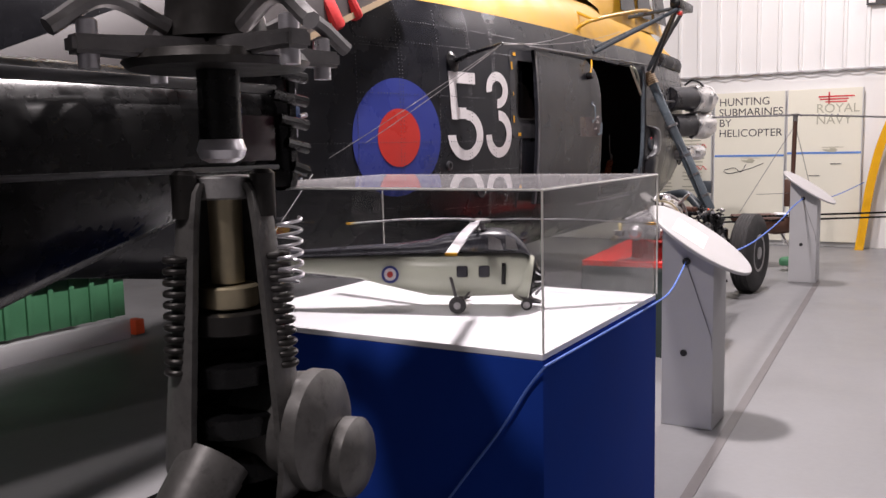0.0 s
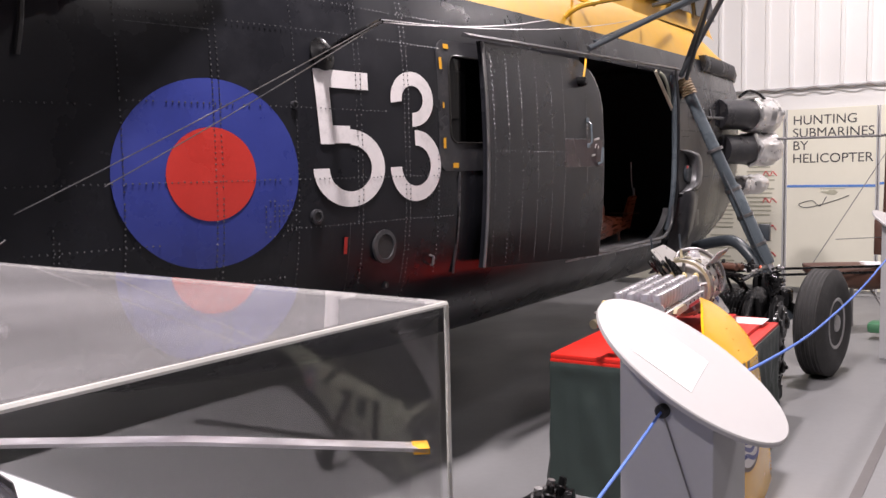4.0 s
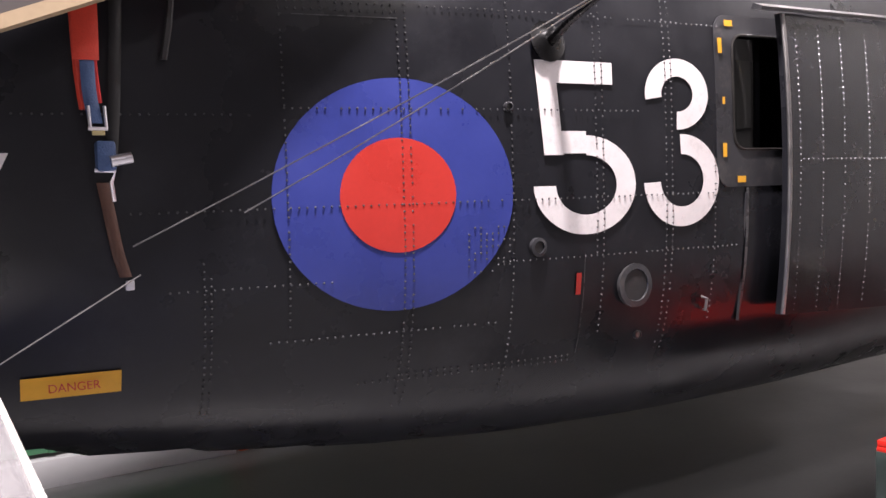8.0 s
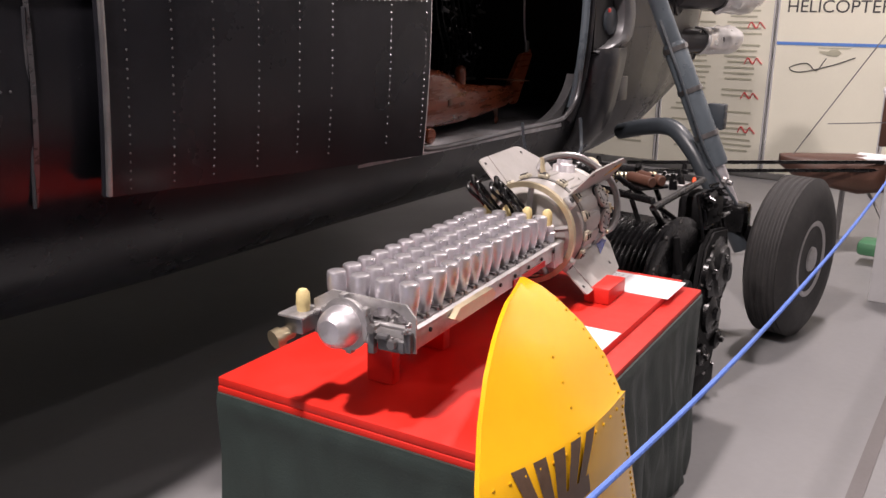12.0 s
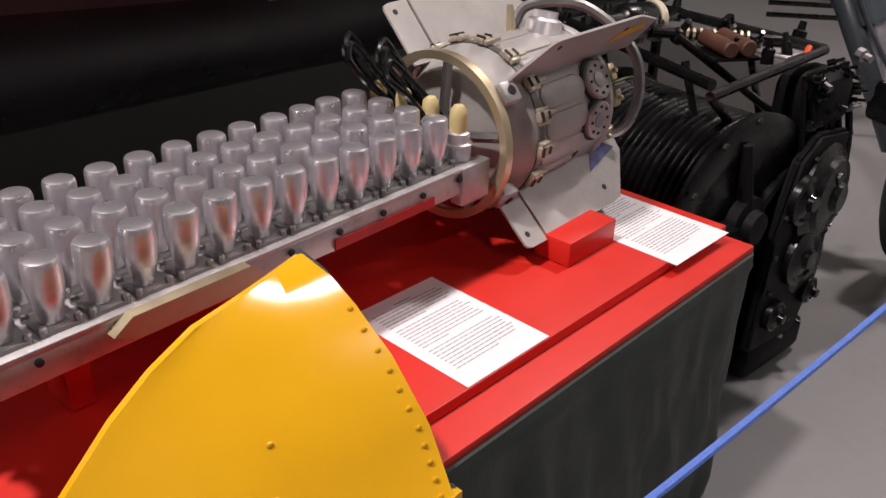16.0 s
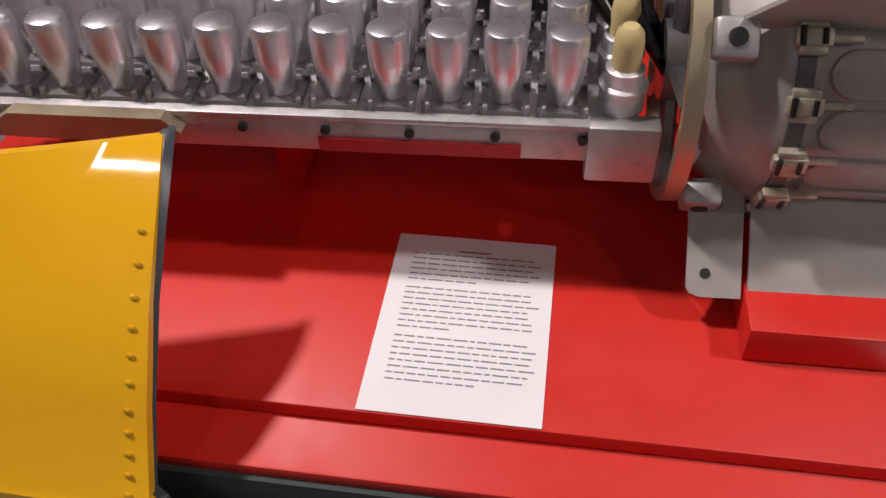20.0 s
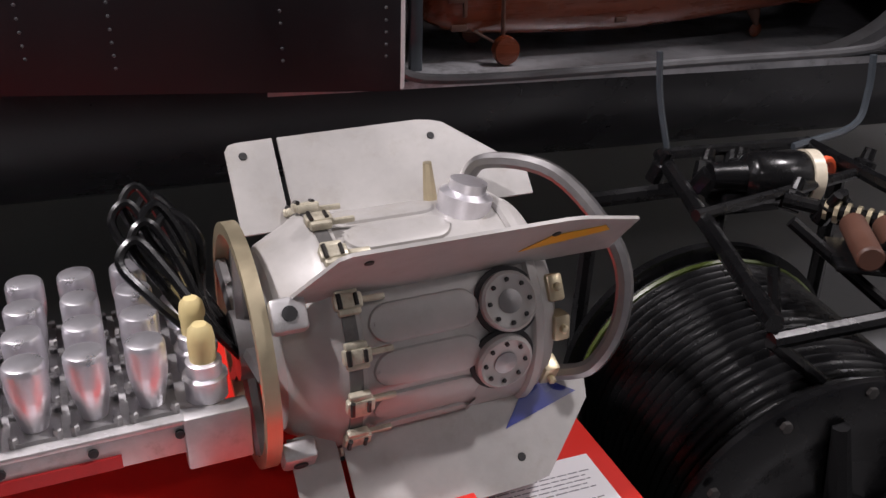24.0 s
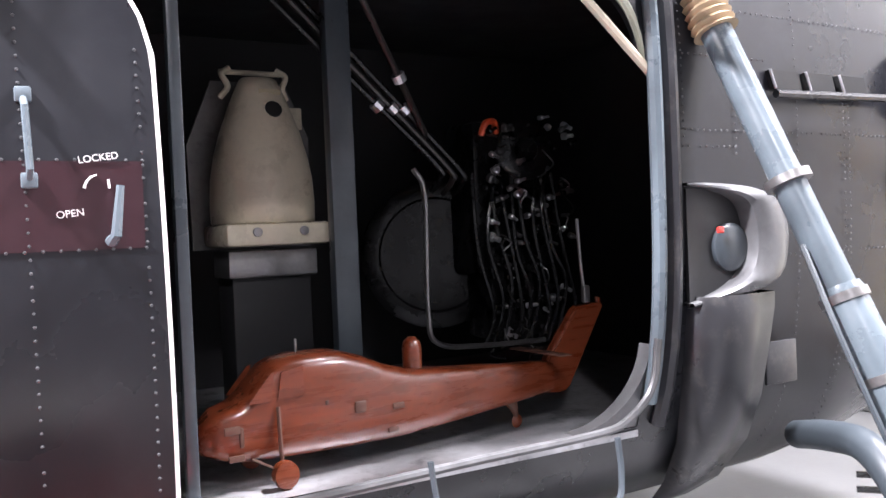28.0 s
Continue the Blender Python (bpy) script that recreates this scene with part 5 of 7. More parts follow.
upf = fin("fin", *UF, [(0.05, 0), (0.05, 0.1), (0.10, 0.93), (0.115, 1.0), (0.40, 1.0), (0.43, 0.97), (0.53, 0.72), (0.53, 0.0)], None, "worn aluminium stabiliser fin")
fin("fin", *LB, [(0.03, 0), (0.03, 1.0), (0.40, 1.0), (0.45, 0.2), (0.45, 0)], None, "worn aluminium stabiliser fin")
for fn, who, x, k, sg in ((UB, back, 0.067, 0.81, -1), (UB, back, 0.369, 0.80, -1), (LF, low, 0.064, 0.80, -1), (LF, low, 0.367, 0.72, -1), (UF, upf, 0.14, 0.8, 1), (UF, upf, 0.40, 0.72, 1)):
    o, nrm = fin_at(*fn, x, k, 0.003 if fn[1][0] * fn[1][1] < 0 or fn is UB else -0.003)
    for sd in (1, -1):
        o, nrm = fin_at(*fn, x, k, 0.003 * sd)
        spart("bolt_hole", lathe(B(), [(0, 0.0065), (0.0012, 0.006)], o, nrm * sd, 10), M_BLACKM, who)


def drum_at(ang, x, r):
    return Vector((RA.x + x, RA.y + r * math.cos(ang), RA.z + r * math.sin(ang)))


def drum_mat(ang, x, r):
    """Axes on the drum's side: x along, y round, z outwards."""
    n_ = Vector((0, math.cos(ang), math.sin(ang)))
    m_ = Matrix(((1, 0, 0), tuple(n_.cross(Vector((1, 0, 0)))), tuple(n_))).transposed().to_4x4()
    m_.translation = drum_at(ang, x, r)
    return m_


# raised rounded panels, lugs, gauges and colour marks on the drum
def drum_patch(name, a0, a1, x0, x1, r0, h, m, parent, corner=0.03, nu=10, nv=6):
    """A raised pad that follows the drum's curve, with round corners and sloping edges."""
    bm_ = B()
    arc_ = radians(a1 - a0) * r0
    rings__ = []
    for inset, lift in ((0.0, -0.002), (0.003, h * 0.7), (0.008, h)):
        pts_ = []
        for q_, w_ in rounded(x0 + inset, x1 - inset, inset, arc_ - inset, max(corner - inset, 0.004), 5):
            g_ = radians(a0) + w_ / r0
            pts_.append((RA.x + q_, RA.y + (r0 + lift) * math.cos(g_), RA.z + (r0 + lift) * math.sin(g_)))
        rings__.append(ring(bm_, pts_))
    skin(bm_, rings__)
    top_ = rings__[-1]
    for k_ in range(len(top_) // 2 - 1):
        n_ = len(top_)
        a_, b_, c_, d_ = top_[k_], top_[k_ + 1], top_[n_ - 2 - k_], top_[n_ - 1 - k_]
        bm_.faces.new((a_, b_, c_, d_))
    bmesh.ops.recalc_face_normals(bm_, faces=bm_.faces)
    return spart(name, bm_, m, parent)


for a0, a1 in ((70, 92), (95, 114), (117, 126), (141, 161), (163.5, 183.5), (186, 206), (208.5, 218)):
    drum_patch("raised_panel", a0, a1, 0.150, 0.31, 0.160, 0.0055, M_PALE, drum)
for ang, x_, rr_ in ((152, 0.350, 0.042), (181, 0.338, 0.042)):
    nrm = Vector((0, math.cos(radians(ang)), math.sin(radians(ang))))
    o = RA + Vector((x_, 0, 0)) + nrm * 0.150
    g = spart("gauge", lathe(B(), [(0.0, rr_), (0.022, rr_), (0.025, rr_ * 0.9), (0.022, rr_ * 0.78), (0.0225, 0.0)], o, nrm, 28), M_PALE, drum)
    u_ = Vector((1, 0, 0))
    v_ = nrm.cross(u_)
    for k in range(8):
        a = k * math.pi / 4
        spart("gauge_screw", lathe(B(), [(0, 0.0036), (0.003, 0.003)], o + nrm * 0.0225 + u_ * 0.030 * math.cos(a) + v_ * 0.030 * math.sin(a), nrm, 6), M_BLACKM, g)
    spart("gauge_hub", lathe(B(), [(0, 0.017), (0.002, 0.017), (0.0025, 0.014), (0.0035, 0.005), (0.004, 0.0)], o + nrm * 0.022, nrm, 16), M_STEEL, g)
    spart("gauge_gap", lathe(B(), [(0, rr_ * 1.16), (0.004, rr_ * 1.16), (0.0045, rr_)], o + nrm * 0.0085, nrm, 28), M_BLACKM, g)
for ang, x_ in ((150, 0.43), (172, 0.435), (205, 0.43)):
    nrm = Vector((0, math.cos(radians(ang)), math.sin(radians(ang))))
    o = RA + Vector((x_, 0, 0)) + nrm * 0.135
    b = B()
    box(b, (0, 0, 0.010), (0.026, 0.040, 0.03), 0.005)
    lathe(b, [(0.024, 0.006), (0.034, 0.006), (0.036, 0.003)], (0, 0, 0), (0, 0, 1), 8)
    spart("end_bracket", at(b, drum_mat(radians(ang), x_, 0.135)), M_BRASS, drum)
for ang in (140, 215):
    b = B()
    box(b, (0, 0, 0.0), (0.046, 0.044, 0.028), 0.006)
    sl = spart("lug", at(b, drum_mat(radians(ang), 0.05, 0.172)), M_ALUM, drum)
    spart("lug_hole", lathe(B(), [(0, 0.010), (0.002, 0.010)], drum_at(radians(ang), 0.05, 0.1865), (0, math.cos(radians(ang)), math.sin(radians(ang))), 12), M_BLACKM, sl)
o, nrm = fin_at(*UF, 0.0, 0.0, -0.0035)
d = Vector((0, UF[1][0] - UF[0][0], UF[1][1] - UF[0][1])).normalized()
dn = -nrm if nrm.z > 0 else nrm
b = B()
prism(b, [(0.36, 0.055), (0.49, 0.080), (0.475, 0.098), (0.395, 0.092)], RA + Vector((0, *UF[0])) + dn * 0.003, (1, 0, 0), d, dn, 0.001)
spart("amber_flash", b, M_AMBER, upf)
d = Vector((0, LF[1][0] - LF[0][0], LF[1][1] - LF[0][1])).normalized()
o, nrm = fin_at(*LF, 0.0, 0.0, 0.0)
up = -nrm if nrm.z < 0 else nrm
b = B()
prism(b, [(0.355, 0.060), (0.485, 0.030), (0.42, -0.012)], RA + Vector((0, *LF[0])) + up * 0.003, (1, 0, 0), d, up, 0.001)
spart("blue_flash", b, M_BLUE, low)
b = B()
tube(b, smooth_line([(RA.x + 0.40, RA.y + 0.12, RA.z + 0.14), (RA.x + 0.43, RA.y + 0.10, RA.z + 0.185), (RA.x + 0.50, RA.y + 0.0, RA.z + 0.19), (RA.x + 0.545, RA.y - 0.11, RA.z + 0.11), (RA.x + 0.54, RA.y - 0.15, RA.z + 0.02), (RA.x + 0.50, RA.y - 0.15, RA.z - 0.06), (RA.x + 0.455, RA.y - 0.11, RA.z - 0.09)], 6), 0.013, 8)
spart("grey_hose", b, M_STEEL)
b = B()
lathe(b, [(0, 0.04), (0.03, 0.04), (0.036, 0.028), (0.05, 0.028)], (RA.x + 0.345, RA.y + 0.0, RA.z + 0.15), (0.2, 0, 1), 18)
spart("filler_neck", b, M_ALU)
b = B()
tube(b, [(RA.x + 0.325, RA.y + 0.07, RA.z + 0.14), (RA.x + 0.32, RA.y + 0.075, RA.z + 0.205)], [0.012, 0.007], 8)
spart("brass_pin", b, M_BRASS)
for k in range(7):
    y = 0.05 + 0.025 * k
    lean = 0.018 * (k % 4)
    b = B()
    tube(b, smooth_line([(0.892 + 0.004 * k, 0.03 + y * 0.8, 1.09), (0.845 + lean, y + 0.03, 1.15), (0.815 + lean, y + 0.06, 1.190 + 0.012 * (k % 3)), (0.84 + lean, y + 0.075, 1.212 + 0.012 * (k % 3)), (0.870 + lean, y + 0.05, 1.175), (0.915, y + 0.01, 1.10), (0.955, y * 0.5 + 0.05, 1.03)], 6), 0.0065, 7)
    spart("black_cable", b, M_BLACK)

cradle = root("red_cradle", 7.2, 2.0, 0.745, "red wooden stand under the sonar", "stand", rz=7.8)
part("plank", at(box(B(), (0.50, 0.12, 0.978), (0.80, 0.18, 0.022), 0.003), MA), M_REDTOP, cradle)
for x in (0.16, 0.44):
    part("upright", at(box(B(), (x, 0.16, 0.885), (0.04, 0.08, 0.165), 0.003), MA), M_REDTOP, cradle)
blk = root("red_block", 7.98, 1.97, 0.745, "red painted wooden support block", "block", rz=5)
part("body", at(box(B(), (0, 0, 0.028), (0.17, 0.09, 0.055), 0.003), Matrix.Translation((7.985, 1.975, 0.745)) @ pose(0, 0, 0, 0, 0, 6)), M_REDTOP, blk)

# ---- black winch unit on the floor ----
winch = root("winch_unit", 8.85, 2.4, 0, "black cable winch unit standing on the floor", "winch")
DC = Vector((8.70, 1.985, 0.585))
b = B()
prof = [(0, 0.08), (0.006, 0.10), (0.006, 0.20), (0, 0.22), (0, 0.30), (0.004, 0.306), (0.016, 0.306), (0.02, 0.30), (0.025, 0.24)]
k = 0
while k < 19:
    z = 0.035 + k * 0.0235
    prof += [(z, 0.268), (z + 0.006, 0.282), (z + 0.012, 0.286), (z + 0.018, 0.282), (z + 0.0225, 0.268)]
    k += 1
prof += [(0.485, 0.24), (0.49, 0.305), (0.51, 0.305), (0.51, 0.1)]
lathe(b, prof, DC, (0.07, 1, 0), 64)
drm = part("cable_drum", b, M_BLACK, winch, "drum wound with shiny black cable")
part("green_line", lathe(B(), [(0.452, 0.2875), (0.458, 0.2905), (0.464, 0.2875)], DC, (0.07, 1, 0), 48), M_GREENL, drm, "faded green winding on the drum")
for x0, z0, x1, z1 in ((8.50, 0.1, 8.52, 0.95), (9.14, 0.1, 9.12, 0.97), (8.5, 0.12, 9.14, 0.12), (8.5, 0.95, 9.12, 0.97), (8.52, 0.5, 9.0, 0.12)):
    part("frame_bar", tube(B(), [(x0, 2.62, z0), (x1, 2.62, z1)], 0.018, 8), M_BLACK, winch)
# open spider of the near flange: rim, arms and bearing boss
for k in range(5):
    a = 0.5 + k * 2 * math.pi / 5
    b = B()
    tube(b, [(DC.x + 0.05 * math.cos(a), DC.y - 0.012, DC.z + 0.05 * math.sin(a)), (DC.x + 0.24 * math.cos(a), DC.y - 0.004, DC.z + 0.24 * math.sin(a))], [0.024, 0.014], 8)
    part("flange_arm", b, M_SOOT, drm)
for k in range(12):
    a = k * math.pi / 6
    part("flange_bolt", lathe(B(), [(0, 0.010), (0.008, 0.010), (0.010, 0.006)], DC + Vector((0.29 * math.cos(a), 0.002, 0.29 * math.sin(a))), (0, -1, 0), 6), M_STEELD, drm)
part("bearing_boss", lathe(B(), [(0, 0.085), (0.03, 0.08), (0.035, 0.05), (0.06, 0.045), (0.062, 0.0)], DC, (0, -1, 0), 20), M_SOOT, drm)
for x, y in ((8.98, 2.02), (9.1, 2.04), (8.6, 2.62), (9.1, 2.62)):
    b = B()
    box(b, (x, y, 0.065), (0.07, 0.07, 0.13), 0.01)
    part("foot", b, M_BLACK, winch)
for p, q, r in (((8.55, 2.05, 0.98), (8.72, 2.72, 1.0), 0.016), ((9.12, 2.05, 0.98), (9.1, 2.72, 1.0), 0.016), ((8.55, 2.05, 0.95), (9.12, 2.05, 0.98), 0.014), ((8.72, 2.72, 1.0), (9.1, 2.72, 1.0), 0.014), ((8.55, 2.05, 0.95), (8.95, 2.03, 0.62), 0.012), ((8.75, 2.3, 1.02), (9.05, 2.05, 0.75), 0.012), ((8.62, 2.4, 1.0), (9.12, 2.55, 0.99), 0.012), ((8.9, 2.72, 1.0), (8.75, 2.5, 0.8), 0.012), ((9.12, 2.3, 0.98), (8.95, 2.0, 0.5), 0.012), ((8.65, 2.2, 0.99), (8.62, 2.02, 0.6), 0.011)):
    part("strut", tube(B(), [p, q], r, 8), M_BLACK, winch)
mo = part("motor", lathe(B(), [(0, 0.02), (0.0, 0.03), (0.07, 0.036), (0.08, 0.05), (0.09, 0.056), (0.20, 0.056), (0.21, 0.05)], (8.76, 2.58, 0.995), (1, -0.15, -0.02), 24), M_BLACK, winch, "black motor with a white end ring")
part("end_ring", lathe(B(), [(0, 0.059), (0.025, 0.059), (0.028, 0.05)], Vector((8.76, 2.58, 0.995)) + Vector((1, -0.15, -0.02)).normalized() * 0.205, (1, -0.15, -0.02), 24), M_CREAM, mo)
part("mount", box(B(), (8.86, 2.58, 0.945), (0.16, 0.08, 0.05), 0.01), M_BLACK, mo)
b = B()
o, q = Vector((8.86, 2.46, 0.985)), Vector((9.10, 2.16, 0.985))
tube(b, [o, q], 0.016, 10)
part("screw_rod", b, M_BLACK, winch)
for k in range(11):
    p = o.lerp(q, 0.2 + 0.05 * k)
    part("brass_ring", tube(B(), [p, p + (q - o).normalized() * 0.008], 0.0225, 10), M_BRASS, winch)
for p in ((9.06, 2.07, 0.955), (9.045, 2.585, 0.975)):
    b = B()
    tube(b, [(p[0] + 0.035 * math.cos(a), p[1] + 0.012 * math.cos(a), p[2] + 0.035 * math.sin(a)) for a in np.linspace(0, math.pi, 10)], 0.009, 8)
    part("red_ring", b, M_ORANGE, winch, "orange-red lifting ring")
for d in (0.0, 0.055):
    part("capacitor", lathe(B(), [(0, 0.02), (0.004, 0.024), (0.15, 0.024), (0.155, 0.02)], (8.815 + d, 2.165 - d * 0.4, 1.0), (0.4, 0.75, 0.0), 14), M_BROWN, winch, "dark brown cylinder")
b = B()
box(b, (9.06, 2.165, 0.962), (0.12, 0.14, 0.012), 0.005, None)
part("data_plate", b, M_ALUM, winch)
part("capacitor_tray", at(box(B(), (0, 0, 0), (0.15, 0.13, 0.012), 0.004), Matrix.Translation((8.875, 2.22, 0.970)) @ pose(0, 0, 0, 0, 0, -28)), M_BLACK, winch)
gb = part("gear_case", lathe(B(), [(0, 0.14), (0.02, 0.16), (0.07, 0.16), (0.085, 0.12), (0.10, 0.11), (0.11, 0.05), (0.125, 0.04)], (9.03, 1.99, 0.60), (0.1, -1, 0), 28), M_BLACK, winch)
part("gear_case", lathe(B(), [(0, 0.10), (0.02, 0.115), (0.06, 0.115), (0.075, 0.08), (0.085, 0.03)], (9.06, 1.99, 0.36), (0.1, -1, 0), 24), M_BLACK, winch)
b = B()
box(b, (9.04, 2.03, 0.44), (0.24, 0.12, 0.70), 0.05)
box(b, (9.06, 2.03, 0.86), (0.20, 0.16, 0.16), 0.04)
box(b, (9.0, 2.0, 0.07), (0.34, 0.14, 0.12), 0.03)
part("gear_housing", b, M_SOOT, winch)
b = B()
prism(b, [(8.79, 0.14), (8.80, 0.52), (8.86, 0.74), (8.95, 0.80), (9.12, 0.78), (9.14, 0.30), (9.06, 0.12)], (0, 1.955, 0), (1, 0, 0), (0, 0, 1), (0, -1, 0), 0.035)
bmesh.ops.bevel(b, geom=list(b.edges), offset=0.010, segments=2, affect="EDGES")
cover = part("gear_cover", b, M_SOOT, winch, "dull black cast cover with bosses")
for x, z, r in ((8.90, 0.62, 0.075), (9.03, 0.66, 0.060), (8.97, 0.42, 0.095), (8.88, 0.25, 0.05), (9.07, 0.27, 0.045)):
    part("boss", lathe(B(), [(0, r), (0.02, r * 0.97), (0.024, r * 0.8), (0.018, r * 0.72), (0.030, r * 0.35), (0.045, r * 0.3), (0.046, 0)], (x, 1.92, z), (0, -1, 0), 24), M_BLACK, cover)
for k in range(14):
    a = k * 2 * math.pi / 14
    part("cover_bolt", lathe(B(), [(0, 0.008), (0.008, 0.008), (0.010, 0.004)], (8.965 + 0.145 * math.cos(a), 1.92, 0.46 + 0.28 * math.sin(a)), (0, -1, 0), 6), M_STEELD, cover)
rnd = random.Random(11)
for k in range(70):
    x, z = rnd.uniform(8.90, 9.18), rnd.uniform(0.10, 0.98)
    r = rnd.uniform(0.008, 0.022)
    part("fitting", lathe(B(), [(0, r), (0.02, r), (0.024, r * 0.6), (0.045, r * 0.6)], (x, 1.965 + 0.02 * rnd.random(), z), (rnd.uniform(-0.6, 0.6), -1, rnd.uniform(-0.4, 0.6)), 8), M_STEEL if k % 6 == 0 else M_BLACK, winch)
for k in range(16):
    x, y = rnd.uniform(8.65, 9.2), rnd.uniform(2.1, 2.7)
    r = rnd.uniform(0.012, 0.03)
    part("top_fitting", lathe(B(), [(0, r), (0.04, r), (0.045, r * 0.6), (0.07, r * 0.5)], (x, y, 0.96), (rnd.uniform(-0.5, 0.5), rnd.uniform(-0.5, 0.5), 1), 10), M_BLACK, winch)
for k in range(3):
    b = B()
    tube(b, [(9.02 + 0.035 * k, 2.02, 0.80), (9.02 + 0.035 * k, 1.985, 0.83)], 0.014, 8)
    part("knob", b, M_STEEL, winch)
for k in range(9):
    x = 8.92 + 0.03 * k
    top = 0.95
    b = B()
    tube(b, smooth_line([(x, 2.0, top), (x + rnd.uniform(-0.04, 0.06), 1.945, top * 0.75), (x + rnd.uniform(-0.06, 0.04), 1.95, top * 0.5), (x + rnd.uniform(-0.04, 0.04), 1.97, 0.2)], 5), rnd.uniform(0.006, 0.012), 6)
    part("hose", b, M_BLACK, winch)
part("bent_rod", tube(B(), smooth_line([(8.74, 2.72, 1.0), (8.72, 2.75, 1.12), (8.71, 2.76, 1.22)], 4), 0.007, 6), M_STRUTD, winch)
b = B()
tube(b, smooth_line([(9.05, 2.70, 1.0), (9.22, 2.72, 1.03), (9.26, 2.74, 1.1), (9.26, 2.75, 1.19)], 5), 0.009, 6)
part("bent_rod", b, M_STRUTD, winch)

# ---- yellow panel with a painted badge, leaning on the table ----
panel = root("yellow_panel", 7.2, 1.6, 0, "curved glossy yellow cowling panel with a painted badge", "cowling panel")
PZ = [0.0, 0.15, 0.38, 0.60, 0.70, 0.755, 0.76, 0.85, 0.93, 0.985, 1.015, 1.034]
PE = [(7.53, 1.57), (7.50, 1.57), (7.41, 1.575), (7.33, 1.58), (7.30, 1.585), (7.30, 1.585), (7.285, 1.59), (7.282, 1.635), (7.272, 1.70), (7.26, 1.765), (7.25, 1.81), (7.236, 1.855)]
PL = [(6.60, 1.53), (6.59, 1.535), (6.58, 1.55), (6.61, 1.58), (6.65, 1.61), (6.68, 1.63), (6.685, 1.633), (6.75, 1.67), (6.82, 1.70), (6.90, 1.73), (6.96, 1.75), (7.03, 1.775)]


def panel_at(u, z, off=0.0):
    """A place on the bowed outer face: u from the plain side (0) to the riveted edge (1)."""
    ex, ey = (float(np.interp(z, PZ, [p[i] for p in PE])) for i in (0, 1))
    lx, ly = (float(np.interp(z, PZ, [p[i] for p in PL])) for i in (0, 1))
    bow = 0.06 * math.sin(math.pi * (0.06 + 0.86 * u)) * min(1, (1.05 - z) * 3.0)
    return Vector((lx + (ex - lx) * u - bow * 0.2 + 0.012, ly + (ey - ly) * u - bow - off + 0.018, z * 0.985))


bm = B()
fr, bk = [], []
for z in PZ:
    fr.append(ring(bm, [panel_at(u, z) for u in np.linspace(0, 1, 15)]))
    bk.append(ring(bm, [panel_at(u, z) + Vector((0.0, 0.012, -0.002)) for u in np.linspace(0, 1, 15)]))
skin(bm, fr, False)
skin(bm, bk, False)
for i in range(len(PZ) - 1):
    for e in (0, -1):
        bm.faces.new((fr[i][e], fr[i + 1][e], bk[i + 1][e], bk[i][e]))
for e in (0, -1):
    for i in range(14):
        bm.faces.new((fr[e][i], fr[e][i + 1], bk[e][i + 1], bk[e][i]))
bmesh.ops.recalc_face_normals(bm, faces=bm.faces)
part("shell", bm, M_YPANEL, panel)
bm = B()
rs = []
for z in PZ:
    p = panel_at(0.985, z)
    rs.append(ring(bm, [p + Vector((0.004, 0.006, 0)), p + Vector((0.010, 0.020, 0)), p + Vector((0.004, 0.022, 0)), p + Vector((-0.004, 0.01, 0))]))
skin(bm, rs, True, True, True)
bmesh.ops.recalc_face_normals(bm, faces=bm.faces)
part("edge_flange", bm, M_STRUTD, panel, "dark grey inner edge flange")
riv = lathe(B(), [(0, 0.0055), (0.0015, 0.005), (0.003, 0.003), (0.0034, 0.0)], (0, 0, 0), (0, -1, 0), 8)
rv = None
spots = [(0.965, z) for z in np.arange(0.06, 1.0, 0.022)] + [(u, 0.735) for u in np.arange(0.06, 0.95, 0.075)] + [(0.55, z) for z in np.arange(0.76, 0.96, 0.05)]
for u, z in spots:
    p = panel_at(u, z)
    if rv is None:
        rv = part("rivet", riv, M_YPANEL, panel)
        rv.matrix_basis = Matrix.Translation(p)
        rv.matrix_parent_inverse = panel.matrix_basis.inverted()
    else:
        o = new("rivet", rv.data)
        o.parent = panel
        o.matrix_parent_inverse = panel.matrix_basis.inverted()
        o.matrix_basis = Matrix.Translation(p)


def badge(name, outline_uz, material, off, label=""):
    bm = B()
    bm.faces.new(ring(bm, [panel_at(u, z, off) for u, z in outline_uz]))
    bmesh.ops.triangulate(bm, faces=bm.faces)
    bmesh.ops.recalc_face_normals(bm, faces=bm.faces)
    return part(name, bm, material, panel, label)


def badge_grid(name, fn, nu, nv, material, off, label=""):
    bm = B()
    g = [ring(bm, [panel_at(*fn(i / nu, j / nv), off) for j in range(nv + 1)]) for i in range(nu + 1)]
    skin(bm, g, False)
    bmesh.ops.recalc_face_normals(bm, faces=bm.faces)
    return part(name, bm, material, panel, label)


M_BADGE = mat("badge_brown", (0.10, 0.06, 0.04), 0.4, vary=0.3, scale=40)
badge_grid("badge_field", lambda u, v: (0.40 + 0.25 * v * math.cos(u * 2 * math.pi), 0.42 + 0.19 * v * math.sin(u * 2 * math.pi)), 32, 5, M_BADGE, 0.003, "dark oval field of the badge")
badge_grid("badge_centre", lambda u, v: (0.40 + 0.18 * v * math.cos(u * 2 * math.pi), 0.38 + 0.13 * v * math.sin(u * 2 * math.pi)), 28, 4, M_WHITE, 0.0045, "white centre of the badge")
for k in range(4):
    badge_grid("wave_bar", lambda u, v, k=k: (0.24 + 0.32 * u, 0.29 + 0.052 * k + 0.02 * math.sin(u * 6.28 + k) + 0.024 * v), 14, 1, M_BLUE, 0.006)
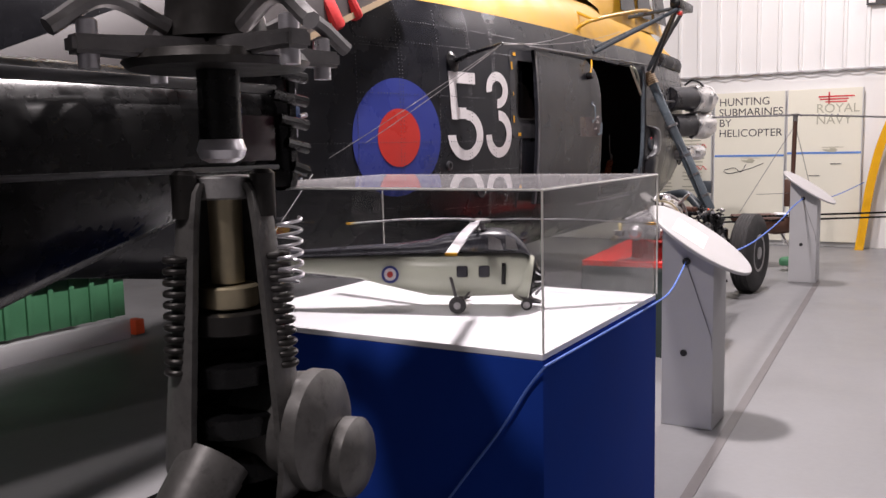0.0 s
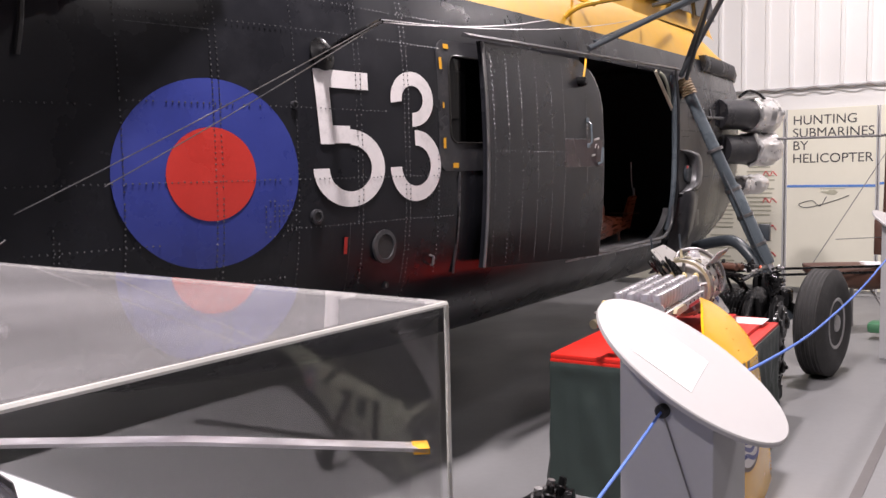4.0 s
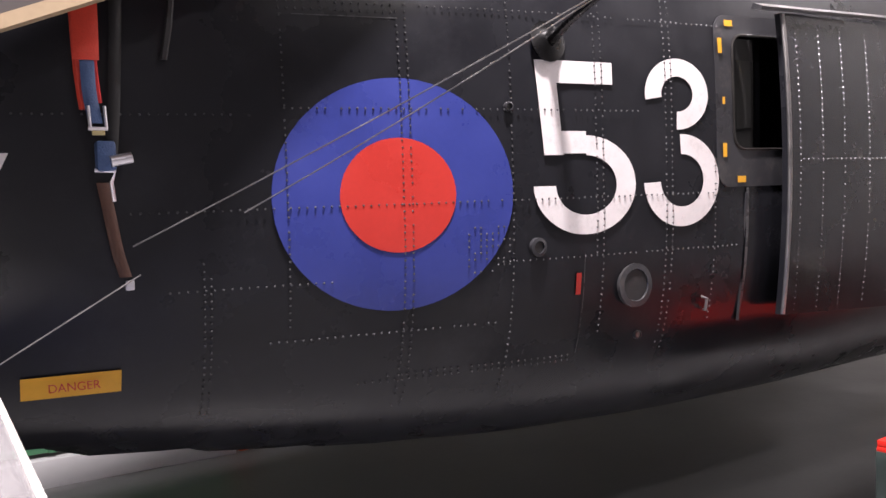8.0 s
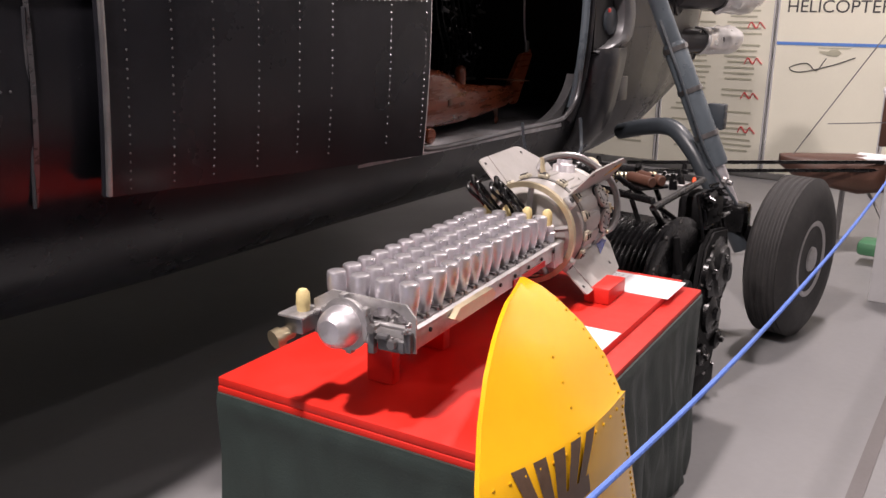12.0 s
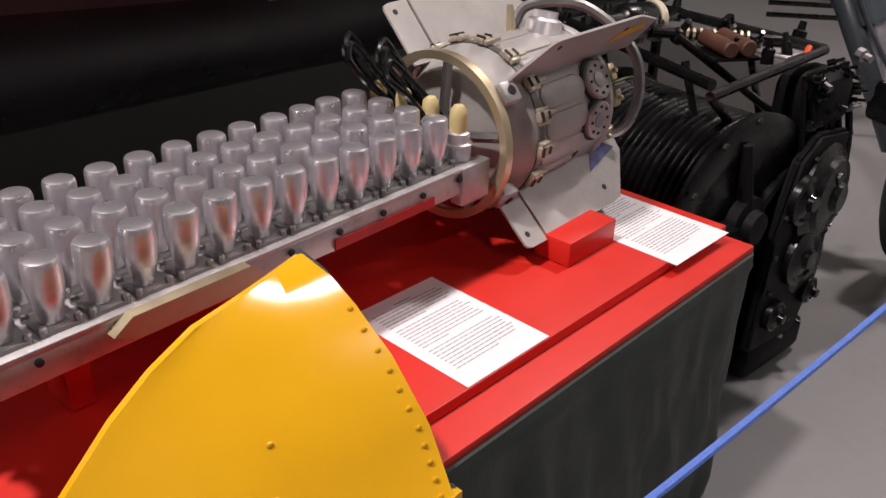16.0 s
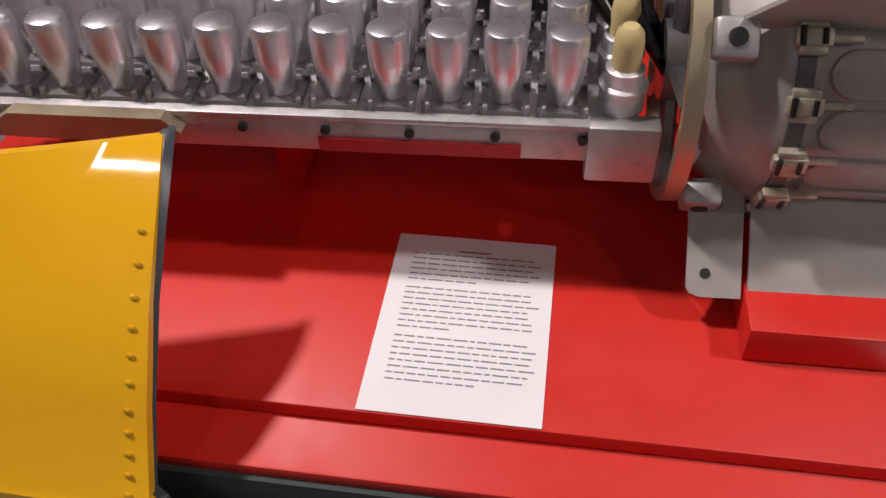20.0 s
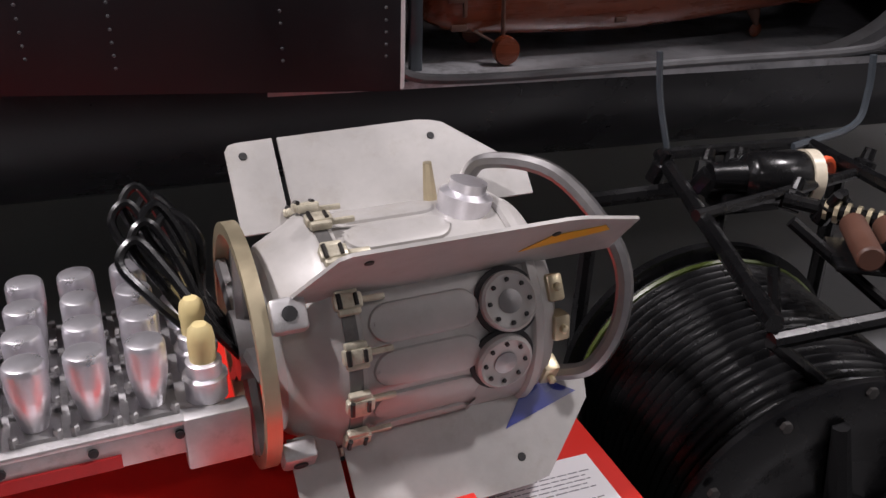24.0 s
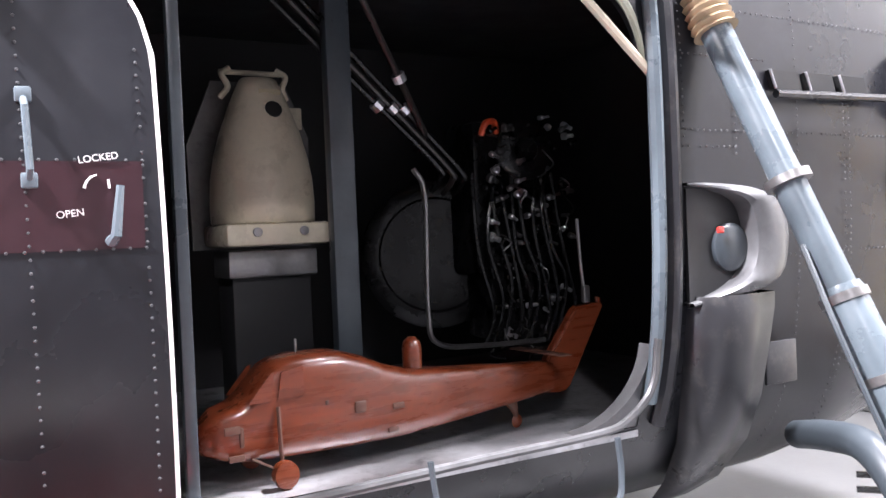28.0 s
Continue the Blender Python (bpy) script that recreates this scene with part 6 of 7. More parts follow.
for k in range(5):
    du = (k - 2) * 0.085
    badge_grid("crown_point", lambda u, v, du=du: (0.39 + du * (0.75 + 0.55 * v) + 0.05 * (u - 0.5) * (1 + 0.4 * v), 0.655 + 0.10 * v), 2, 4, M_BADGE, 0.004)
badge_grid("crown_band", lambda u, v: (0.21 + 0.36 * u, 0.615 + 0.045 * v), 8, 2, M_BADGE, 0.004)
p = panel_at(0.31, 0.545, 0.006)
words("badge_number", "737", Matrix.Translation(p) @ pose(0, 0, 0, 90, 0, -6), 0.05, M_WHITE, panel)

# ---- reading desks with oval tops ----
def reading_desk(dx, dy_, label):
    r = root("reading_desk", 5.33 + dx, 1.30 + dy_, 0, label, "reading desk", "reading desks")
    O = Vector((dx, dy_, 0))
    b = B()
    base = [(5.20, 1.12), (5.20, 1.42), (5.42, 1.38), (5.51, 1.12)]
    lo = ring(b, [O + Vector((x, y, 0)) for x, y in base])
    zt = lambda x, y: 0.945 + (y - 1.02) * 0.62 + (x - 5.29) * 0.19
    hi = ring(b, [O + Vector((x, y, zt(x, y))) for x, y in base])
    skin(b, [lo, hi], True, True, True)
    bmesh.ops.bevel(b, geom=[e for e in b.edges], offset=0.004, segments=1, affect="EDGES")
    bmesh.ops.recalc_face_normals(b, faces=b.faces)
    part("post", b, M_LECT, r)
    c = O + Vector((5.28, 1.228, 1.098))
    t = Vector((0.10, -0.83, -0.53)).normalized()
    s = Vector((1, 0.11, 0.20)).normalized()
    n = s.cross(t)
    n = n if n.z > 0 else -n
    b = B()
    rs = []
    for h, k in ((0, 0.985), (0.004, 1.0), (0.016, 1.0), (0.02, 0.985)):
        rs.append(ring(b, [c + n * h + t * (0.337 * k * math.cos(a)) + s * (0.236 * k * math.sin(a)) for a in np.linspace(0, 2 * math.pi, 56, endpoint=False)]))
    skin(b, rs, True, True, True)
    bmesh.ops.recalc_face_normals(b, faces=b.faces)
    part("top_plate", b, M_LECT2, r, "pale grey oval reading plate")
    part("rope_hook", lathe(B(), [(0, 0.022), (0.02, 0.022), (0.03, 0.015)], O + Vector((5.20, 1.275, 0.985)), (-1, 0, 0), 14), M_BLACKM, r, "black rope fitting")
    part("rope_hook", lathe(B(), [(0, 0.022), (0.02, 0.022), (0.03, 0.015)], O + Vector((5.50, 1.285, 0.985)), (1, 0, 0), 14), M_BLACKM, r)
    part("cable_hole", lathe(B(), [(0, 0.02), (0.003, 0.02)], O + Vector((5.20, 1.288, 0.445)), (-1, 0, 0), 18), M_BLACKM, r)
    b = B()
    tube(b, [O + Vector((5.198, 1.275, 0.97)), O + Vector((5.20, 1.13, 0.55)), O + Vector((5.215, 1.118, 0.1))], 0.003, 5)
    part("thin_cord", b, M_STEEL, r)
    m = Matrix((( *s, 0), (*(-t), 0), (*n, 0), (0, 0, 0, 1))).transposed()
    m.translation = c + n * 0.0205 - t * 0.065 - s * 0.028
    return m


m1 = reading_desk(0, 0, "light grey reading desk with a pale oval top")
sheet("label_card", 0, 0, 0, 0, "white printed label on the oval reading plate", 5, 0.225, 0.205, m1)
m2 = reading_desk(5.78, 0.17, "light grey reading desk standing near the far wall")
reading_desk(-7.2, -1.0, "light grey reading desk at the end of the rope")


def rope(name, pts, label, r=0.0065):
    b = B()
    tube(b, smooth_line(pts, 8), r, 8)
    return tagged(part(name, b, M_ROPE), label, "barrier rope", "barrier ropes")


rope("barrier_rope", [(5.52, 1.285, 0.985), (6.1, 1.33, 0.895), (7.3, 1.36, 0.835), (8.3, 1.38, 0.85), (9.2, 1.40, 0.89), (10.2, 1.43, 0.955), (10.96, 1.445, 0.985)], "blue rope strung between two reading desks")
rope("barrier_rope", [(5.18, 1.275, 0.985), (4.6, 1.16, 0.985), (4.1, 1.06, 1.0), (3.72, 1.0, 1.022), (3.2, 1.0, 1.018), (2.6, 1.0, 1.018), (2.552, 1.004, 1.012), (2.55, 1.06, 0.94), (2.546, 1.15, 0.80), (2.54, 1.34, 0.54), (2.52, 1.5, 0.30), (2.4, 1.62, 0.06), (2.1, 1.62, 0.012)], "blue rope laid round the blue plinth corner", 0.0042)
rope("barrier_rope", [(11.30, 1.455, 0.985), (12.2, 1.4, 0.90), (13.4, 1.3, 0.9), (14.7, 1.1, 1.0)], "blue rope running on to the wall")

# ---- plinth, clear case and the scale model ----
plinth = root("plinth", 3.135, 1.68, 0, "blue cloth-covered plinth with a white top", "plinth")
PX0, PX1, PY0, PY1 = 2.56, 3.71, 1.01, 2.36
b = B()
box(b, ((PX0 + PX1) / 2, (PY0 + PY1) / 2, 0.515), (PX1 - PX0, PY1 - PY0, 1.03), 0.008)
part("cover", b, M_BLUECLOTH, plinth, "bright blue felt cover")
b = B()
box(b, ((PX0 + PX1) / 2, (PY0 + PY1) / 2, 1.04), (PX1 - PX0 - 0.004, PY1 - PY0 - 0.004, 0.02), 0.003)
part("top_board", b, M_WTOP, plinth)
case = root("display_case", 3.135, 1.68, 1.05, "clear acrylic case over the model helicopter", "display case")
zt = 1.54
for c, s in ((((PX0 + PX1) / 2, PY0 + 0.008, (1.05 + zt) / 2), (PX1 - PX0 - 0.02, 0.004, zt - 1.05)), (((PX0 + PX1) / 2, PY1 - 0.008, (1.05 + zt) / 2), (PX1 - PX0 - 0.02, 0.004, zt - 1.05)),
             ((PX0 + 0.008, (PY0 + PY1) / 2, (1.05 + zt) / 2), (0.004, PY1 - PY0 - 0.026, zt - 1.05)), ((PX1 - 0.008, (PY0 + PY1) / 2, (1.05 + zt) / 2), (0.004, PY1 - PY0 - 0.026, zt - 1.05)),
             (((PX0 + PX1) / 2, (PY0 + PY1) / 2, zt + 0.003), (PX1 - PX0 - 0.008, PY1 - PY0 - 0.008, 0.005))):
    o = part("pane", box(B(), c, s), M_ACRYLD if s[2] < 0.01 else M_ACRYL, case, smooth=False)
    o.visible_shadow = False
for p, q in (((PX0, PY0, zt), (PX1, PY0, zt)), ((PX0, PY0, zt), (PX0, PY1, zt)), ((PX1, PY0, zt), (PX1, PY1, zt)), ((PX0, PY1, zt), (PX1, PY1, zt)), ((PX0, PY0, 1.052), (PX0, PY0, zt)), ((PX1, PY0, 1.052), (PX1, PY0, zt)), ((PX0, PY1, 1.052), (PX0, PY1, zt)), ((PX1, PY1, 1.052), (PX1, PY1, zt))):
    part("edge", tube(B(), [p, q], 0.004, 6), M_ACEDGE, case)

MM = Matrix.Translation((3.18, 1.51, 1.05)) @ pose(-0.0, 0, 0, 0, 0, -66) @ Matrix.Translation((-0.09, 0, 0))
model = root("model_helicopter", 3.165, 1.535, 1.05, "cream and dark grey scale model helicopter on three wheels", "model helicopter", rz=-66)


def mpart(name, b, m, parent=None, label="", smooth=True):
    return part(name, at(b, MM), m, parent or model, label, smooth)


def loft(stations, n=20, p=2.6):
    """Rounded-square rings at (x, half width, low, high)."""
    b = B()
    rs = []
    for x, w, z0, z1 in stations:
        pts = []
        for k in range(n):
            a = 2 * math.pi * k / n
            c, s = math.cos(a), math.sin(a)
            pts.append((x, w * abs(c) ** (2 / p) * (1 if c > 0 else -1), (z0 + z1) / 2 + (z1 - z0) / 2 * abs(s) ** (2 / p) * (1 if s > 0 else -1)))
        rs.append(ring(b, pts))
    skin(b, rs, True, True, True)
    bmesh.ops.recalc_face_normals(b, faces=b.faces)
    return b


mpart("lower_body", loft([(-0.90, 0.018, 0.16, 0.19), (-0.6, 0.03, 0.135, 0.20), (-0.42, 0.05, 0.115, 0.205), (-0.32, 0.065, 0.09, 0.21), (-0.142, 0.09, 0.05, 0.213), (0.0, 0.096, 0.045, 0.214), (0.15, 0.096, 0.05, 0.214), (0.215, 0.09, 0.055, 0.213), (0.238, 0.08, 0.06, 0.205)], 28), M_MODEL, None, "cream lower body")
mpart("upper_body", loft([(-0.93, 0.016, 0.188, 0.212), (-0.6, 0.026, 0.198, 0.232), (-0.40, 0.045, 0.206, 0.245), (-0.25, 0.06, 0.21, 0.252), (-0.12, 0.075, 0.212, 0.268), (-0.08, 0.08, 0.213, 0.285), (0.02, 0.084, 0.214, 0.298), (0.10, 0.086, 0.214, 0.308), (0.165, 0.085, 0.214, 0.305), (0.20, 0.082, 0.214, 0.28), (0.24, 0.075, 0.21, 0.228), (0.25, 0.06, 0.2, 0.212)], 28), M_MODELD, None, "dark grey upper body and tail boom")
mpart("nose_ring", lathe(B(), [(-0.02, 0.080), (0, 0.088), (0.018, 0.092), (0.036, 0.088), (0.04, 0.066), (0.03, 0.06)], (0.215, 0, 0.117), (1, 0, -0.17), 32), M_MODEL)
mpart("nose_grille", lathe(B(), [(0, 0.07), (0.02, 0.066), (0.034, 0.045), (0.046, 0.04), (0.058, 0.03), (0.06, 0.0)], (0.242, 0, 0.113), (1, 0, -0.17), 28), M_BLACK, None, "dark nose grille")
for k in range(10):
    a = k * math.pi / 5
    mpart("grille_bar", tube(B(), [(0.268, 0.062 * math.cos(a), 0.108 + 0.062 * math.sin(a)), (0.294, 0.03 * math.cos(a), 0.104 + 0.03 * math.sin(a))], 0.0035, 6), M_ALU)
b = B()
prism(b, [(0.215, 0.05), (0.25, 0.035), (0.29, 0.022), (0.285, 0.017), (0.23, 0.022)], (0, -0.03, 0), (1, 0, 0), (0, 0, 1), (0, 1, 0), 0.06)
mpart("chin_step", b, M_MODELD)
mpart("engine_intake", loft([(-0.16, 0.012, 0.222, 0.25), (-0.12, 0.022, 0.216, 0.256), (0.0, 0.026, 0.215, 0.26), (0.05, 0.012, 0.22, 0.252)], 14), M_MODELD)
b = B()
prism(b, [(-0.93, 0.19), (-0.80, 0.20), (-0.90, 0.32), (-0.955, 0.33)], (0, -0.01, 0), (1, 0, 0), (0, 0, 1), (0, 1, 0), 0.02)
mpart("tail_fin", b, M_MODELD)
b = B()
box(b, (-0.84, 0, 0.195), (0.07, 0.24, 0.008), 0.003)
mpart("tailplane", b, M_MODELD)
b = B()
tube(b, [(-0.925, -0.03, 0.16), (-0.915, -0.03, 0.43)], 0.009, 6)
mpart("tail_rotor", b, M_MODELD)
for sy in (-1, 1):
    for x in (-0.005, 0.078):
        b = B()
        box(b, (x, sy * 0.0955, 0.153), (0.042, 0.004, 0.044), 0.006)
        mpart("cabin_window", b, M_MODELD, None, "", False)
    for x0, x1 in ((0.095, 0.15), (0.16, 0.205)):
        b = B()
        prism(b, [(x0, 0.235), (x1, 0.232), (x1 - 0.01, 0.27), (x0, 0.29)], (0, sy * 0.0835, 0), (1, 0, 0), (0, 0, 1), (0, sy, 0), 0.003)
        mpart("cockpit_pane", b, M_STEEL)
    for r, m, off in ((0.034, M_BLUE, 0.0), (0.024, M_WHITE, 0.0012), (0.012, M_RED, 0.0024)):
        mpart("roundel", lathe(B(), [(0, r), (0.001, r)], (-0.284, sy * (0.074 + off), 0.14), (0, sy, 0.1), 24), m)
    b = B()
    tube(b, [(0.150, sy * 0.096, 0.105), (0.152, sy * 0.0965, 0.185)], 0.009, 6)
    mpart("door_slot", b, M_BLACK)
    for x, w in ((-0.02, 0.15), (0.235, 0.075)):
        y = sy * w
        wh = mpart("wheel", lathe(B(), [(-0.013, 0.016), (-0.012, 0.03), (0, 0.033), (0.012, 0.03), (0.013, 0.016)], (x, y, 0.034), (0, 1, 0), 20) if x < 0.1 else lathe(B(), [(-0.009, 0.01), (-0.008, 0.02), (0, 0.022), (0.008, 0.02), (0.009, 0.01)], (x, y, 0.022), (0, 1, 0), 16), M_RUBBER, None, "black rubber wheel")
        mpart("hub", lathe(B(), [(0, 0.014), (0.004, 0.013)], (x, y + sy * (0.012 if x < 0.1 else 0.0085), 0.034 if x < 0.1 else 0.022), (0, sy, 0), 12), M_STEEL, wh)
        b = B()
        tube(b, [(x, y - sy * 0.015, 0.034), (x - 0.03, sy * 0.09, 0.13) if x < 0.1 else (x - 0.01, sy * 0.05, 0.07)], 0.007, 6)
        tube(b, [(x, y - sy * 0.015, 0.034), (x + 0.04, sy * 0.08, 0.07) if x < 0.1 else (x - 0.03, sy * 0.06, 0.06)], 0.005, 6)
        mpart("wheel_strut", b, M_STEEL)
mpart("rotor_mast", lathe(B(), [(0, 0.03), (0.01, 0.02), (0.03, 0.016), (0.035, 0.04), (0.045, 0.045), (0.05, 0.02)], (0.06, 0, 0.295), (0, 0, 1), 16), M_STEEL)
for k in range(3):
    a = radians((-47 if k == 0 else -39) + 66 + 120 * k)
    d = Vector((math.cos(a), math.sin(a), 0))
    s = Vector((-math.sin(a), math.cos(a), 0))
    hb = Vector((0.06, 0, 0))
    b = B()
    rs = []
    for t in (0.04, 0.12, 0.14, 0.4, 0.70, 0.72):
        w = 0.008 if t < 0.13 else 0.022
        z = 0.338 - 0.085 * t * t
        rs.append(ring(b, [hb + d * t - s * w + Vector((0, 0, z)), hb + d * t + s * w * 0.6 + Vector((0, 0, z - 0.002)), hb + d * t + s * w * 0.6 + Vector((0, 0, z + 0.003)), hb + d * t - s * w + Vector((0, 0, z + 0.005))]))
    skin(b, rs, True, True, True)
    bmesh.ops.recalc_face_normals(b, faces=b.faces)
    bl = mpart("rotor_blade", b, M_ALU, None, "silver rotor blade with an amber tip")
    b = B()
    box(b, (0.71, -0.004, 0.2965), (0.022, 0.036, 0.008))
    b.transform(Matrix.Translation((0.06, 0, 0)) @ Matrix.Rotation(a, 4, "Z"))
    mpart("blade_tip", b, M_AMBER, bl, "", False)
sheet("label_card", 3.35, 1.06, 1.0505, 10, "small white label inside the case", 3, 0.12, 0.03)

# ---- cutaway gearbox on its stand ----
cut = root("cutaway_gearbox", 1.755, 1.475, 0, "grey cutaway rotor gearbox on a dark stand", "gearbox")
GX, GY = 1.755, 1.475


def gl(name, prof, z, m, parent=None, label="", seg=32, axis=(0, 0, 1), dx=0.0, dyy=0.0):
    return part(name, lathe(B(), prof, (GX + dx, GY + dyy, z), axis, seg), m, parent or cut, label)


gl("stand", [(0, 0.26), (0.03, 0.26), (0.04, 0.1), (0.55, 0.1), (0.56, 0.24), (0.6, 0.24)], 0, M_BLACK, None, "dark stand under the gearbox")
bm = B()
rs = []
SEG = 36
view = math.atan2(-1.43, -1.47)
for z, r in ((0.84, 0.155), (0.92, 0.17), (1.05, 0.16), (1.2, 0.145), (1.35, 0.13), (1.5, 0.115), (1.58, 0.10), (1.6, 0.085)):
    rs.append(ring(bm, [(GX + r * math.cos(view + radians(38) + radians(284) * k / SEG), GY + r * math.sin(view + radians(38) + radians(284) * k / SEG), z) for k in range(SEG + 1)]))
skin(bm, rs, False)
inner = []
for z, r in ((0.84, 0.135), (0.92, 0.15), (1.05, 0.14), (1.2, 0.125), (1.35, 0.11), (1.5, 0.095), (1.58, 0.08), (1.6, 0.065)):
    inner.append(ring(bm, [(GX + r * math.cos(view + radians(38) + radians(284) * k / SEG), GY + r * math.sin(view + radians(38) + radians(284) * k / SEG), z) for k in range(SEG + 1)]))
skin(bm, inner, False)
for i in range(len(rs) - 1):
    for e in (0, -1):
        bm.faces.new((rs[i][e], rs[i + 1][e], inner[i + 1][e], inner[i][e]))
for e in (0, -1):
    for k in range(SEG):
        bm.faces.new((rs[e][k], rs[e][k + 1], inner[e][k + 1], inner[e][k]))
bmesh.ops.recalc_face_normals(bm, faces=bm.faces)
part("casing", bm, M_CAST, cut, "grey cast casing cut open")
for sgn in (-1, 1):
    a = view + sgn * radians(62)
    for k in range(11):
        z = 1.16 + k * 0.026
        r = 0.15 - 0.04 * (z - 1.2)
        b = B()
        rr = [Vector((GX + (r + 0.012 * math.cos(t)) * math.cos(a + 0.35 * math.sin(t)), GY + (r + 0.012 * math.cos(t)) * math.sin(a + 0.35 * math.sin(t)), z)) for t in np.linspace(0, 2 * math.pi, 12)]
        lathe(b, [(0, 0.030), (0.004, 0.034), (0.010, 0.034), (0.014, 0.030)], (GX + (r - 0.014) * math.cos(a), GY + (r - 0.014) * math.sin(a), z), (0, 0, 1), 18)
        part("cooling_fin", b, M_STEELD, cut)
    part("bolt_boss", lathe(B(), [(0, 0.03), (0.10, 0.03), (0.11, 0.02)], (GX + 0.10 * math.cos(a), GY + 0.10 * math.sin(a), 1.52), (0, 0, 1), 12), M_STEELD, cut)
b = B()
a = view + radians(58)
cx, cy = GX + 0.17 * math.cos(a), GY + 0.17 * math.sin(a)
tube(b, [(cx + 0.028 * math.cos(t), cy + 0.028 * math.sin(t), 1.36 + 0.026 * t / 6.283) for t in np.arange(0, 6.283 * 6, 0.5)], 0.004, 6)
part("coil_spring", b, M_ALU, cut, "bright coil spring")
gl("shaft", [(0, 0.05), (0.42, 0.05), (0.43, 0.04)], 1.66, M_BLACK, None, "black rotor shaft")
gl("shaft_ball", [(0, 0.03), (0.01, 0.05), (0.03, 0.058), (0.055, 0.05), (0.065, 0.04)], 1.645, M_ALU)
gl("inner_shaft", [(0, 0.04), (0.2, 0.04), (0.21, 0.06), (0.25, 0.06)], 1.36, M_BRASS)
for z, r, m in ((1.24, 0.095, M_STEELD), (1.3, 0.07, M_BRASS), (1.12, 0.11, M_BLACK), (1.56, 0.07, M_ALUM), (1.0, 0.12, M_BLACK)):
    gl("bearing_ring", [(0, r * 0.9), (0.005, r), (0.05, r), (0.055, r * 0.9)], z, m)
gl("bevel_gear", [(0, 0.13), (0.05, 0.09), (0.06, 0.05)], 0.9, M_BLACK)
plate_ = gl("swash_plate", [(0, 0.06), (0.0, 0.20), (0.015, 0.215), (0.035, 0.20), (0.05, 0.1), (0.06, 0.05)], 1.86, M_STEELD, None, "star-shaped rotor head plate")
for k in range(4):
    a = view + radians(90 * k + 30)
    d = Vector((math.cos(a), math.sin(a), 0))
    b = B()
    rs = []
    for t, w, h in ((0.05, 0.06, 0.05), (0.15, 0.05, 0.05), (0.28, 0.035, 0.04), (0.34, 0.03, 0.04)):
        s = Vector((-d.y, d.x, 0))
        o = Vector((GX, GY, 1.90)) + d * t
        rs.append(ring(b, [o - s * w - Vector((0, 0, h / 2)), o + s * w - Vector((0, 0, h / 2)), o + s * w + Vector((0, 0, h / 2)), o - s * w + Vector((0, 0, h / 2))]))
    skin(b, rs, True, True, True)
    bmesh.ops.bevel(b, geom=list(b.edges), offset=0.008, segments=2, affect="EDGES")
    bmesh.ops.recalc_face_normals(b, faces=b.faces)
    part("rotor_arm", b, M_STEEL, plate_)
    part("arm_pin", lathe(B(), [(0, 0.022), (0.1, 0.022), (0.105, 0.015)], Vector((GX, GY, 1.85)) + d * 0.30, (0, 0, 1), 12), M_ALU, plate_)
    b = B()
    tube(b, smooth_line([Vector((GX, GY, 1.95)) + d * 0.12, Vector((GX, GY, 2.0)) + d * 0.26, Vector((GX, GY, 1.93)) + d * 0.38], 5), 0.02, 8)
    part("link", b, M_STEEL, plate_)
gl("hub_cap", [(0, 0.12), (0.08, 0.11), (0.2, 0.1), (0.22, 0.06)], 1.93, M_STEELD)
R_ = Vector((math.cos(view + math.pi / 2), math.sin(view + math.pi / 2), 0))
V_ = Vector((math.cos(view), math.sin(view), 0))
for off, z, r, ln in ((0.17, 0.98, 0.15, 0.16), (0.25, 0.90, 0.10, 0.15)):
    o = Vector((GX, GY, z)) + R_ * off
    part("side_drum", lathe(B(), [(-ln, r * 0.85), (0, r * 0.95), (0.01, r), (0.05, r), (0.06, r * 0.9), (0.08, r * 0.5), (0.082, 0)], o, R_ * 0.75 + V_ * 0.5, 32), M_CAST, cut, "grey round side cover")
b = B()
o = Vector((GX, GY, 0.95)) - R_ * 0.05 + V_ * 0.08
tube(b, [o, o - R_ * 0.12 + V_ * 0.12 + Vector((0, 0, -0.17)), o - R_ * 0.2 + V_ * 0.2 + Vector((0, 0, -0.3))], [0.085, 0.075, 0.05], 24)
part("drive_shaft_housing", b, M_CAST, cut)
b = B()
box(b, (GX, GY, 0.72), (0.4, 0.4, 0.24), 0.04)
part("lower_case", b, M_BLACK, cut)

# ---- dark boom section alongside ----
boom = root("tail_boom_section", 0.9, 2.25, 0, "dark glossy tail boom section on a trestle", "tail boom")
b = loft([(-3.6, 0.42, 0.98, 1.95), (-1.0, 0.42, 0.98, 1.95), (1.0, 0.41, 1.12, 1.94), (2.2, 0.40, 1.48, 1.93), (2.42, 0.38, 1.58, 1.91)], 28, 3.2)
part("shell", at(b, Matrix.Translation((0, 2.25, 0))), M_BLACK, boom)
for z in (1.86, 1.62):
    b = B()
    box(b, (-0.6, 1.83, z), (5.9, 0.03, 0.03 if z > 1.7 else 0.016), 0.005)
    part("stringer", b, M_HULL2, boom)
b = B()
box(b, (2.44, 2.25, 1.75), (0.05, 0.84, 0.42), 0.04)
part("end_frame", b, M_BLACK, boom)
b = B()
box(b, (2.22, 1.836, 1.71), (0.26, 0.012, 0.14), 0.004)
part("red_panel", b, M_MAROON, boom, "faded red panel")
b = B()
tube(b, smooth_line([(2.05, 1.87, 1.94), (2.2, 1.8, 1.99), (2.35, 1.82, 1.97), (2.46, 1.86, 1.93)], 5), [0.03] * 16, 8)
part("red_cover", b, M_REDCL, boom)
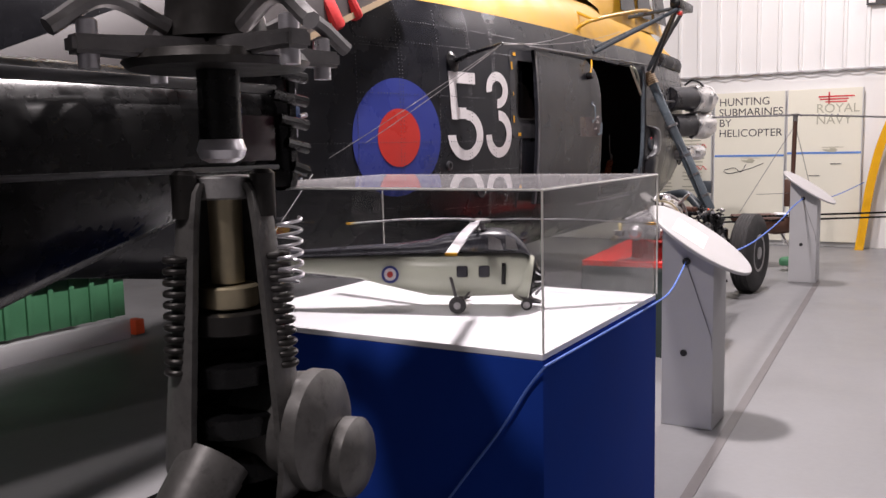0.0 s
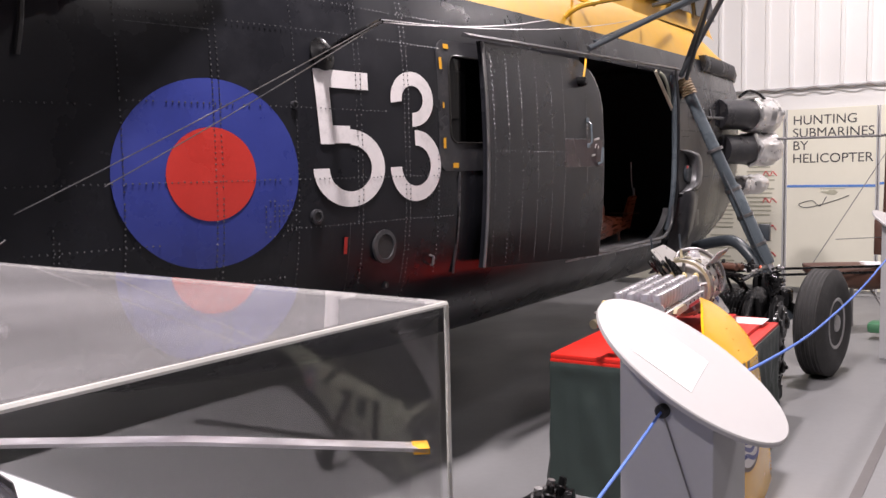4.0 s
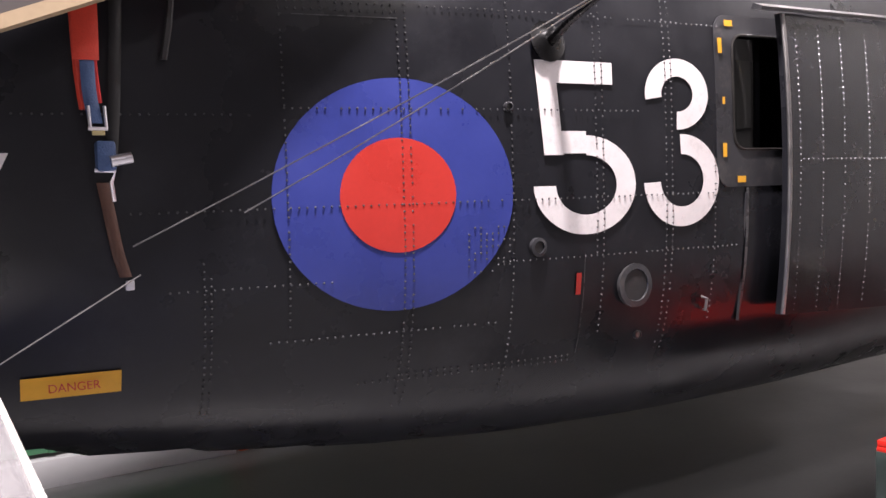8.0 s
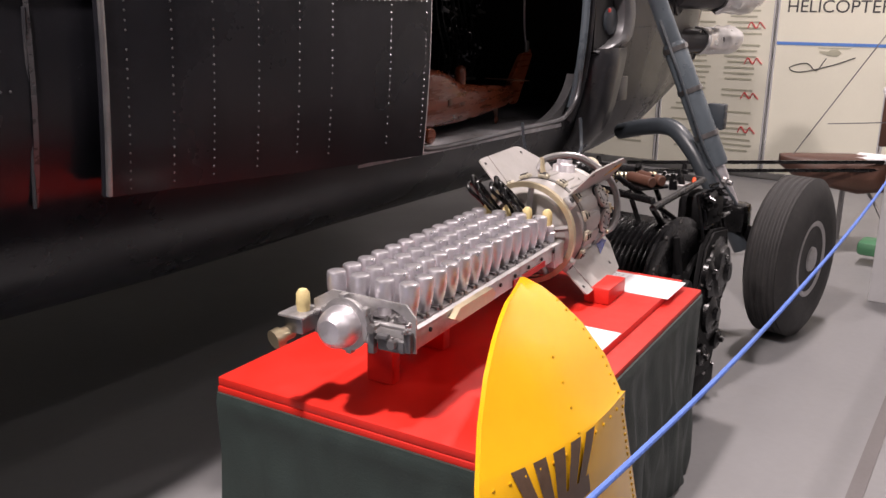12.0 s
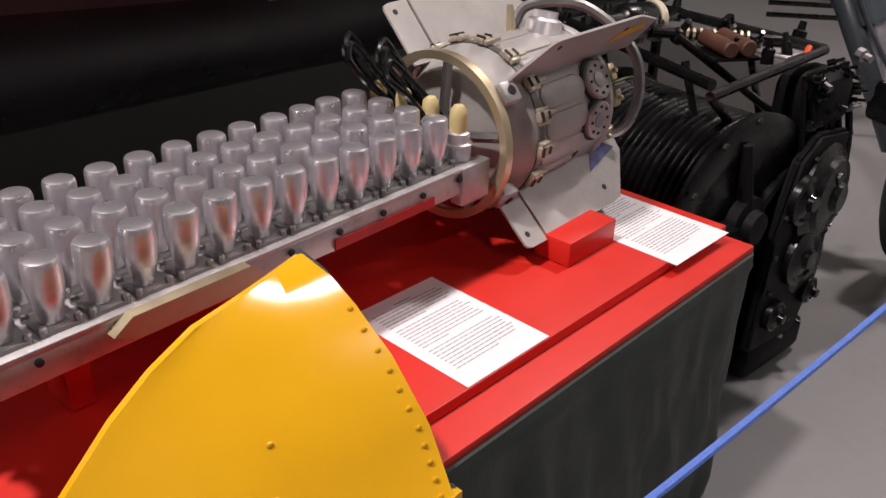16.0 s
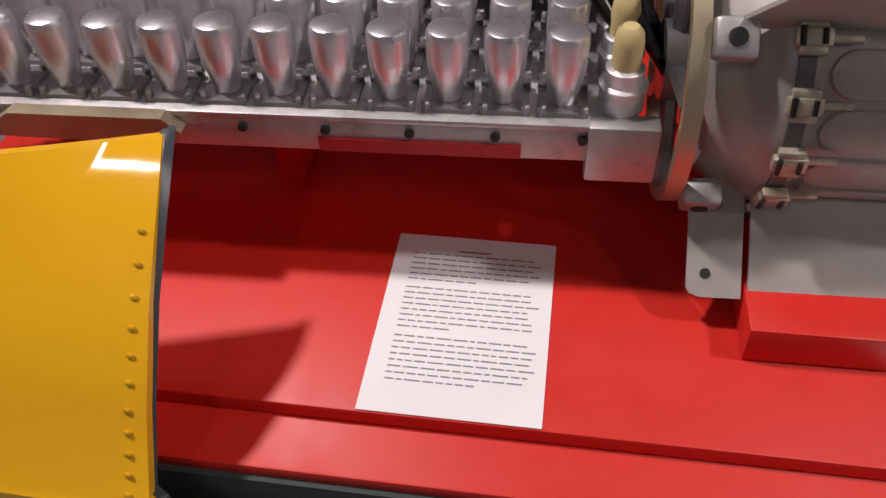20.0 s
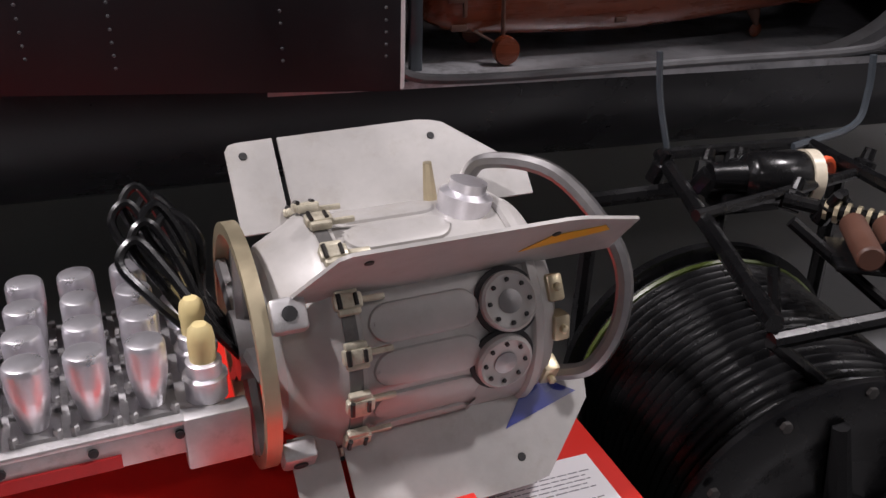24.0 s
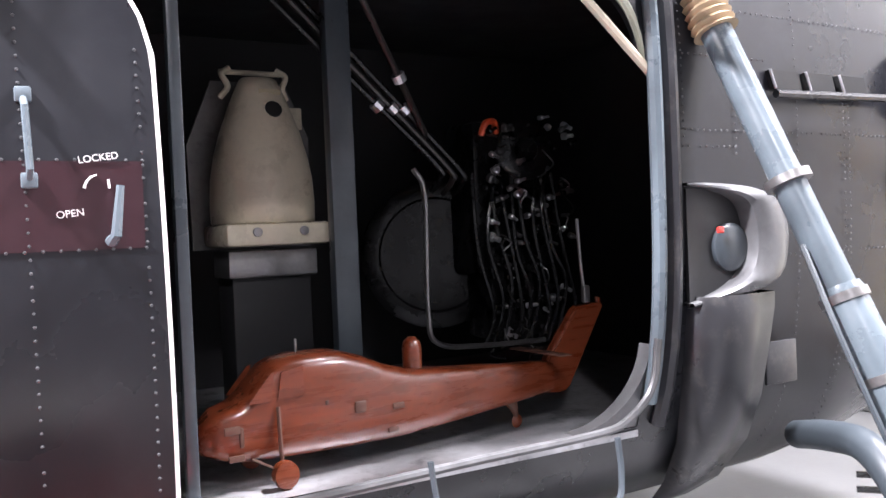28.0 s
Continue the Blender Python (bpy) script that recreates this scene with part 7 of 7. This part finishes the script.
for k in range(5):
    b = B()
    tube(b, [(2.30 + 0.03 * k, 1.82, 1.92 - 0.075 * k), (2.47, 1.80, 1.90 - 0.075 * k)], 0.018, 8)
    part("hinge_lug", b, M_BLACK, boom)
for x in (-2.4, 0.4):
    b = B()
    tube(b, [(x, 2.0, 0), (x, 2.2, 1.05)], 0.03, 8)
    tube(b, [(x, 2.5, 0), (x, 2.3, 1.05)], 0.03, 8)
    tube(b, [(x, 2.06, 0.35), (x, 2.44, 0.35)], 0.025, 8)
    part("trestle_leg", b, M_BLACK, boom)

# ---- folded rotor blade, its red cover and straps ----
blade = root("folded_rotor_blade", 3.5, 2.75, 2.4, "grey folded rotor blade lashed along the side", "rotor blade")
A0, A1 = Vector((1.6, 3.10, 1.305)), Vector((5.1, 3.06, 2.71))
dv = (A1 - A0).normalized()
up = Vector((-dv.z, 0.25, dv.x)).normalized()
nn = dv.cross(up).normalized()
b = B()
rs = []
for t in np.linspace(0, 1, 8):
    p = A0.lerp(A1, t)
    rs.append(ring(b, [p, p + up * 0.14 + nn * 0.03, p + up * 0.34 + nn * 0.03, p + up * 0.46, p + up * 0.34 - nn * 0.03, p + up * 0.14 - nn * 0.025]))
skin(b, rs, True, True, True)
bmesh.ops.recalc_face_normals(b, faces=b.faces)
part("skin_panel", b, M_BLADE, blade)
b = B()
rs = []
for t in np.linspace(0, 1, 8):
    p = A0.lerp(A1, t) - up * 0.03
    rs.append(ring(b, [p - nn * 0.012, p + up * 0.035 - nn * 0.018, p + up * 0.035 + nn * 0.018, p + nn * 0.012]))
skin(b, rs, True, True, True)
bmesh.ops.recalc_face_normals(b, faces=b.faces)
part("edge_strip", b, M_TAN, blade, "tan edge strip")
b = B()
p = A0.lerp(A1, 0.30)
tube(b, [p - nn * 0.03, p + up * 0.46 - nn * 0.03], 0.008, 6)
part("pale_strap", b, M_CREAM, blade)
for t, w in ((0.775, 0.10), (0.83, 0.06)):
    p = A0.lerp(A1, t)
    b = B()
    box(b, (0, 0, 0), (w, 0.09, 0.20), 0.03)
    b.transform(Matrix.Translation(p + up * 0.05) @ Matrix((dv, nn, up)).transposed().to_4x4())
    part("red_cover", b, M_REDCL, blade, "red padded clamp cover")
strapset = root("lashing_straps", 4.2, 3.1, 2.4, "red and black lashing straps hanging down the side", "straps")
SY = lambda x, z, o: side(x, z) - o


def strap(name, pts, w, m, off, label=""):
    """A flat webbing strap lying on the skin."""
    b = B()
    rs = []
    for q in smooth_line([(x, 0, z) for x, z in pts], 5):
        y = SY(q.x, q.z, off)
        rs.append(ring(b, [(q.x - w, y, q.z), (q.x - w * 0.5, y - 0.006, q.z), (q.x + w * 0.5, y - 0.006, q.z), (q.x + w, y, q.z), (q.x + w * 0.5, y + 0.004, q.z), (q.x - w * 0.5, y + 0.004, q.z)]))
    skin(b, rs, True, True, True)
    bmesh.ops.recalc_face_normals(b, faces=b.faces)
    return part(name, b, m, strapset, label)


strap("red_sleeve", [(4.10, 2.34), (4.098, 2.24), (4.095, 2.15)], 0.036, M_ORSTRAP, 0.045, "bright red padded strap sleeve")
strap("strap", [(4.072, 2.36), (4.074, 2.15), (4.085, 2.01)], 0.013, M_ORSTRAP, 0.028)
strap("strap", [(4.115, 2.36), (4.118, 2.15), (4.125, 2.03)], 0.010, M_REDCL, 0.026)
strap("blue_strap", [(4.098, 2.16), (4.10, 2.06), (4.112, 1.97)], 0.020, M_STRAPB, 0.040, "faded blue webbing")
strap("strap", [(4.20, 2.5), (4.18, 2.2), (4.165, 2.0), (4.15, 1.85)], 0.018, M_BLACKM, 0.018)
strap("strap", [(4.36, 2.52), (4.335, 2.3), (4.31, 2.16)], 0.012, M_BLACKM, 0.018)
strap("strap", [(4.125, 1.80), (4.14, 1.70), (4.155, 1.6), (4.175, 1.52)], 0.018, M_BROWN, 0.02)
b = B()
for dx in (-0.022, 0.022):
    tube(b, [(4.115 + dx, SY(4.11, 2.0, 0.045), 2.02), (4.118 + dx, SY(4.11, 1.95, 0.045), 1.955)], 0.005, 8)
tube(b, [(4.09, SY(4.11, 1.95, 0.045), 1.955), (4.143, SY(4.11, 1.95, 0.045), 1.955)], 0.006, 8)
part("buckle_frame", b, M_ALU, strapset)
part("tan_tag", box(B(), (4.118, SY(4.118, 1.945, 0.04), 1.945), (0.036, 0.008, 0.018), 0.003), M_CAP, strapset)
ratchet = part("ratchet", box(B(), (4.133, SY(4.13, 1.875, 0.04), 1.875), (0.055, 0.04, 0.09), 0.01), M_STRAPB, strapset, "blue ratchet body")
part("ratchet_drum", lathe(B(), [(-0.03, 0.0), (-0.03, 0.017), (0.03, 0.017), (0.03, 0.0)], (4.172, SY(4.17, 1.87, 0.055), 1.865), (1, 0, 0.2), 14), M_ALU, ratchet)
part("ratchet_lever", tube(B(), [(4.10, SY(4.1, 1.83, 0.05), 1.835), (4.155, SY(4.15, 1.83, 0.05), 1.832), (4.145, SY(4.15, 1.8, 0.04), 1.80), (4.152, SY(4.15, 1.74, 0.03), 1.745)], 0.006, 8), M_ALU, ratchet)
part("hook", box(B(), (4.185, SY(4.185, 1.5, 0.02), 1.495), (0.026, 0.014, 0.03), 0.004), M_ALU, strapset)

# ---- rotor kite near the wall ----
kite = root("rotor_kite", 12.2, 2.0, 0, "small brown rotor kite with a mast and thin rotor", "rotor kite")
b = loft([(-0.55, 0.02, 0.62, 0.70), (-0.4, 0.16, 0.50, 0.70), (0.0, 0.22, 0.42, 0.70), (0.35, 0.2, 0.45, 0.68)], 16, 3)
part("hull", at(b, Matrix.Translation((12.3, 2.0, 0)) @ pose(0, 0, 0, 0, 0, -60)), M_BROWN, kite)
b = B()
box(b, (12.35, 1.85, 0.68), (0.3, 0.34, 0.03), 0.01)
part("seat", b, M_WTOP, kite)
part("mast", tube(B(), [(12.15, 1.75, 0.5), (12.12, 1.72, 1.93)], 0.028, 10), M_BROWN, kite)
b = B()
box(b, (12.12, 1.78, 0.98), (0.08, 0.1, 0.35), 0.01)
part("mast_box", b, M_BROWN, kite)
b = B()
tube(b, [(11.5, 2.85, 1.965), (12.12, 1.72, 1.975), (12.7, 0.3, 1.90)], 0.012, 8)
part("rotor_blade", b, M_STEEL, kite)
part("rotor_hub", lathe(B(), [(0, 0.03), (0.06, 0.03), (0.07, 0.05), (0.09, 0.05)], (12.12, 1.72, 1.90), (0, 0, 1), 12), M_STEEL, kite)
for k in range(14):
    p = Vector((11.9, 2.13, 1.972)).lerp(Vector((12.35, 1.25, 1.965)), k / 13)
    part("blade_link", box(B(), p, (0.02, 0.02, 0.028), 0.004), M_STEEL, kite)
for p, q in (((12.12, 1.72, 1.85), (11.9, 2.35, 0.72)), ((12.12, 1.72, 1.85), (12.6, 1.5, 0.7)), ((12.1, 1.75, 0.98), (11.7, 2.1, 0.98))):
    part("stay_wire", tube(B(), [p, q], 0.004, 5), M_STEEL, kite)
for z in (0.66, 0.60):
    part("long_rod", tube(B(), [(10.9, 3.2, z + 0.04), (13.6, 0.3, z)], 0.014, 6), M_BLACK, kite)
b = B()
tube(b, smooth_line([(12.0, 1.6, 0.45), (11.85, 1.55, 0.2), (11.8, 1.5, 0.012), (12.1, 1.6, 0.012), (12.3, 1.8, 0.3), (12.3, 1.9, 0.45)], 5), 0.012, 6)
tube(b, [(12.5, 2.1, 0.45), (12.5, 2.1, 0.0)], 0.02, 6)
part("stand_tube", b, M_STEEL, kite)
b = B()
box(b, (11.9, 1.75, 0.12), (0.22, 0.16, 0.10), 0.03)
part("green_pad", b, M_GREEN, kite)

# ---- poster boards and a small exit sign on the far wall ----
WX = X1 - 0.06
sign = root("exit_sign", WX, 0.985, 3.60, "small dark exit sign with a white arrow", "exit sign")
part("plate", box(B(), (WX, 0.985, 3.69), (0.02, 0.34, 0.17), 0.003), M_TXT, sign, smooth=False)
b = B()
prism(b, [(0.0, 0.018), (0.09, 0.018), (0.09, 0.05), (0.15, 0.0), (0.09, -0.05), (0.09, -0.018), (0.0, -0.018)], (WX - 0.011, 0.99, 3.69), (0, -1, 0), (0, 0, 1), (-1, 0, 0), 0.003)
part("arrow", b, M_WHITE, sign, "white arrow", False)
part("symbol_bar", box(B(), (WX - 0.0125, 1.08, 3.69), (0.003, 0.09, 0.11), 0.001), M_WHITE, sign, smooth=False)
part("bracket", box(B(), (WX + 0.035, 0.985, 3.69), (0.05, 0.06, 0.06), 0.003), M_STEEL, sign, smooth=False)


def board(y0, y1, z0, z1, label):
    r = root("poster_board", WX, (y0 + y1) / 2, z0, label, "poster board", "poster boards")
    part("panel", box(B(), (WX, (y0 + y1) / 2, (z0 + z1) / 2), (0.03, y1 - y0, z1 - z0), 0.003), M_POSTER, r, smooth=False)
    for y in (y0, y1):
        part("edge_trim", box(B(), (WX - 0.012, y, (z0 + z1) / 2), (0.04, 0.016, z1 - z0), 0.003), M_LECT, r, smooth=False)
    return r


WM = lambda y, z: Matrix((((0, 0, -1, WX - 0.0165), (-1, 0, 0, y), (0, 1, 0, z), (0, 0, 0, 1))))
b1 = board(2.24, 3.32, 0.08, 2.42, "cream poster board lettered about submarine hunting")
for k, tx in enumerate(("HUNTING", "SUBMARINES", "BY", "HELICOPTER")):
    words("board_lettering", tx, WM(3.25, 2.22 - 0.165 * k), 0.17, M_TXT, b1, extrude=0.001)
b2 = board(1.15, 2.21, 0.08, 2.42, "cream poster board with red flag and olive lettering")
for k, tx in enumerate(("ROYAL", "NAVY")):
    words("board_lettering", tx, WM(1.80, 2.06 - 0.175 * k), 0.19, M_TXTG, b2, extrude=0.003)
b = B()
for y, z, sy, sz in ((1.52, 2.30, 0.5, 0.022), (1.55, 2.26, 0.4, 0.02), (1.62, 2.28, 0.022, 0.18), (1.52, 2.22, 0.3, 0.018)):
    box(b, (WX - 0.018, y, z), (0.003, sy, sz))
part("flag_strokes", b, M_TXTR, b2, smooth=False)
for bb, y0, y1 in ((b1, 2.25, 3.31), (b2, 1.16, 2.20)):
    b = B()
    box(b, (WX - 0.018, (y0 + y1) / 2, 1.42 + 0.03 * (bb is b2)), (0.003, y1 - y0, 0.03))
    part("sea_line", b, M_TXTB, bb, smooth=False)
b = B()
tube(b, smooth_line([(WX - 0.018, 2.55, 1.30), (WX - 0.018, 2.75, 1.22), (WX - 0.018, 3.05, 1.14), (WX - 0.018, 3.16, 1.18), (WX - 0.018, 3.0, 1.23), (WX - 0.018, 2.9, 1.16), (WX - 0.018, 2.82, 1.28)], 5), 0.005, 5)
part("loop_line", b, M_TXT, b1)
for bb, y in ((b1, 2.75), (b2, 1.55)):
    b = B()
    o = Vector((WX - 0.018, y, 1.34 if bb is b1 else 1.49))
    prism(b, [(-0.14, 0), (-0.05, -0.03), (0.03, -0.035), (0.07, 0.0), (0.03, 0.03), (-0.03, 0.03), (-0.06, 0.01), (-0.14, 0.015)], o, (0, -1, 0), (0, 0, 1), (-1, 0, 0), 0.002)
    box(b, o + Vector((0, 0, 0.045)), (0.003, 0.3, 0.008))
    part("aircraft_sketch", b, M_TXTG, bb, smooth=False)
for y, z in ((1.5, 1.28), (1.8, 1.1)):
    b = B()
    box(b, (WX - 0.018, y, z), (0.003, 0.16, 0.012))
    part("caption_bar", b, M_TXT, b2, smooth=False)
b3 = board(3.36, 4.5, 0.08, 2.42, "cream poster board with printed columns and red dates")
b4 = board(4.54, 5.7, 0.08, 2.42, "cream poster board with printed columns and red dates")
rnd = random.Random(8)
for bb, y0 in ((b3, 3.42), (b4, 4.6)):
    b = B()
    for k in range(34):
        z = 2.2 - k * 0.058
        for c in range(2):
            if rnd.random() > 0.12:
                w = rnd.uniform(0.25, 0.42)
                box(b, (WX - 0.018, y0 + 0.25 + c * 0.5, z), (0.002, w, 0.018))
    tagged(part("print", b, M_TXTG, bb, smooth=False), kind="stuff")
    for k in range(5):
        b = B()
        z = 1.95 - k * 0.36
        pts = [(WX - 0.019, y0 + 0.02 + 0.03 * i, z + 0.03 * ((i * 7) % 3 - 1)) for i in range(7)]
        tube(b, smooth_line(pts, 3), 0.006, 5)
        part("date_scrawl", b, M_TXTR, bb)
notice = root("wall_notice", WX, 0.55, 2.9, "small framed notice on the white wall", "notice")
b = B()
for y, z, sy, sz in ((0.60, 3.35, 0.5, 0.02), (0.84, 3.25, 0.02, 0.2), (0.70, 3.27, 0.18, 0.02)):
    box(b, (WX + 0.03, y, z), (0.02, sy, sz))
part("marking_bars", b, M_TXT, notice, smooth=False)
bow = root("yellow_bow_beam", 14.3, 0.9, 0, "tall yellow curved beam leaning at the wall", "curved beam")
b = B()
rs = []
for q in smooth_line([(14.45, 1.12, 0.0), (14.5, 1.06, 0.5), (14.52, 0.98, 1.1), (14.52, 0.84, 1.7), (14.5, 0.62, 2.2), (14.45, 0.3, 2.6), (14.4, -0.1, 2.9)], 5):
    rs.append(ring(b, [q + Vector((0.05, -0.06, 0)), q + Vector((0.05, 0.06, 0)), q + Vector((-0.05, 0.06, 0)), q + Vector((-0.05, -0.06, 0))]))
skin(b, rs, True, True, True)
bmesh.ops.recalc_face_normals(b, faces=b.faces)
part("beam", b, M_YPANEL, bow)

# ---- engine part and bench ----
eng = root("small_engine_part", 5.95, 2.15, 0, "small black engine part on the floor", "engine part")
part("block", box(B(), (5.98, 2.15, 0.14), (0.24, 0.2, 0.24), 0.03), M_BLACK, eng)
part("flywheel", lathe(B(), [(0, 0.13), (0.01, 0.15), (0.04, 0.15), (0.05, 0.1), (0.06, 0.03), (0.09, 0.03)], (6.0, 2.05, 0.17), (0.4, -1, 0), 24), M_BLACK, eng)
for k in range(5):
    part("cylinder", lathe(B(), [(0, 0.03), (0.06, 0.03), (0.065, 0.02), (0.10, 0.018)], (5.88 + 0.05 * k, 2.12 + 0.03 * (k % 2), 0.24), (0.1 * (k - 2), -0.2, 1), 10), M_STEEL if k % 2 else M_BLACK, eng)
for k in range(4):
    b = B()
    tube(b, smooth_line([(5.85 + 0.06 * k, 2.06, 0.2), (5.84 + 0.07 * k, 2.0, 0.26), (5.9 + 0.05 * k, 2.0, 0.1), (5.9 + 0.05 * k, 2.05, 0.02)], 5), 0.01, 6)
    part("pipe", b, M_BLACK, eng)
crate = root("green_bench", 3.2, 6.4, 0, "green corrugated bench with a pale base rail", "bench")
part("front_panel", box(B(), (3.2, 6.45, 0.42), (4.5, 0.04, 0.42), 0.004), M_GREEN, crate)
for k in range(22):
    part("rib", box(B(), (1.1 + k * 0.2, 6.42, 0.42), (0.05, 0.03, 0.42), 0.006), M_GREEN, crate)
part("base_rail", box(B(), (3.2, 6.42, 0.09), (4.5, 0.1, 0.18), 0.006), M_LECT, crate)
part("top", box(B(), (3.2, 6.6, 0.65), (4.6, 0.5, 0.04), 0.006), M_BLACKM, crate)

part("end_block", box(B(), (5.5, 6.36, 0.1), (0.1, 0.12, 0.14), 0.01), M_ORANGE, crate, "small orange block")

# ---- wooden model in the cabin doorway ----
MW = Matrix.Translation((9.318, 3.285, 1.112)) @ pose(0, 0, 0, 0, 0, 182.8) @ Matrix.Diagonal((0.94, 0.94, 1.01, 1.0))
wood = root("wooden_model_helicopter", 9.318, 3.285, 1.112, "varnished reddish wooden model helicopter on the cabin floor", "model helicopter", rz=192)


def wpart(name, b, m=M_WOOD, label=""):
    return part(name, at(b, MW), m, wood, label)


body = [(1.085, 0.022, 0.108, 0.145), (1.07, 0.05, 0.09, 0.172), (1.03, 0.075, 0.075, 0.20), (0.98, 0.085, 0.066, 0.213), (0.95, 0.087, 0.062, 0.235), (0.885, 0.09, 0.058, 0.300), (0.855, 0.09, 0.056, 0.313), (0.80, 0.09, 0.055, 0.320), (0.68, 0.088, 0.052, 0.318), (0.60, 0.084, 0.052, 0.296), (0.52, 0.08, 0.052, 0.263), (0.44, 0.074, 0.054, 0.240), (0.25, 0.058, 0.066, 0.222), (0.05, 0.042, 0.082, 0.208), (-0.10, 0.03, 0.094, 0.200), (-0.15, 0.024, 0.10, 0.196)]
b = loft(body, 24, 4.2)
wpart("body", b, M_WOOD, "reddish varnished wooden body")
b = B()
prism(b, [(-0.08, 0.10), (-0.19, 0.09), (-0.225, 0.10), (-0.40, 0.362), (-0.36, 0.366), (-0.27, 0.360), (-0.255, 0.345), (-0.125, 0.20)], (0, -0.02, 0), (1, 0, 0), (0, 0, 1), (0, 1, 0), 0.04)
bmesh.ops.bevel(b, geom=list(b.edges), offset=0.007, segments=2, affect="EDGES")
wpart("tail_fin", b)
wpart("rotor_post", lathe(B(), [(0, 0.03), (0.06, 0.031), (0.08, 0.026), (0.092, 0.012), (0.094, 0)], (0.40, 0, 0.232), (0, 0, 1), 18))
wpart("fin_cap", lathe(B(), [(0, 0.009), (0.022, 0.01), (0.026, 0.0)], (-0.385, 0, 0.36), (0, 0, 1), 10))
for sy in (-1, 1):
    wpart("wheel", lathe(B(), [(-0.014, 0.02), (-0.016, 0.034), (0, 0.036), (0.016, 0.034), (0.018, 0.012), (0.018, 0)], (0.885, sy * 0.13, 0.036), (0, 1, 0), 22))
    b = B()
    tube(b, [(0.885, sy * 0.112, 0.036), (0.885, sy * 0.098, 0.20)], 0.006, 6)
    tube(b, [(0.885, sy * 0.112, 0.04), (0.955, sy * 0.075, 0.075)], 0.004, 6)
    wpart("wheel_leg", b, M_BROWN)
    for x, z, sx, sz in ((0.985, 0.135, 0.012, 0.05), (1.01, 0.155, 0.045, 0.02), (1.0, 0.085, 0.045, 0.016), (0.50, 0.15, 0.04, 0.016), (0.52, 0.085, 0.035, 0.014)):
        b = B()
        box(b, (x, sy * (0.079 if x < 0.9 else 0.084), z), (sx, 0.01, sz), 0.003)
        wpart("inlaid_mark", b, M_BROWN)
    b = B()
    prism(b, [(0.90, 0.215), (0.965, 0.215), (0.90, 0.285), (0.89, 0.288)], (0, sy * 0.0885, 0), (1, 0, 0), (0, 0, 1), (0, sy, 0), 0.004)
    wpart("windscreen_side", b, M_WOOD)
    b = B()
    prism(b, [(0.805, 0.22), (0.882, 0.215), (0.87, 0.285), (0.805, 0.295)], (0, sy * 0.0885, 0), (1, 0, 0), (0, 0, 1), (0, sy, 0), 0.005)
    wpart("window", b, M_WOOD)
    for x, z in ((0.735, 0.19), (0.63, 0.165)):
        b = B()
        box(b, (x, sy * 0.088, z), (0.036 if x < 0.7 else 0.012, 0.006, 0.03 if x < 0.7 else 0.012), 0.003)
        wpart("port_block", b, M_BROWN)
wpart("tail_wheel", lathe(B(), [(-0.008, 0.012), (0, 0.022), (0.008, 0.012), (0.009, 0)], (0.0, 0, 0.022), (0, 1, 0), 14))
b = B()
tube(b, [(0.0, 0, 0.03), (0.01, 0, 0.06), (0.03, 0, 0.10)], [0.006, 0.014, 0.028], 10)
wpart("tail_leg", b, M_BROWN)
b = B()
for sy in (-1, 1):
    box(b, (-0.11, sy * 0.07, 0.228), (0.05, 0.14, 0.005), 0.002)
wpart("tailplane", b, M_BROWN)
b = B()
tube(b, [(0.785, 0, 0.31), (0.785, 0, 0.355)], 0.004, 6)
wpart("mast_wire", b, M_STEEL)
